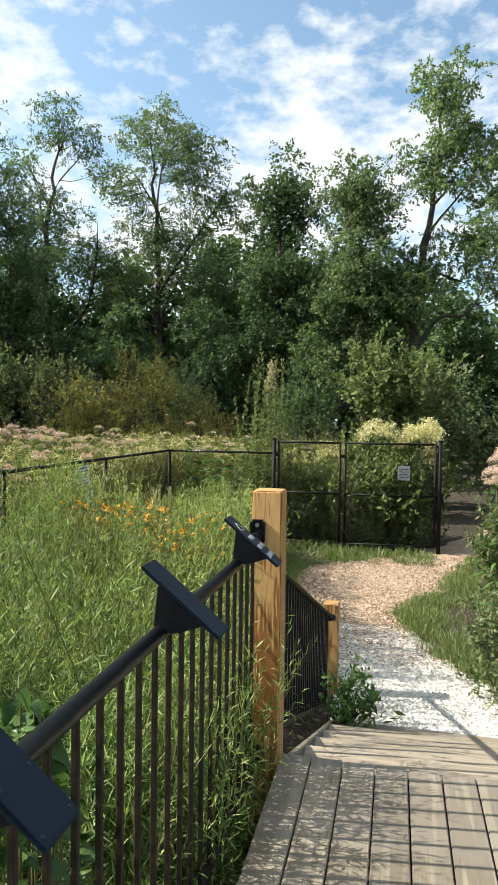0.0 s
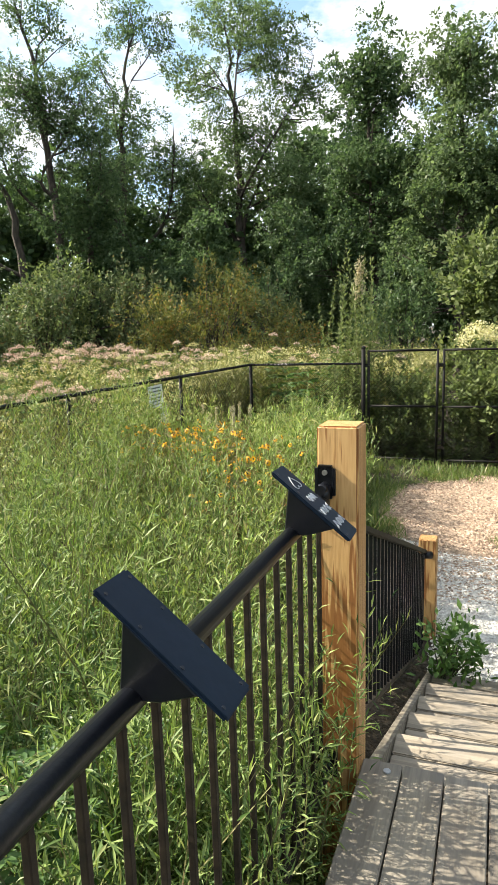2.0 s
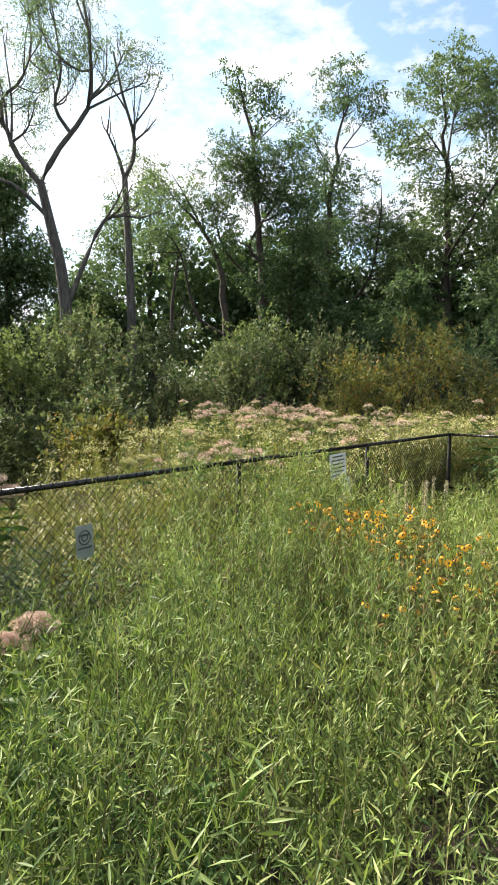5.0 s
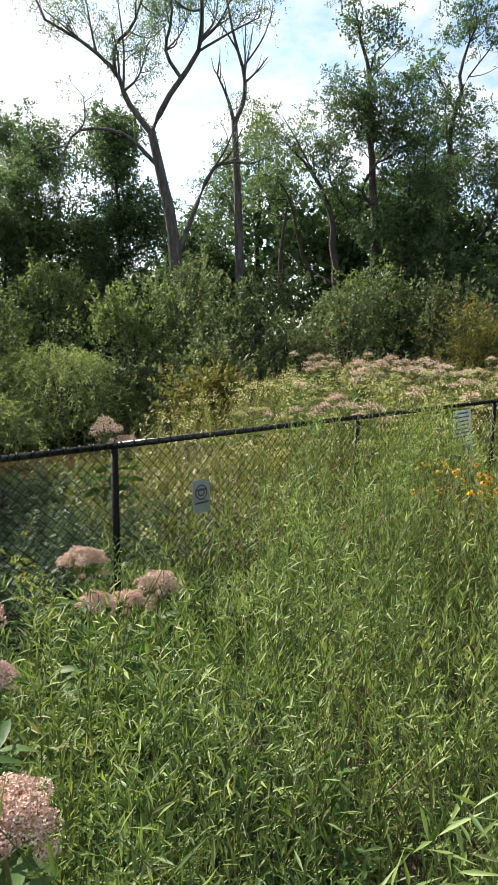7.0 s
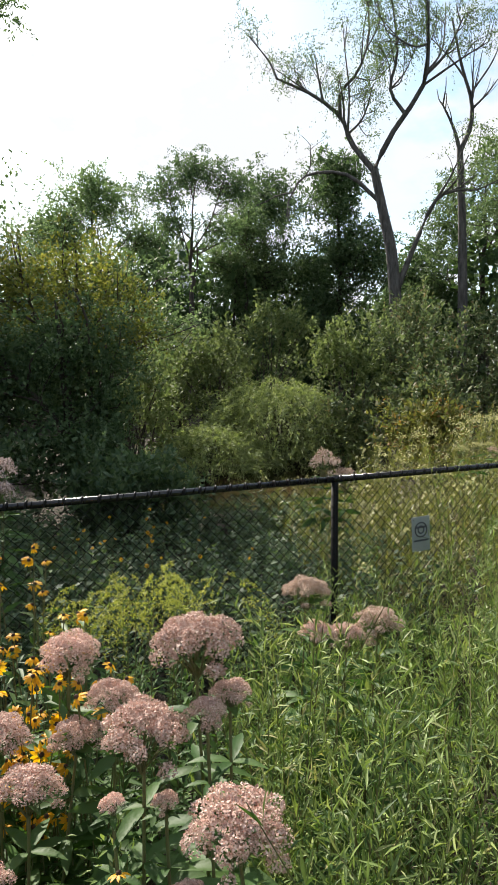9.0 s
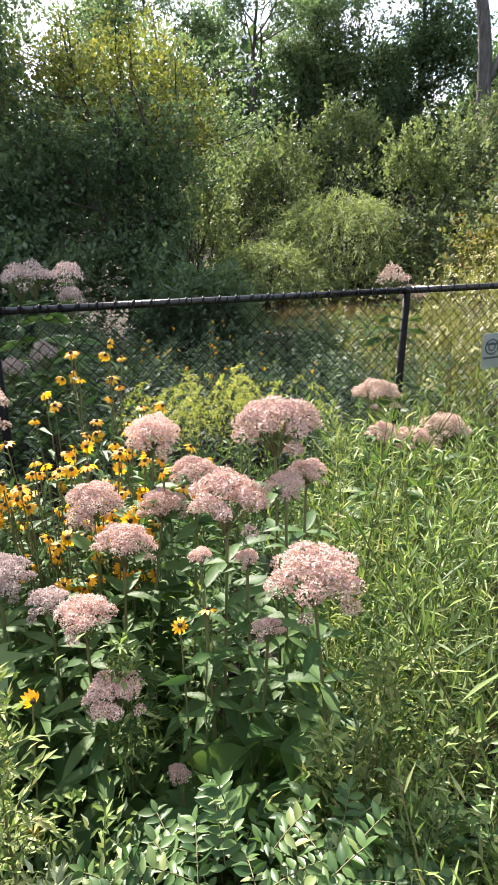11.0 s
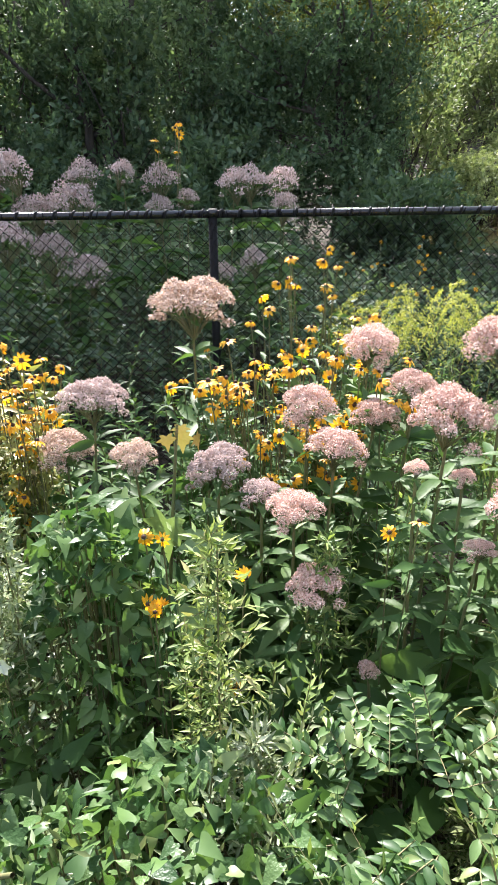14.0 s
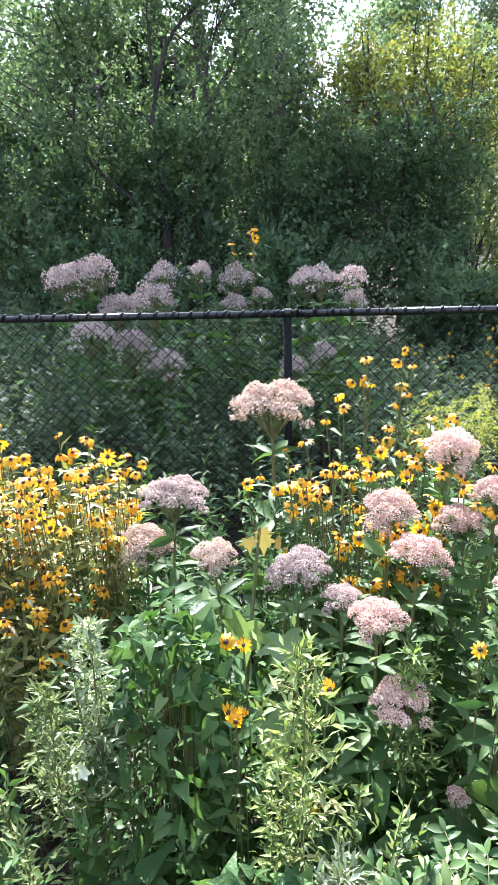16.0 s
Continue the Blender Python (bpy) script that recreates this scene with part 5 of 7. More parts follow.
# the bed between railing and fence: tall narrow-leaved plants
bed = spread_xy(4700, -3.72, -0.12, -1.0, 9.0, g1, lambda x, y: (y > -1.05 + 0.33 * np.abs(x)) & (y < 7.6 - 0.2 * x) & ((y < 0.8) | (x < -0.35 - 0.15 * (y - 0.8))) & (wave(x, y, 1.6, 5) > -0.50) & (wave(x, y, 4.2, 1) > -0.16) & ((x + 0.84) ** 2 + (y - 0.32) ** 2 > 0.08))
ex = spread_xy(130, -0.55, -0.15, -1.15, -0.1, g1)
bed = np.concatenate([bed, ex])
zb = ground_z(bed[:, 0], bed[:, 1])
top = 0.45 + 0.2 * wave(bed[:, 0], bed[:, 1]) + 0.20 * wave(bed[:, 0], bed[:, 1], 4.2, 1) + g1.normal(0, 0.16, len(bed)) + 0.2 * g1.random(len(bed)) ** 5 + 0.36 * smoothstep(-1.8, -3.4, bed[:, 0]) * smoothstep(1.2, 2.4, bed[:, 1]) - (0.5 + 0.36 * smoothstep(-1.8, -3.4, bed[:, 0])) * smoothstep(3.7, 5.2, bed[:, 1]) - 0.10 * smoothstep(-0.6, -0.1, bed[:, 0]) - 0.10 * smoothstep(-1.4, -3.4, bed[:, 0]) * smoothstep(0.8, -0.4, bed[:, 1]) - 0.55 * smoothstep(-2.3, -2.9, bed[:, 0]) * smoothstep(2.1, 1.4, bed[:, 1])
top[-len(ex):] = g1.uniform(0.1, 0.66, len(ex))
near = bed[:, 1] < 3.2
stuff("narrow_leaved_herbs", *herb_stems(bed[near], zb[near], (top - zb)[near], 46, 0.092, leaf_shape(0.115, 0.03, 0.05), g1, 0.22, (0.40, 1.20), 0.17), M_willow, "thick bed of tall narrow-leaved green herbs")
stuff("narrow_leaved_herbs", *herb_stems(bed[~near], zb[~near], (top - zb)[~near] + 0.03, 30, 0.115, flat_leaf(0.14), g1, 0.3, (0.05, 1.2), 0.17), M_willow, "thick bed of tall narrow-leaved green herbs")


def side_shoots(xy, tops, per, nl, leaf, shape, g, length=(0.12, 0.34), depth=0.5):
    """Short leafy shoots that leave the stems on all sides."""
    n = len(xy) * per
    k = np.repeat(np.arange(len(xy)), per)
    d = g.normal(0, 1, (n, 3)) + (0.1, 0.0, 1.25)
    d /= np.linalg.norm(d, axis=1, keepdims=True)
    a = np.column_stack([xy[k] + g.normal(0, 0.03, (n, 2)), tops[k] - depth * g.random(n) ** 1.4 - 0.06])
    ln = g.uniform(*length, n)
    u = np.linspace(0.1, 1.0, nl)
    sag = np.array([0, 0, -0.12])
    pos = a[:, None] + (d * ln[:, None])[:, None] * u[None, :, None] + sag * (ln[:, None] * u[None] ** 2)[..., None]
    side = np.cross(d, g.normal(0, 1, (n, 3)))
    side /= np.linalg.norm(side, axis=1, keepdims=True) + 1e-9
    other = np.cross(d, side)
    phi = np.arange(nl) * 2.4
    way = d[:, None] * 0.75 + np.cos(phi)[None, :, None] * side[:, None] + np.sin(phi)[None, :, None] * other[:, None] + g.normal(0, 0.15, (n, nl, 3))
    size = leaf * (1.1 - 0.5 * u[None]) * g.uniform(0.7, 1.25, (n, nl))
    return scatter(shape, pos.reshape(-1, 3), way.reshape(-1, 3), size.ravel(), tumble=0.5, g=g)


stuff("leafy_shoots", side_shoots(bed[near], top[near], 2, 15, 0.072, leaf_shape(0.12, 0.03, 0.05), g1, (0.16, 0.40), 0.6), None, M_willow, "tangle of narrow-leaved side shoots in the bed")
stuff("leafy_shoots", side_shoots(bed[~near], top[~near] + 0.03, 3, 9, 0.095, flat_leaf(0.15), g1), None, M_willow_pale, "tangle of paler narrow-leaved shoots in the bed")

# paler, taller stems mixed into the bed
mixed = spread_xy(1000, -3.6, -0.45, -0.1, 8.2, g1, lambda x, y: (x < -0.6 - 0.15 * y) & (wave(x, y, 1.1, 2) > -0.15) & (y < 4.4) & ((x > -2.4) | (y > 2.0)) & ((x + 0.84) ** 2 + (y - 0.32) ** 2 > 0.09))
stuff("mixed_tall_herbs", *herb_stems(mixed, ground_z(mixed[:, 0], mixed[:, 1]), 1.22 + 0.2 * g1.random(len(mixed)) + 0.2 * g1.random(len(mixed)) ** 2, 58, 0.085, flat_leaf(0.2), g1, 0.35, (0.1, 1.0), 0.1), M_willow_pale, "paler yellowish herbs standing above the green bed")
under = spread_xy(420, -3.65, -0.9, -3.2, 0.4, g1)
stuff("undergrowth", *herb_stems(under, ground_z(under[:, 0], under[:, 1]), 0.75 + 0.35 * g1.random(len(under)), 40, 0.10, leaf_shape(0.3, 0.05, 0.2), g1, 0.2, (-0.1, 0.7), 0.12), M_broad, "dark leafy undergrowth beneath the flowers")

# browning stalks round the orange flowers
bs = spread_xy(210, -3.0, -0.9, 2.3, 5.0, g1, lambda x, y: x < -0.5 - 0.15 * y)
stuff("browning_stalks", *herb_stems(bs, ground_z(bs[:, 0], bs[:, 1]), 1.15 + 0.2 * g1.random(len(bs)) + 0.12 * g1.random(len(bs)), 44, 0.06, flat_leaf(0.22), g1, 0.3, (0.1, 1.0), 0.12), M_dried, "browning leafy stalks among the orange flowers")

# taller spires near the corner
cx = spread_xy(150, -2.9, -1.8, 7.0, 9.0, g1)
stuff("feathery_herbs", *herb_stems(cx, ground_z(cx[:, 0], cx[:, 1]), g1.uniform(0.75, 1.3, len(cx)), 60, 0.09, flat_leaf(0.12), g1, 0.2), M_willow, "bright green feathery herbs by the fence corner")
cf = spread_xy(150, -3.7, -2.2, 4.6, 9.0, g1)
stuff("yellowing_herbs", *herb_stems(cf, ground_z(cf[:, 0], cf[:, 1]), g1.uniform(0.6, 1.15, len(cf)), 40, 0.09, flat_leaf(0.22), g1, 0.2), M_meadow, "yellowing herbs along the foot of the fence")

gb = spread_xy(120, -3.6, 1.25, 9.45, 10.5, g1)
stuff("gate_herbs", *herb_stems(gb, ground_z(gb[:, 0], gb[:, 1]), 0.75 + 0.75 * g1.random(len(gb)) + 0.2 * wave(gb[:, 0], gb[:, 1], 2.0), 60, 0.10, flat_leaf(0.42), g1, 0.1, (-0.1, 0.7), 0.12), M_bush_lime, "sunlit leafy herbs growing behind the gates")
gc = spread_xy(90, -3.6, 1.25, 9.34, 9.62, g1)
stuff("gate_herbs", *herb_stems(gc, ground_z(gc[:, 0], gc[:, 1]), g1.uniform(0.3, 1.0, len(gc)), 34, 0.12, flat_leaf(0.5), g1, 0.1, (-0.1, 0.6), 0.12), M_bush_lime, "low sunlit leafy herbs at the foot of the gates")

# meadow behind the fence, high and yellowing towards the wood, low near the pond
g2 = np.random.default_rng(102)
md = np.concatenate([spread_xy(3300, -10.5, -3.95, 1.2, 16, g2, lambda x, y: (((x + 14.6) / 4.2) ** 2 + ((y - 5.4) / 4.4) ** 2 > 1) & (y > 1.4 + 0.35 * (-3.9 - x)) & (y < 13.5)), spread_xy(1500, -7, -0.6, 9.5, 14.0, g2, lambda x, y: (y > 10.9) | (x < -4.2))])
zb = ground_z(md[:, 0], md[:, 1])
hi = 0.05 - 0.42 * smoothstep(-5.4, -7.0, md[:, 0]) * smoothstep(8.0, 6.0, md[:, 1]) + 0.75 * smoothstep(2.5, 8.5, md[:, 1]) - 0.25 * smoothstep(-7, -11, md[:, 0]) * smoothstep(9, 5, md[:, 1]) + 0.2 * wave(md[:, 0], md[:, 1], 0.7, 1) + 0.1 * smoothstep(4, 6, md[:, 1]) + g2.normal(0, 0.19, len(md))
stuff("meadow_herbs", *herb_stems(md, zb, np.maximum(hi - zb, 0.2), 34, 0.13, flat_leaf(0.2), g2, 0.25, (0.1, 0.9)), M_meadow, "yellowing tall meadow herbs beyond the fence")
g3 = np.random.default_rng(103)
sh = spread_xy(1900, -9.6, -3.95, -6.5, 4.4, g3, lambda x, y: y < 2.2 + 0.3 * (-3.9 - x))
zb = ground_z(sh[:, 0], sh[:, 1])
hi = 0.12 - 0.5 * smoothstep(-4.2, -6.8, sh[:, 0]) * smoothstep(-1.0, 0.8, sh[:, 1]) + 0.13 * wave(sh[:, 0], sh[:, 1], 0.9, 3) + g3.normal(0, 0.09, len(sh)) + 0.2 * smoothstep(-1.2, -3, sh[:, 1])
stuff("shade_herbs", *herb_stems(sh, zb, np.maximum(hi - zb, 0.25), 34, 0.11, flat_leaf(0.45), g3, 0.25, (-0.1, 0.5)), M_shade_herb, "low dark green herbs in the shade beyond the fence")

# flecks of blossom in the meadow
g4 = np.random.default_rng(104)
i = g4.choice(len(md), 1500, p=(0.15 + smoothstep(4.5, 8.0, md[:, 1])) / (0.15 + smoothstep(4.5, 8.0, md[:, 1])).sum())
c = np.stack([md[i, 0], md[i, 1], np.full(len(i), 0.0)], -1)
c[:, 2] = 0.12 + 0.2 * wave(md[i, 0], md[i, 1], 0.7, 1) - 0.42 * smoothstep(-5.4, -7.0, md[i, 0]) * smoothstep(8.0, 6.0, md[i, 1]) + 0.75 * smoothstep(2.5, 8.5, md[i, 1]) + g4.normal(0, 0.08, len(i))
tagged(piece("meadow_blossom", foliage(c, 16, (0.075, 0.075, 0.03), 0.034, 0.8, g4), M_fuzz), "pinkish cream blossom heads scattered over the meadow", "flowers", kind="stuff")

# grass at the path's edges
g5 = np.random.default_rng(105)


def tuft_grass(name, pts, size, label):
    pts = pts[wave(pts[:, 0], pts[:, 1], 2.6, 4) + g5.normal(0, 0.25, len(pts)) > -0.38]
    n = len(pts) * 9
    p = np.repeat(pts, 9, 0) + g5.normal(0, 0.05, (n, 2))
    z = ground_z(p[:, 0], p[:, 1]) + 0.02
    way = np.stack([g5.normal(0, 0.55, n), g5.normal(0, 0.55, n), np.ones(n)], -1)
    tagged(piece(name, scatter(flat_leaf(0.07), np.stack([p[:, 0], p[:, 1], z], -1), way, size * g5.uniform(0.35, 1.5, n), tumble=0.8, g=g5), M_grass), label, "grass", kind="stuff")


yy = g5.uniform(3.0, 9.0, 3000)
le, re = path_edges(yy)
right_side = np.stack([re + np.abs(g5.normal(0, 0.42, len(yy))) - 0.10, yy], -1)
yy2 = g5.uniform(3.2, 9.1, 1500)
le2, _ = path_edges(yy2)
left_side = np.stack([le2 - np.abs(g5.normal(0, 0.3, len(yy2))) + 0.1, yy2], -1)
tuft_grass("verge_grass", right_side, 0.085, "rough green grass along the path edge")
tuft_grass("verge_grass", left_side[left_side[:, 0] < 1.3], 0.085, "rough green grass in front of the gate")
gx = spread_xy(420, -1.9, 1.2, 8.2, 9.15, g5)
tuft_grass("verge_grass", gx, 0.15, "taller grass along the foot of the gates")
gl = spread_xy(900, -1.8, -0.1, 2.2, 7.6, g5, lambda x, y: x < path_edges(y)[0] - 0.1)
tuft_grass("verge_grass", gl, 0.22, "long grass beside the stair railing")


# a flower head made of many tiny florets on a lumpy dome
def dome_head(seed, n=6500, size=0.027):
    g = np.random.default_rng(seed)
    subs = []
    for k in range(26):
        r = 0.40 * math.sqrt((k + 0.3) / 26)
        a = k * 2.4 + g.normal(0, 0.2)
        subs.append((r * math.cos(a), r * math.sin(a), 0.22 - 1.55 * r * r + g.normal(0, 0.03), g.uniform(0.085, 0.135)))
    # side clusters on lower stalks
    for k in range(3):
        a = g.random() * 6.28
        subs.append((0.40 * math.cos(a), 0.40 * math.sin(a), g.uniform(-0.26, -0.14), g.uniform(0.07, 0.11)))
    subs = np.array(subs)
    pick = g.choice(len(subs), n, p=subs[:, 3] ** 2 / (subs[:, 3] ** 2).sum())
    d = g.normal(0, 1, (n, 3))
    d[:, 2] = np.abs(d[:, 2]) * 1.1 - 0.3
    d /= np.linalg.norm(d, axis=1, keepdims=True)
    s = subs[pick]
    knob = 1 + 0.10 * np.sin(17 * d[:, 0:1] + 5 * s[:, 0:1]) * np.sin(15 * d[:, 1:2] + 9 * s[:, 1:2])
    pos = s[:, :3] + d * s[:, 3:4] * (1, 1, 0.9) * knob * g.uniform(0.90, 1.03, (n, 1))
    a = scatter(flat_leaf(0.85), pos, g.normal(0, 1.0, (n, 3)), size * g.uniform(0.7, 1.3, n), up=d * 1.4, tumble=0.55, g=g)
    q = slice(0, n // 2)
    b = scatter(flat_leaf(0.35), pos[q], d[q] + g.normal(0, 0.4, (n // 2, 3)), size * g.uniform(0.5, 0.95, n // 2), tumble=1.0, g=g)
    stalks = [tube(curve_points([(0, 0, -0.45), (q[0] * 0.5, q[1] * 0.5, -0.18), (q[0], q[1], q[2] - 0.5 * q[3])], 5), 0.007, 3) for q in subs]
    return joined([a, b]), joined(stalks)


HEADS = [dome_head(300 + k) for k in range(4)] + [dome_head(310 + k, 240, 0.06) for k in range(4)] + [dome_head(320 + k, 1000, 0.042) for k in range(4)]
HEAD_MESH = {}
LEAF_MESH = {}


def head_mesh(k, mat, fine):
    k = k % 4 + (0, 4, 8)[fine]
    key = (k, mat.name)
    if key not in HEAD_MESH:
        HEAD_MESH[key] = (to_mesh("flower_head", *HEADS[k][0], mat), to_mesh("stalk_frame", *HEADS[k][1], M_stem))
    return HEAD_MESH[key]


def leaf_mesh(kind, mat):
    if kind not in LEAF_MESH:
        LEAF_MESH[kind] = to_mesh("leaf", *{"lance": lance_leaf(0.30, 0.32), "heart": heart_leaf()}[kind], mat, True)
    return LEAF_MESH[kind]


def joe_pye(at, width, k, mat, label, group, zb=-0.8, whorls=8, leaf=0.15, flat=0.95, each=True):
    """A tall stem with whorls of toothed leaves and a domed flower head."""
    x, y, z = at
    g = np.random.default_rng(400 + k)
    bx, by = x + g.normal(0, 0.05), y + g.normal(0, 0.05)
    ob = thing("joe_pye_weed", label, "flowering plant", group, (bx, by, zb))
    line = curve_points([(0, 0, 0), ((x - bx) * 0.3, (y - by) * 0.3, (z - zb) * 0.5), (x - bx, y - by, z - zb - 0.22 * width)], 8)
    piece("stem", tube(line, np.linspace(0.006, 0.004, 8), 6), M_stem, ob)
    a, b = head_mesh(k, mat, 0 if (-4 < x < 0 and y < 3) else 2 if (y < 5) else 1)
    h = tagged(new("flower_head", a), kind="stuff")
    h.parent = ob
    h.matrix_basis = Matrix.LocRotScale((x - bx, y - by, z - zb - 0.12 * width), Euler((g.normal(0, 0.12), g.normal(0, 0.12), g.random() * 6.28)), (width * 1.08, width * g.uniform(0.9, 1.15), width * flat))
    s = new("stalk_frame", b)
    s.parent = h
    lv = []
    for w in range(whorls):
        u = 0.985 - 0.088 * w
        c = line[min(7, int(u * 7))] * (1 - (u * 7) % 1) + line[min(7, int(u * 7) + 1)] * ((u * 7) % 1)
        for j in range(4 if each else 5):
            an = j * 1.571 + w * 0.8 + g.normal(0, 0.2)
            el = 0.45 - 0.12 * w + g.normal(0, 0.15)
            lv.append((c, (math.cos(an) * math.cos(el), math.sin(an) * math.cos(el), math.sin(el)), leaf * min(1.25, 0.55 + 0.16 * w) * g.uniform(0.8, 1.15)))
    if each:
        me = leaf_mesh("lance", M_broad)
        for c, d, sz in lv:
            o = new("leaf", me)
            o.parent = ob
            q = Vector(d).to_track_quat("Y", "Z")
            o.matrix_basis = Matrix.LocRotScale(c, q, (sz, sz, sz))
    else:
        piece("foliage", scatter(lance_leaf(0.3, 0.3), [c for c, _, _ in lv], [d for _, d, _ in lv], [q for *_, q in lv], g=g), M_broad, ob)
    return ob


JP = "joe pye weeds in the bed"
k = 0
for x, y, z, w, mat, lab in ((-2.27, -1.53, 0.90, 0.30, M_joe_old, "tall joe pye weed with a wide fading pink dome"), (-2.0, -0.96, 0.82, 0.20, M_joe, "joe pye weed with a dusty pink head among yellow flowers"),
                             (-1.58, -0.71, 0.98, 0.24, M_joe, "joe pye weed with a large rose-pink dome"), (-1.46, -0.88, 0.84, 0.23, M_joe, "joe pye weed with a large pale pink dome"),
                             (-1.18, -0.77, 0.76, 0.21, M_joe, "joe pye weed with a pale pink dome and broad leaves"), (-1.65, -1.12, 0.65, 0.17, M_joe, "joe pye weed with a small pink dome"),
                             (-1.49, -1.25, 0.55, 0.16, M_joe, "joe pye weed with a small pink dome"), (-1.35, -1.21, 0.41, 0.16, M_joe, "joe pye weed with a loose lilac-pink head"),
                             (-1.75, -0.88, 0.78, 0.15, M_joe, "joe pye weed with a small pink dome"), (-1.80, -1.18, 0.71, 0.17, M_joe, "joe pye weed with a dusty pink head among yellow flowers"),
                             (-1.66, -1.45, 0.60, 0.18, M_joe_shade, "joe pye weed with a greyish shaded dome"), (-1.6, -1.33, 0.53, 0.12, M_joe_shade, "joe pye weed with a small shaded greyish head"),
                             (-2.1, -1.87, 0.62, 0.23, M_joe_shade, "joe pye weed with a wide shaded greyish pink dome"), (-2.1, -1.99, 0.43, 0.20, M_joe_old, "joe pye weed with a fading cream head"),
                             (-1.8, -1.71, 0.55, 0.14, M_joe_old, "joe pye weed with a small fading head"), (-1.8, -1.48, 0.48, 0.15, M_joe_shade, "joe pye weed with a small shaded greyish head"),
                             (-2.3, 0.02, 0.78, 0.20, M_joe_old, "joe pye weed with a brown fading head"), (-2.25, 0.05, 0.61, 0.15, M_joe, "joe pye weed half hidden by green stems"),
                             (-2.3, 0.22, 0.56, 0.16, M_joe, "joe pye weed half hidden by green stems"), (-2.3, 0.38, 0.59, 0.21, M_joe_old, "joe pye weed half hidden by green stems"),
                             (-1.24, -1.08, 0.21, 0.06, M_joe, "low joe pye weed with a small opening bud"), (-1.4, -0.97, 0.71, 0.06, M_joe, "joe pye side shoot with a small head"),
                             (-1.4, -0.85, 0.68, 0.07, M_joe, "joe pye side shoot with a small head"), (-1.22, -0.86, 0.60, 0.08, M_joe, "joe pye side shoot with a small head"), (-1.52, -0.64, 0.84, 0.12, M_joe, "joe pye side shoot with a small head"), (-1.42, -0.74, 0.86, 0.10, M_joe, "joe pye side shoot with a small head"), (-1.78, -0.98, 0.68, 0.15, M_joe, "joe pye weed with a small pink dome")):
    k += 1
    joe_pye((x - 0.045, y, z), w, k, mat, lab, JP, leaf=0.15 if w > 0.1 else 0.09, each=x > -1.7)

# heads at y < 0 take the floret colour with shade painted in
BJ = "joe pye weeds beyond the fence"
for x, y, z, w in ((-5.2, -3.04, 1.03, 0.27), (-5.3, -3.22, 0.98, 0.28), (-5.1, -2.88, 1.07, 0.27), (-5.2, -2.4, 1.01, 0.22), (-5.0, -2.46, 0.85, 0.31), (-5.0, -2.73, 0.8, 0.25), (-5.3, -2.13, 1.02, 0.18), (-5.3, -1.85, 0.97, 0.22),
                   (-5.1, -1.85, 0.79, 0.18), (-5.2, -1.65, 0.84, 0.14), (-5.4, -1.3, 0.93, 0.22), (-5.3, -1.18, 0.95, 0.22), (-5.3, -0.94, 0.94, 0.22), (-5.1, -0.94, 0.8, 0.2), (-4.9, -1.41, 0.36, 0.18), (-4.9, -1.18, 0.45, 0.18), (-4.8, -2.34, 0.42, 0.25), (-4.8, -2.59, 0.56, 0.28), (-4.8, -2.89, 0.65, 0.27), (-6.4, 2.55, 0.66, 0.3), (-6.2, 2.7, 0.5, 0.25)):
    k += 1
    joe_pye((x, y, z), w * 1.25, k, M_joe_shade if y < 0 else M_joe_old, "greyish mauve joe pye weed in the shade" if y < 0 else "fading joe pye weed beyond the fence", BJ, leaf=0.2, flat=1.3, each=False, whorls=6)

g6 = np.random.default_rng(106)
for n in range(64):
    u = n / 63
    x = -8.9 + 3.2 * u + g6.normal(0, 0.3)
    y = 8.4 + 2.2 * u + g6.normal(0, 0.35)
    k += 1
    joe_pye((x, y, 1.26 - 0.24 * u + g6.normal(0, 0.15)), g6.uniform(0.18, 0.36), k, M_joe_old if n % 3 else M_joe, "tall fading joe pye weed in the meadow", "joe pye weeds in the meadow", leaf=0.22, each=False, whorls=6)
for n in range(34):
    x = -5.8 + 4.4 * n / 33 + g6.normal(0, 0.2)
    k += 1
    joe_pye((x, 10.3 + g6.normal(0, 0.5), 1.12 + g6.normal(0, 0.15)), g6.uniform(0.12, 0.24), k, M_joe_old, "tall fading joe pye weed in the meadow", "joe pye weeds in the meadow", leaf=0.2, each=False, whorls=6)
for n in range(70):
    x, y = g6.uniform(-8.2, -4.5), 9.8 - 4.4 * g6.random() ** 1.6
    k += 1
    joe_pye((x, y, 0.50 + 0.52 * smoothstep(4.5, 8.5, y) + g6.normal(0, 0.15)), g6.uniform(0.18, 0.34), k, (M_joe_old, M_joe, M_fuzz)[n % 3], "tall fading joe pye weed in the meadow", "joe pye weeds in the meadow", leaf=0.16, each=False, whorls=4)
for x, y, z, w in ((1.62, 3.7, 1.12, 0.26), (1.55, 3.5, 1.25, 0.28), (1.56, 3.9, 1.0, 0.24), (1.7, 3.6, 1.4, 0.3), (1.72, 4.2, 1.3, 0.3), (1.6, 4.5, 1.05, 0.26), (1.9, 3.9, 1.45, 0.3), (1.7, 3.75, 0.98, 0.22), (1.75, 3.4, 1.15, 0.28)):
    k += 1
    joe_pye((x, y, z), w, k, M_joe_old, "tall fading joe pye weed beside the path", "joe pye weeds by the path", leaf=0.13, each=False, whorls=9, zb=-0.95)
shrub("dark leafy shrub beside the path", (1.78, 3.8), 0.5, 1.95, 130, M_bush, 170, 130, 0.05, 0.36, 0.11, 8, group="")
shrub("dark leafy shrub beside the path", (1.72, 3.3), 0.42, 1.15, 131, M_bush, 110, 130, 0.05, 0.36, 0.11, 6, group="")
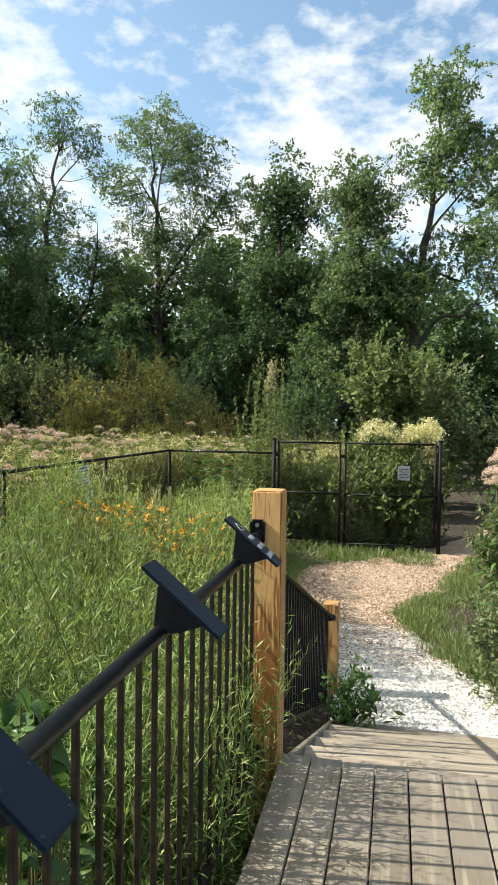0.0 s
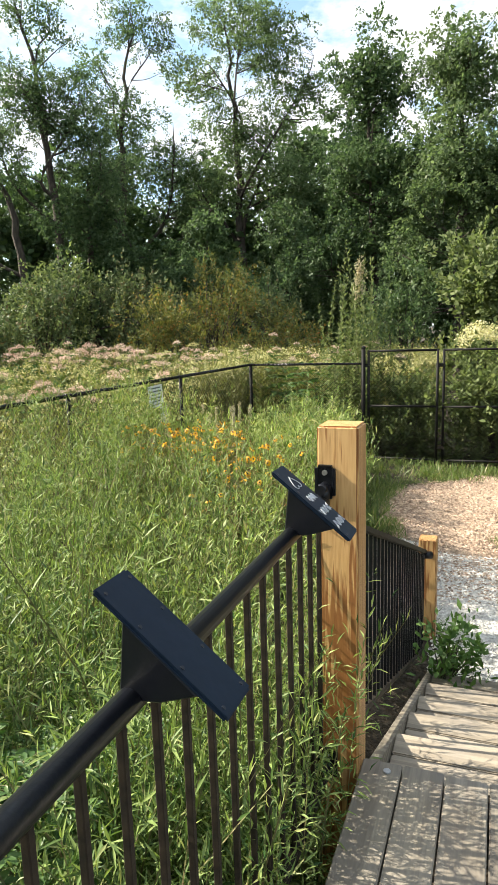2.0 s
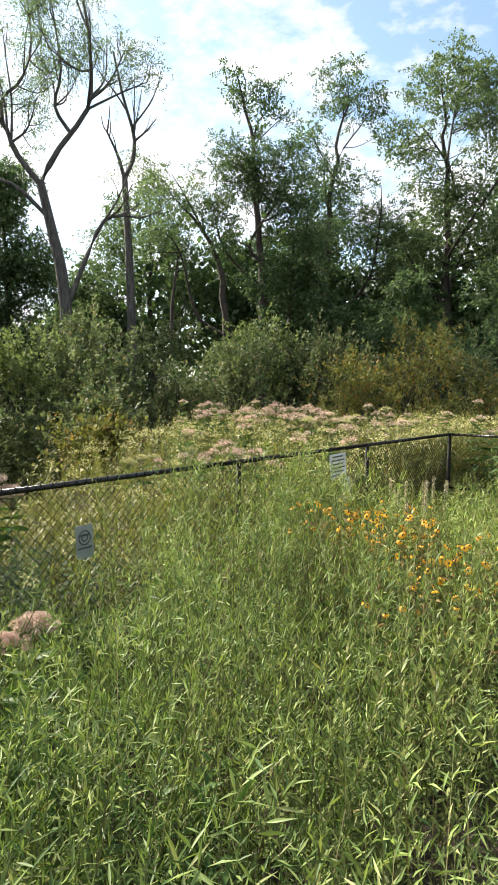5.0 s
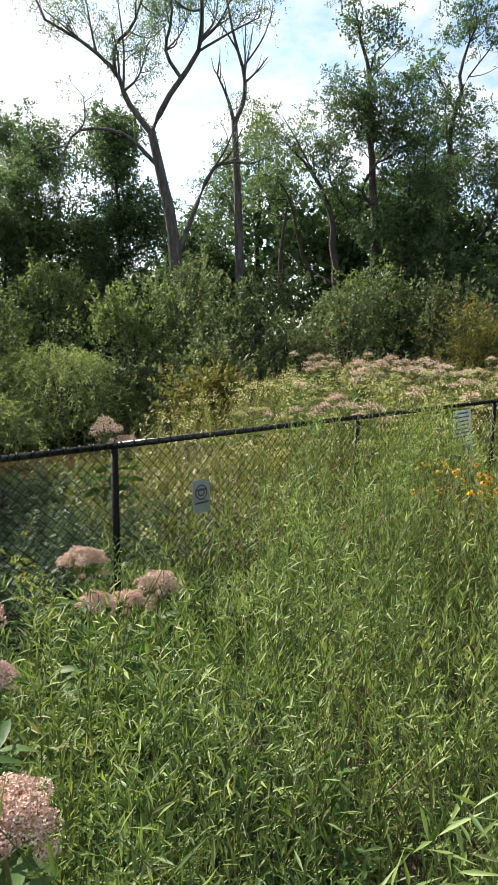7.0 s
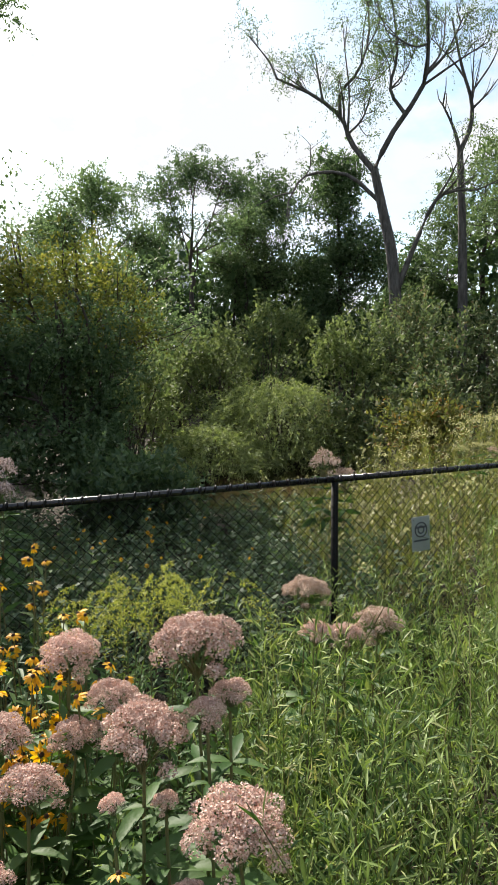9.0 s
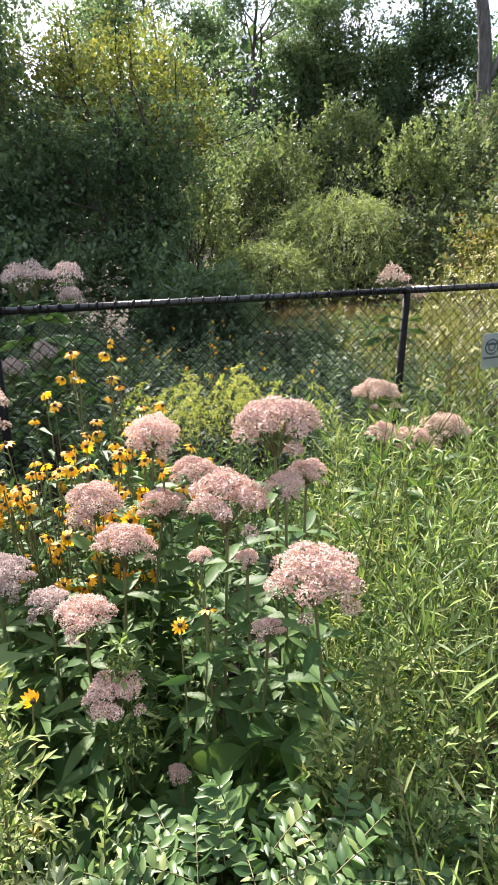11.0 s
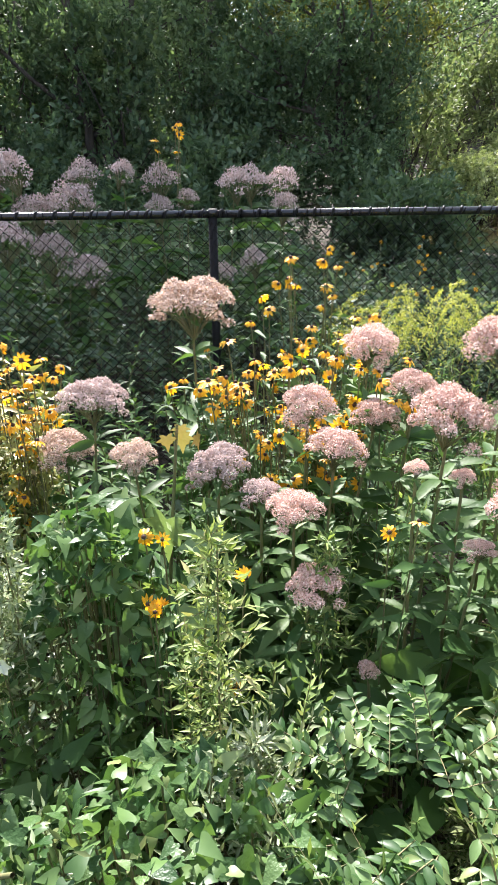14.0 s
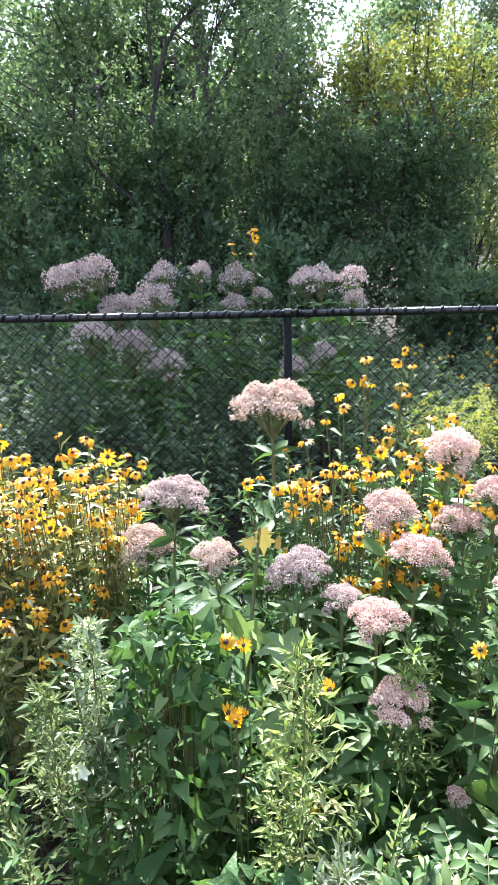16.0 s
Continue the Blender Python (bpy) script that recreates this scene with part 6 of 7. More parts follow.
shrub("low leafy shrub spilling over the steps", (0.20, 2.30), 0.26, 0.44, 132, M_broad, 34, 26, 0.065, 0.4, 0.08, 5, group="")
shrub("creeping green shrub on the gate mesh", (0.5, 9.85), 0.7, 1.75, 133, M_bush_lime, 90, 70, 0.10, 0.5, 0.2, 6, group="")
shrub("creeping green shrub on the gate mesh", (-1.0, 9.8), 0.6, 1.5, 134, M_bush_lime, 70, 70, 0.09, 0.5, 0.2, 5, group="")
vine = shrub("mass of cream-flowered vine over the fence top", (0.75, 10.2), 0.95, 2.3, 135, M_bush_lime, 90, 70, 0.09, 0.5, 0.2, 6, group="", name="flowering_vine", category="vine")
gv = np.random.default_rng(9)
vx = gv.uniform(-0.1, 1.4, 170)
vp = np.stack([vx, gv.uniform(9.5, 10.4, 170), 1.24 + 0.10 * np.sin(vx * 7) + 0.06 * np.sin(vx * 17) + 0.24 * gv.random(170)], -1)
vp[130:, 0], vp[130:, 2] = gv.uniform(1.05, 1.4, 40), gv.uniform(0.6, 1.5, 40)
vb = foliage(vp, 36, (0.07, 0.07, 0.04), 0.035, 0.8, gv)
piece("blossom", (vb[0] - np.array(vine.location), vb[1]), M_cream, vine, "dense cream blossom")

# the tall leafy spire with a fluffy brown top, behind the cross fence
sp = thing("tall_seeding_plant", "tall leafy plant with a fluffy pale seed top", "plant", "", (-2.0, 9.9, -0.8))
lv, st = herb_stems(np.array([[g6.normal(0, 0.3), g6.normal(0, 0.25)] for _ in range(64)]), np.zeros(64), np.linspace(1.3, 3.7, 64) + g6.normal(0, 0.12, 64), 110, 0.13, flat_leaf(0.34), g6, 0.1, (0.0, 0.9), 0.05)
piece("foliage", lv, M_bush_lime, sp)
piece("stem_growth", st, M_stem, sp)
fl = np.stack([g6.normal(0.1, 0.035, 34), g6.normal(0, 0.04, 34), g6.uniform(2.9, 3.55, 34)], -1)
tagged(piece("seed_top", foliage(fl, 22, (0.03, 0.03, 0.06), 0.04, 0.5, g6), M_spike, sp), "fluffy pale brown seed heads", kind="stuff")


# black-eyed susans: petals round a dark cone, each flower its own part
def daisy(seed, petals=11, sag=0.35):
    g = np.random.default_rng(seed)
    a = np.arange(petals) * 2 * np.pi / petals + g.normal(0, 0.08, petals)
    way = np.stack([np.cos(a), np.sin(a), -sag + g.normal(0, 0.12, petals)], -1)
    return scatter(lance_leaf(0.46, 0.25, 0.04), way * (0.13, 0.13, 0.0), way, 0.42 * g.uniform(0.85, 1.1, petals), tumble=0.12, g=g)


DISC = bmesh.new()
bmesh.ops.create_uvsphere(DISC, u_segments=10, v_segments=6, radius=0.115, matrix=Matrix.Diagonal((1, 1, 0.95, 1)))
DISC_MESH = bpy.data.meshes.new("disc")
DISC.to_mesh(DISC_MESH)
DISC.free()
DISC_MESH.materials.append(M_disc)
DAISY = {m.name: [to_mesh("flower", *daisy(500 + s, 10 + s % 4, 0.10 + 0.15 * s), m) for s in range(4)] for m in (M_petal, M_petal_orange)}


def susan_clump(centre, size, n, seed, label, zb=-0.8, mat=None, leaf_n=22, dia=0.062, face=(0.22, 0.05, 0.95), leaf_mat=None):
    g = np.random.default_rng(seed)
    mat = mat or M_petal
    ob = thing("black_eyed_susan", label, "flowering plant", "black-eyed susans", (centre[0] - 0.04, centre[1], zb))
    c = np.array([0, 0, centre[2] - zb])
    p = c + g.uniform(-1, 1, (n, 3)) * size
    for i in range(n):
        b = np.array([p[i, 0] * 0.5 + g.normal(0, 0.04), p[i, 1] * 0.5 + g.normal(0, 0.04), 0])
        piece("stem", tube(curve_points([b, b * 0.4 + p[i] * 0.6 + g.normal(0, 0.02, 3), p[i]], 5), 0.0022, 4), M_stem, ob)
        o = new("flower", DAISY[mat.name][int(g.integers(4))])
        o.parent = ob
        d = Vector(face) + Vector(g.normal(0, 0.45, 3))
        s = dia * g.uniform(0.75, 1.12)
        o.matrix_basis = Matrix.LocRotScale(p[i], d.to_track_quat("Z", "Y"), (s * 0.98,) * 3)
        q = new("disc", DISC_MESH)
        q.parent = o
        q.location = (0, 0, 0.05)
    m = n * leaf_n
    j = g.integers(0, n, m)
    u = g.random(m) ** 0.7
    pos = p[j] * np.stack([0.5 + 0.5 * u, 0.5 + 0.5 * u, u * 0.97], -1) + g.normal(0, 0.015, (m, 3))
    way = np.stack([g.normal(0, 1, m), g.normal(0, 1, m), g.uniform(-0.1, 0.9, m)], -1)
    piece("foliage", scatter(leaf_shape(0.28, 0.05, 0.25), pos, way, 0.075 * g.uniform(0.6, 1.3, m), tumble=0.4, g=g), leaf_mat or M_broad, ob)
    return ob


B = M_meadow
susan_clump((-2.3, -2.25, 0.50), (0.26, 0.20, 0.19), 84, 601, "dense clump of golden black-eyed susans in full sun", leaf_mat=B)
susan_clump((-2.25, -2.55, 0.42), (0.25, 0.18, 0.2), 60, 602, "dense clump of golden black-eyed susans in full sun", leaf_mat=B)
susan_clump((-1.95, -2.35, 0.22), (0.18, 0.22, 0.15), 40, 603, "low clump of golden black-eyed susans", leaf_mat=B)
susan_clump((-2.1, -1.22, 0.54), (0.20, 0.26, 0.22), 74, 604, "dense clump of orange-yellow black-eyed susans")
susan_clump((-1.95, -1.12, 0.42), (0.16, 0.18, 0.16), 34, 605, "clump of orange-yellow black-eyed susans between pink heads")
susan_clump((-2.5, -1.05, 0.62), (0.25, 0.26, 0.16), 26, 606, "loose black-eyed susans before the fence")
susan_clump((-2.9, -1.02, 0.78), (0.12, 0.20, 0.14), 13, 607, "tall loose black-eyed susans before the fence", leaf_n=14)
susan_clump((-1.85, -0.92, 0.70), (0.08, 0.10, 0.08), 8, 608, "few black-eyed susans beside a pink head")
susan_clump((-2.3, -1.5, 0.50), (0.16, 0.14, 0.12), 9, 613, "few drooping black-eyed susans")
for n, (x, y, z, c) in enumerate(((-1.31, -1.61, 0.38, 3), (-1.3, -1.05, 0.59, 1), (-1.3, -0.98, 0.62, 1), (-1.3, -1.39, 0.47, 1), (-1.3, -1.43, 0.09, 2), (-1.3, -0.67, 0.1, 1), (-1.45, -1.62, 0.5, 2))):
    susan_clump((x, y, z), (0.02, 0.028, 0.03) if c > 1 else (0.002, 0.002, 0.002), c, 620 + n, "single black-eyed susan stem in the shade of broad leaves", face=(0.9, 0.0, 0.5), dia=0.052)
for n, (x, y, z, q) in enumerate(((-2.6, 3.58, 0.58, 26), (-2.1, 3.39, 0.60, 24), (-1.7, 3.19, 0.57, 16), (-1.35, 3.02, 0.54, 12), (-1.4, 2.36, 0.48, 7), (-1.2, 2.85, 0.46, 7))):
    susan_clump((x, y, z - 0.05), (0.30, 0.40, 0.15), int(q * 1.9), 640 + n, "clump of orange daisy flowers among green stems", mat=M_petal_orange, face=(0.30, -0.45, 0.8), dia=0.056, leaf_mat=M_dried)
susan_clump((-5.2, -1.78, 1.22), (0.05, 0.12, 0.13), 6, 651, "tall yellow daisy plant behind the fence", dia=0.07, leaf_n=12)
susan_clump((-2.35, -2.75, 0.5), (0.25, 0.2, 0.22), 70, 652, "dense clump of golden black-eyed susans in full sun", leaf_mat=B)
susan_clump((-5.6, 0.2, 0.2), (0.8, 0.8, 0.15), 26, 650, "scattered small yellow daisies beyond the fence", face=(0.6, -0.2, 0.7), dia=0.04, leaf_mat=M_shade_herb)


# goldenrod plumes
def goldenrod(at, seed, label, n=6):
    g = np.random.default_rng(seed)
    x, y, z = at
    ob = thing("goldenrod", label, "flowering plant", "goldenrod by the fence", (x, y, -0.8))
    xy = g.normal(0, 0.08, (n, 2)) * 1.3
    lv, st = herb_stems(xy, np.zeros(n), np.full(n, z + 0.8) - g.uniform(0.0, 0.12, n), 40, 0.07, leaf_shape(0.14), g, 0.2, (0.2, 0.9), 0.05)
    piece("foliage", lv, M_willow, ob)
    tagged(piece("stem_growth", st, M_stem, ob), kind="stuff")
    pts = []
    for i in range(n):
        a0 = g.random() * 6.28
        for b in range(7):
            a, h = a0 + g.normal(0, 0.9), z + 0.84 - 0.035 * b + g.normal(0, 0.02)
            t = np.linspace(0.15, 1, 16)
            r = (0.15 + 0.012 * b) * t
            p = np.stack([xy[i, 0] + np.cos(a) * r, xy[i, 1] + np.sin(a) * r, h + 0.13 * t - 0.24 * t * t], -1)
            pts.append(p)
    p = np.concatenate(pts)
    piece("plume", foliage(p, 4, (0.004, 0.004, 0.005), 0.012, 0.4, g), M_plume, ob, "arching yellow-green plumes")


for n, (x, y, z) in enumerate(((-2.9, -0.72, 0.66), (-2.9, -0.50, 0.70), (-2.95, -0.28, 0.66))):
    goldenrod((x, y, z), 700 + n, "loose feathery goldenrod with arching yellow-green plumes")


# tall pale seed spikes near the corner
g7 = np.random.default_rng(107)
for n in range(11):
    x, y = -3.1 + g7.normal(0, 0.2), 5.7 + 0.19 * n + g7.normal(0, 0.06)
    zt = 0.50 - 0.012 * n + g7.normal(0, 0.05)
    s = thing("seed_spike_plant", "thin upright plant with a pale seed spike", "plant", "pale seed spikes", (x, y, -0.8))
    piece("stem", tube([(0, 0, 0), (0.01, 0, 0.7), (0.01, 0.01, zt + 0.8)], 0.005, 5), M_stem, s)
    p = np.stack([np.full(40, 0.01), np.full(40, 0.01), np.linspace(zt + 0.42, zt + 0.8, 40)], -1)
    piece("spike", foliage(p, 8, (0.010, 0.010, 0.008), 0.022, 0.6, g7), M_spike, s)
for n in range(8):
    x, y = -3.0 + g7.normal(0, 0.1), 2.55 + 0.08 * n
    s = thing("seed_spike_plant", "thin upright plant with a pale seed spike", "plant", "pale seed spikes", (x, y, -0.8))
    piece("stem", tube([(0, 0, 0), (0.01, 0, 0.6), (0.01, 0.01, 1.05)], 0.004, 5), M_stem, s)
    p = np.stack([np.full(30, 0.01), np.full(30, 0.01), np.linspace(0.92, 1.14, 30)], -1)
    piece("spike", foliage(p, 8, (0.009, 0.009, 0.008), 0.02, 0.6, g7), M_spike, s)


# maple sapling
def maple_leaf():
    ang = np.radians([-90, -50, -28, -8, 12, 30, 48, 68, 90])
    rad = np.array([0.12, 0.34, 0.52, 0.36, 0.82, 0.46, 0.55, 0.50, 1.0])
    right = np.stack([rad * np.cos(ang), rad * np.sin(ang) + 0.25], -1)
    left = right[::-1][1:-1] * (-1, 1)
    rim = np.concatenate([right, left])
    v = np.concatenate([[[0, 0.25, 0]], np.column_stack([rim, -0.16 * np.hypot(rim[:, 0], rim[:, 1]) ** 2])])
    n = len(rim)
    f = [[0, 1 + i, 1 + (i + 1) % n, 1 + (i + 2) % n] for i in range(0, n, 2)]
    return v, np.array(f)


sap = thing("maple_sapling", "young maple with large lobed leaves and reddish tip", "sapling", "", (-1.72, -1.62, -0.8))
piece("stem", tube(curve_points([(0, 0, 0), (0.02, 0.0, 0.8), (0.0, 0.06, 1.5)], 8), np.linspace(0.009, 0.004, 8), 6), M_stem, sap)
mm, mr = to_mesh("leaf", *maple_leaf(), M_maple), to_mesh("leaf", *maple_leaf(), M_maple_red)
for n, (x, y, z, s, tip) in enumerate(((0.03, -0.08, 1.30, 0.12, 0), (0.05, 0.02, 1.24, 0.13, 0), (0.06, 0.12, 1.20, 0.12, 0), (0.10, -0.03, 1.04, 0.16, 0), (0.08, -0.12, 1.12, 0.11, 0), (0.12, 0.08, 0.98, 0.15, 0), (0.06, -0.1, 0.86, 0.16, 0), (0.1, 0.05, 0.80, 0.15, 0),
                                       (0.0, 0.07, 1.50, 0.036, 1), (0.02, 0.03, 1.48, 0.04, 1), (0.0, 0.11, 1.47, 0.045, 1), (-0.03, 0.07, 1.46, 0.05, 1))):
    o = new("leaf", mr if tip else mm)
    o.parent = sap
    d = Vector((0.5, (y - 0.02) * 6, -0.75 if not tip else -1.6)) + Vector(g7.normal(0, 0.3, 3))
    s *= 1.05
    o.matrix_basis = Matrix.LocRotScale((x, y, z), d.to_track_quat("Y", "Z"), (s, s, s))


# leafy stems with small silvery or green leaves
def leafy_stem(at, top, seed, mat, label, name="leafy_herb", n=3, nl=110, leaf=0.045, width=0.3):
    g = np.random.default_rng(seed)
    x, y = at
    ob = thing(name, label, "herb", "", (x, y, -0.8))
    lv, st = herb_stems(g.normal(0, 0.05, (n, 2)), np.zeros(n), np.full(n, top + 0.8) - np.linspace(0, 0.15, n), nl, leaf, leaf_shape(width, 0.06, 0.15), g, 0.3, (0.15, 0.9), 0.04)
    pts = lv[0].reshape(-1, 5, 3)[:, 0]
    q = pts[g.choice(len(pts), 260)]
    w = g.normal(0, 0.045, (260, 3))
    extra = scatter(leaf_shape(width), q + w, w + (0, 0, 0.03), leaf * 0.7, g=g)
    piece("foliage", joined([lv, extra]), mat, ob)
    piece("stem_growth", st, M_stem, ob)


for n, (x, y, z, mat) in enumerate(((-1.2, -1.47, 0.74, M_willow), (-1.17, -1.40, 0.50, M_willow), (-1.15, -1.34, 0.36, M_silver), (-1.38, -1.93, 0.64, M_silver), (-1.36, -1.98, 0.5, M_silver), (-1.3, -2.1, 0.36, M_bush_lime), (-0.95, -0.72, 0.50, M_bush_lime), (-1.0, -0.62, 0.62, M_willow), (-0.9, -0.55, 0.45, M_willow), (-1.6, -1.02, 0.62, M_willow), (-1.1, -0.95, 0.15, M_willow), (-1.25, -0.6, 0.5, M_willow), (-0.78, -1.42, 0.5, M_silver), (-0.66, -1.62, 0.46, M_bush_lime), (-0.85, -1.78, 0.42, M_silver), (-0.7, -2.0, 0.36, M_bush_lime), (-0.6, -1.28, 0.42, M_silver))):
    leafy_stem((x, y), z, 720 + n, mat, "upright leafy stem with many small pointed leaves" if mat is not M_silver else "leafy stem with small silvery leaves in sun")
for n, (x, y, z, mat) in enumerate(((-1.78, -0.40, 0.78, M_willow_pale), (-1.92, -0.24, 0.84, M_willow), (-1.56, -0.44, 0.72, M_willow_pale), (-1.36, -0.50, 0.66, M_willow), (-1.16, -0.60, 0.54, M_willow_pale), (-1.04, -0.74, 0.42, M_willow_pale), (-1.50, -0.28, 0.76, M_willow), (-1.28, -0.34, 0.68, M_willow_pale), (-2.1, -0.15, 0.80, M_willow_pale))):
    leafy_stem((x, y), z, 750 + n, mat, "tall narrow-leaved stem at the edge of the flowers", nl=58, leaf=0.085, width=0.13)


def feathery_spire(at, top, depth, width, seed, mat, label):
    """A pyramid of fine side branches with tiny leaves on one upright stem."""
    g = np.random.default_rng(seed)
    x, y = at
    ob = thing("feathery_herb", label, "herb", "feathery spires in the bed", (x, y, -0.8))
    h = top + 0.8
    piece("stem", tube(curve_points([(0, 0, 0), (0.01, 0.0, h * 0.6), (0, 0.01, h)], 7), np.linspace(0.005, 0.0015, 7), 5), M_stem, ob)
    pos, way, twig = [], [], []
    for i in range(56):
        u = (i + g.random()) / 56
        a = i * 2.4 + g.normal(0, 0.3)
        ln = 0.02 + 0.75 * width * u**0.8 * g.uniform(0.7, 1.15)
        d = np.array([math.cos(a), math.sin(a), 0.75 - 0.3 * u])
        t = np.linspace(0.12, 1, 11)[:, None]
        p = np.array([0, 0, h - depth * u]) + d * ln * t - np.array([0, 0, 0.35]) * ln * t * t
        twig.append(tube(p[::4], 0.0011, 3))
        pos.append(p)
        way.append(d * 0.8 + g.normal(0, 0.75, (11, 3)))
    piece("foliage", scatter(leaf_shape(0.26, 0.05, 0.1), np.concatenate(pos), np.concatenate(way), 0.030 * g.uniform(0.7, 1.4, 56 * 11), tumble=0.5, g=g), mat, ob)
    tagged(piece("twig_growth", joined(twig), M_stem, ob), kind="stuff")


for n, (x, y, z, dp, w, mat) in enumerate(((-1.14, -1.46, 0.76, 0.62, 0.15, M_willow_pale), (-0.98, -1.38, 0.36, 0.3, 0.12, M_silver), (-1.36, -1.96, 0.64, 0.42, 0.07, M_silver), (-1.30, -2.06, 0.50, 0.4, 0.10, M_bush_lime),
                                           (-1.06, -0.80, 0.46, 0.45, 0.12, M_willow_pale), (-0.92, -0.92, 0.36, 0.4, 0.12, M_bush_lime), (-1.12, -0.64, 0.56, 0.5, 0.12, M_willow_pale), (-1.42, -1.18, 0.52, 0.4, 0.09, M_willow))):
    feathery_spire((x, y), z, dp, w, 760 + n, mat, "feathery upright herb with tiny pale leaves in sun" if mat is not M_silver else "feathery silvery herb with tiny leaves")

# leafy shoots that lean out through the bars of the railing
for n, (x, y, z) in enumerate(((-0.10, -0.28, 0.52), (-0.09, -0.42, 0.40), (-0.11, -0.58, 0.58), (-0.08, -0.74, 0.35), (-0.10, -0.16, 0.62), (-0.09, -0.90, 0.48), (-0.10, 0.14, 0.36), (-0.11, -0.34, 0.24), (-0.10, -0.66, 0.20), (-0.24, -0.10, 0.95), (-0.30, -0.30, 0.80), (-0.26, -0.48, 0.72), (-0.30, -0.62, 0.62), (-0.22, 0.06, 0.86), (-0.20, -0.22, 0.70), (-0.36, -0.02, 0.9), (-0.24, -2.05, 0.92), (-0.34, -2.2, 0.80), (-0.22, -2.4, 0.74), (-0.3, -2.6, 0.88), (-0.24, -2.85, 0.7), (-0.36, -3.05, 0.85), (-0.4, -2.45, 0.95))):
    leafy_stem((x, y), z, 780 + n, M_willow, "narrow-leaved shoot leaning out between the railing bars", n=3, nl=54, leaf=0.075, width=0.14)


# broad-leaved foreground: bindweed mounds, each leaf apart, and pinnate shrubs
def leaf_mound(name, centre, size, n, seed, leaf, label, mat, kind="heart", zb=-0.8):
    g = np.random.default_rng(seed)
    ob = thing(name, label, "plant", "", (centre[0], centre[1], zb))
    me = to_mesh("leaf", *(heart_leaf() if kind == "heart" else lance_leaf(0.42, 0.25)), mat, True)
    a, r = g.random(n) * 6.28, np.sqrt(g.random(n))
    x, y = np.cos(a) * r * size[0], np.sin(a) * r * size[1]
    z = centre[2] - zb - (size[2] * r**2) - np.abs(g.normal(0, 0.09, n)) + 0.03 * np.sin(9 * x + 7 * y)
    stems = []
    m = max(0, n - 280)
    if m:
        way = np.stack([x[:m] / size[0] * 0.5 + g.normal(0.25, 0.6, m), y[:m] / size[1] * 0.5 + g.normal(0, 0.7, m), g.normal(-0.2, 0.6, m)], -1)
        tagged(piece("leaf_growth", scatter(heart_leaf(), np.stack([x[:m], y[:m], z[:m]], -1), way, leaf * g.uniform(0.5, 1.2, m), tumble=0.6, g=g), mat, ob), kind="stuff")
    for i in range(m, n):
        o = new("leaf", me)
        o.parent = ob
        d = Vector((x[i] / size[0] * 0.6 + g.normal(0.25, 0.5), y[i] / size[1] * 0.6 + g.normal(0, 0.7), g.normal(-0.2, 0.55)))
        s = leaf * g.uniform(0.6, 1.25)
        o.matrix_basis = Matrix.LocRotScale((x[i], y[i], z[i]), d.to_track_quat("Y", "Z") @ Euler((0, g.normal(0, 0.6), 0)).to_quaternion(), (s, s, s))
        if i % 5 == 0:
            stems.append(tube(curve_points([(x[i] * 0.4, y[i] * 0.4, 0), (x[i] * 0.8, y[i] * 0.8, z[i] * 0.6), (x[i], y[i], z[i])], 5), 0.0025, 4))
    tagged(piece("stem_growth", joined(stems), M_stem, ob), kind="stuff")


leaf_mound("bindweed", (-0.72, -1.52, 0.52), (0.30, 0.34, 0.20), 620, 801, 0.043, "mound of heart-shaped bindweed leaves in sun", M_bindweed)
leaf_mound("bindweed", (-0.72, -1.98, 0.38), (0.30, 0.34, 0.20), 520, 802, 0.044, "mound of heart-shaped bindweed leaves", M_bindweed)
leaf_mound("bindweed", (-1.50, -1.82, 0.61), (0.24, 0.27, 0.55), 620, 803, 0.06, "bindweed climbing over tall stems", M_bindweed)
leaf_mound("bindweed", (-1.10, -1.80, 0.10), (0.30, 0.36, 0.2), 220, 804, 0.085, "shaded mound of broad drooping leaves", M_broad)
leaf_mound("bindweed", (-0.22, -1.74, 0.99), (0.12, 0.22, 0.45), 280, 805, 0.062, "bindweed leaves pressed against the railing", M_bindweed)
leaf_mound("broad_leaved_herb", (-1.18, -0.86, 0.40), (0.26, 0.28, 0.55), 90, 806, 0.17, "large pointed leaves below the pink flower heads", M_broad, "lance")
leaf_mound("broad_leaved_herb", (-1.30, -1.30, 0.12), (0.3, 0.3, 0.25), 90, 807, 0.14, "large dark pointed leaves in shade", M_broad, "lance")
leaf_mound("broad_leaved_herb", (-1.9, -1.5, 0.20), (0.5, 0.7, 0.3), 200, 808, 0.12, "dark undergrowth of pointed leaves", M_broad, "lance")
leaf_mound("broad_leaved_herb", (-2.7, -1.6, -0.05), (0.8, 1.4, 0.2), 280, 809, 0.11, "dark undergrowth before the fence", M_shade_herb, "lance")


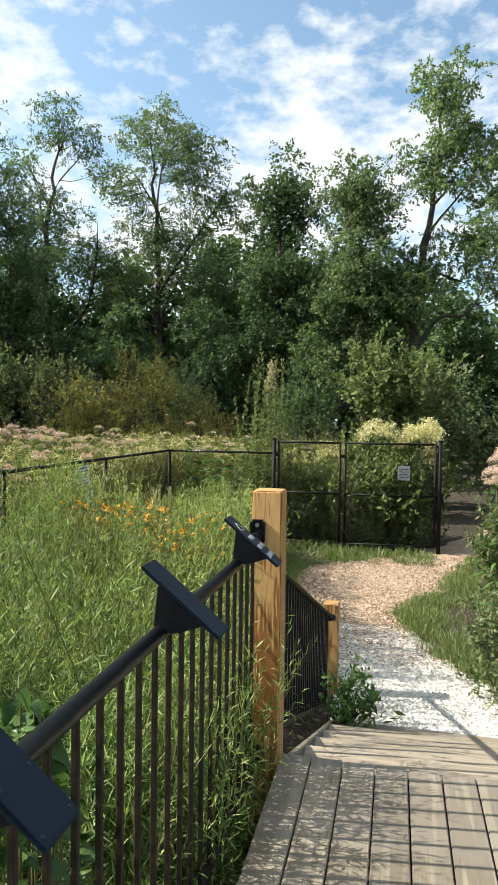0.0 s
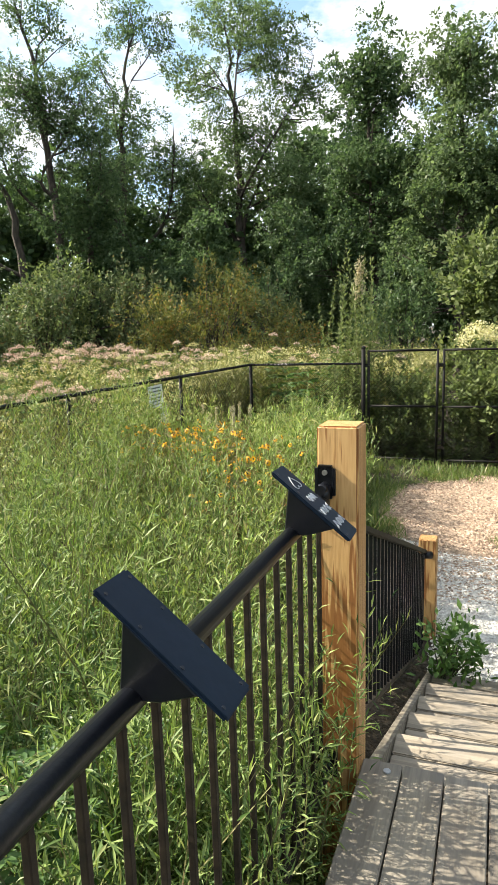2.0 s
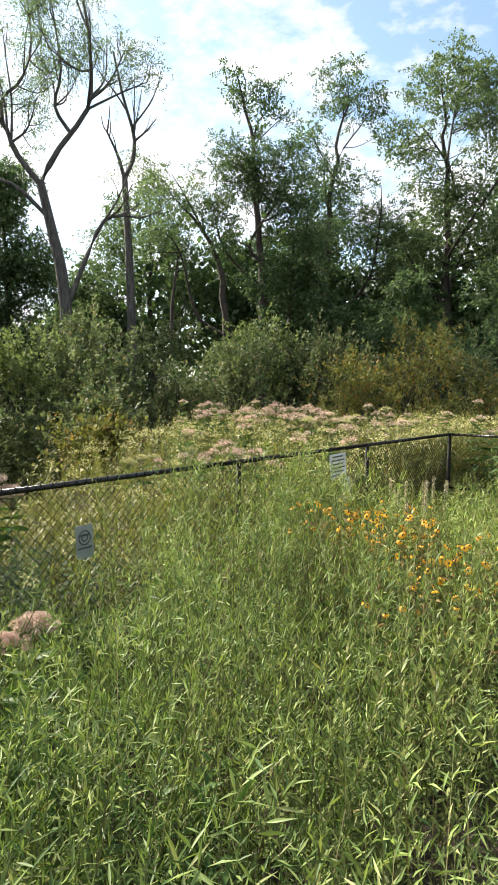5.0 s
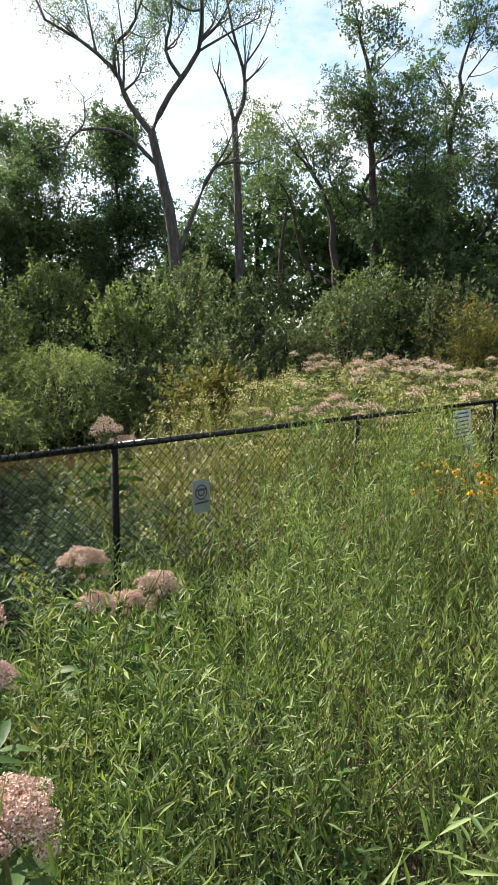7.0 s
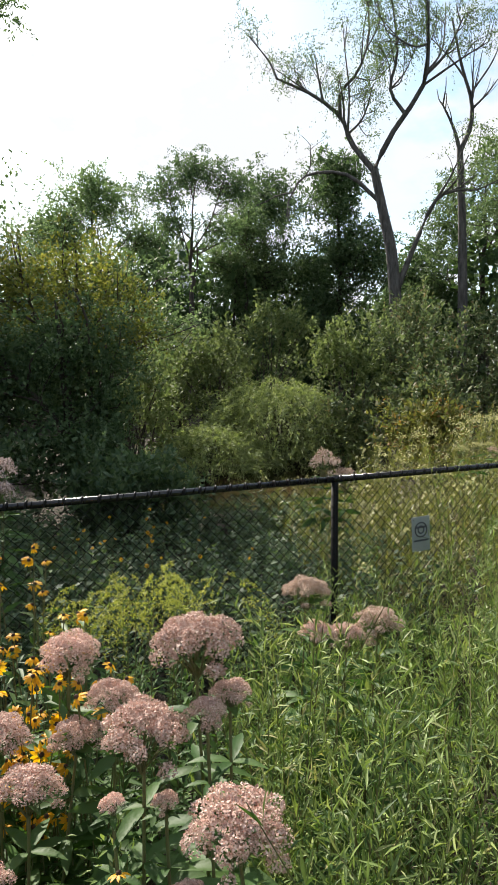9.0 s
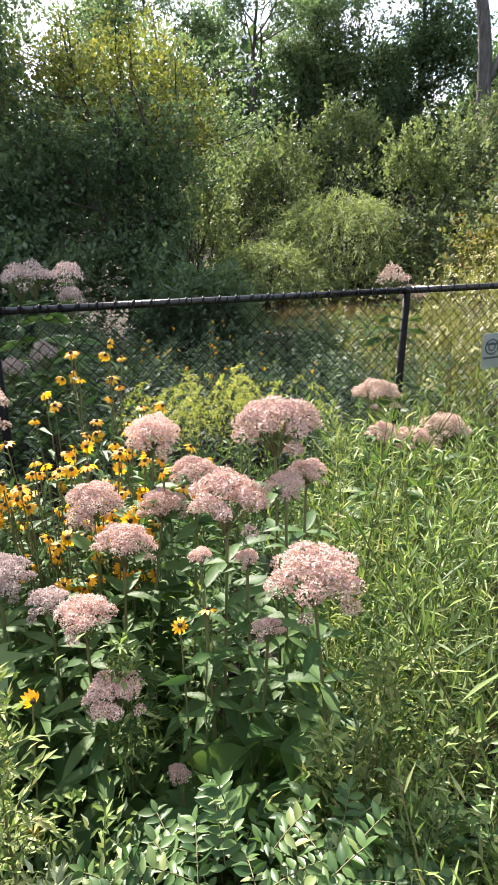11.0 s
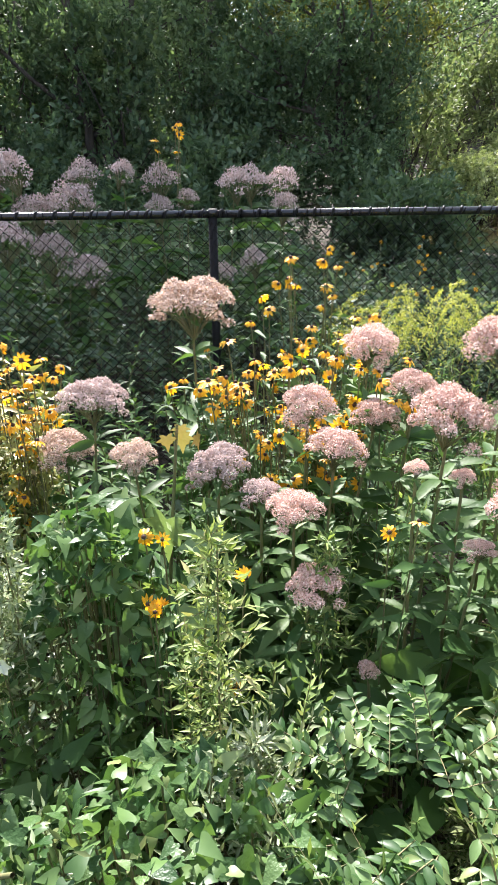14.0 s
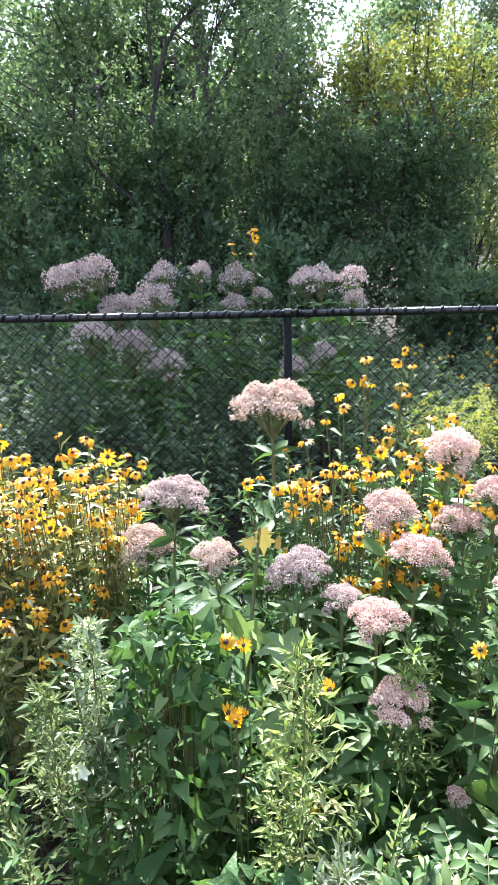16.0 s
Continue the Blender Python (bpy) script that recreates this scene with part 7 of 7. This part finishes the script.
def pinnate_shrub(centre, size, n, seed, label):
    g = np.random.default_rng(seed)
    x, y, z = centre
    ob = thing("pinnate_shrub", label, "shrub", "", (x, y, -0.8))
    shape = lance_leaf(0.46, 0.22, 0.09)
    pos, way, st = [], [], []
    for i in range(n):
        a, r = g.random() * 6.28, math.sqrt(g.random())
        o = np.array([math.cos(a) * r * size[0], math.sin(a) * r * size[1], z + 0.8 - size[2] * r * r - abs(g.normal(0, 0.07))])
        d = np.array([math.cos(a) * 0.7 + g.normal(0.3, 0.4), math.sin(a) * 0.7 + g.normal(0, 0.4), g.normal(0.25, 0.3)])
        d /= np.linalg.norm(d)
        s = np.cross(d, (0, 0, 1))
        s /= np.linalg.norm(s)
        t = np.linspace(0.02, 0.145, 7)
        c = o + np.outer(t, d) + np.outer(-1.6 * t * t, (0, 0, 1))
        st.append(tube(c, 0.0015, 3))
        for side in (-1, 1):
            pos.append(c)
            way.append(side * s + 0.45 * d + g.normal(0, 0.15, (7, 3)))
        pos.append(c[-1:])
        way.append(d[None])
    piece("foliage", scatter(shape, np.concatenate(pos), np.concatenate(way), 0.034 * g.uniform(0.75, 1.2, n * 15), tumble=0.4, g=g), M_bindweed, ob)
    piece("stem_growth", joined(st), M_stem, ob)


pinnate_shrub((-0.74, -1.06, 0.50), (0.26, 0.28, 0.2), 110, 821, "pinnate-leaved shrub with small oval leaflets in sun")
pinnate_shrub((-0.72, -0.62, 0.34), (0.3, 0.3, 0.2), 90, 822, "pinnate-leaved shrub with small oval leaflets in sun")

# one white trumpet flower and a thin trailing vine
wf = thing("white_flower", "single white bindweed blossom among leaves", "flower", "", (-1.27, -1.985, 0.29))
piece("petals", scatter(lance_leaf(0.75, 0.1), np.zeros((6, 3)), np.array([[0.5, math.cos(t), math.sin(t)] for t in np.arange(6) * 1.047]), 0.032, up=(1, 0, 0), tumble=0.05), M_white_petal, wf)
piece("stem", tube([(0, 0, 0), (-0.02, 0.0, -0.3), (-0.04, 0, -1.09)], 0.002, 4), M_stem, wf)
tv = thing("trailing_vine", "thin bare vine arching over the leaves", "vine", "", (-0.72, -1.95, 0.3))
piece("stem", tube(curve_points([(0, -0.2, -0.3), (0.0, -0.1, 0.1), (0.02, 0.05, 0.30), (0.06, 0.16, 0.22), (0.1, 0.22, 0.28)], 14), 0.004, 5), M_stem, tv)

# loose stones last
stones("white_gravel", 9000, 2.35, 5.0, 0.020, M_stone_w, "loose white limestone gravel at the foot of the steps", 1.3)
stones("brown_gravel", 9000, 3.8, 9.0, 0.022, M_stone_b, "loose brown stone chips on the path", 0.8)
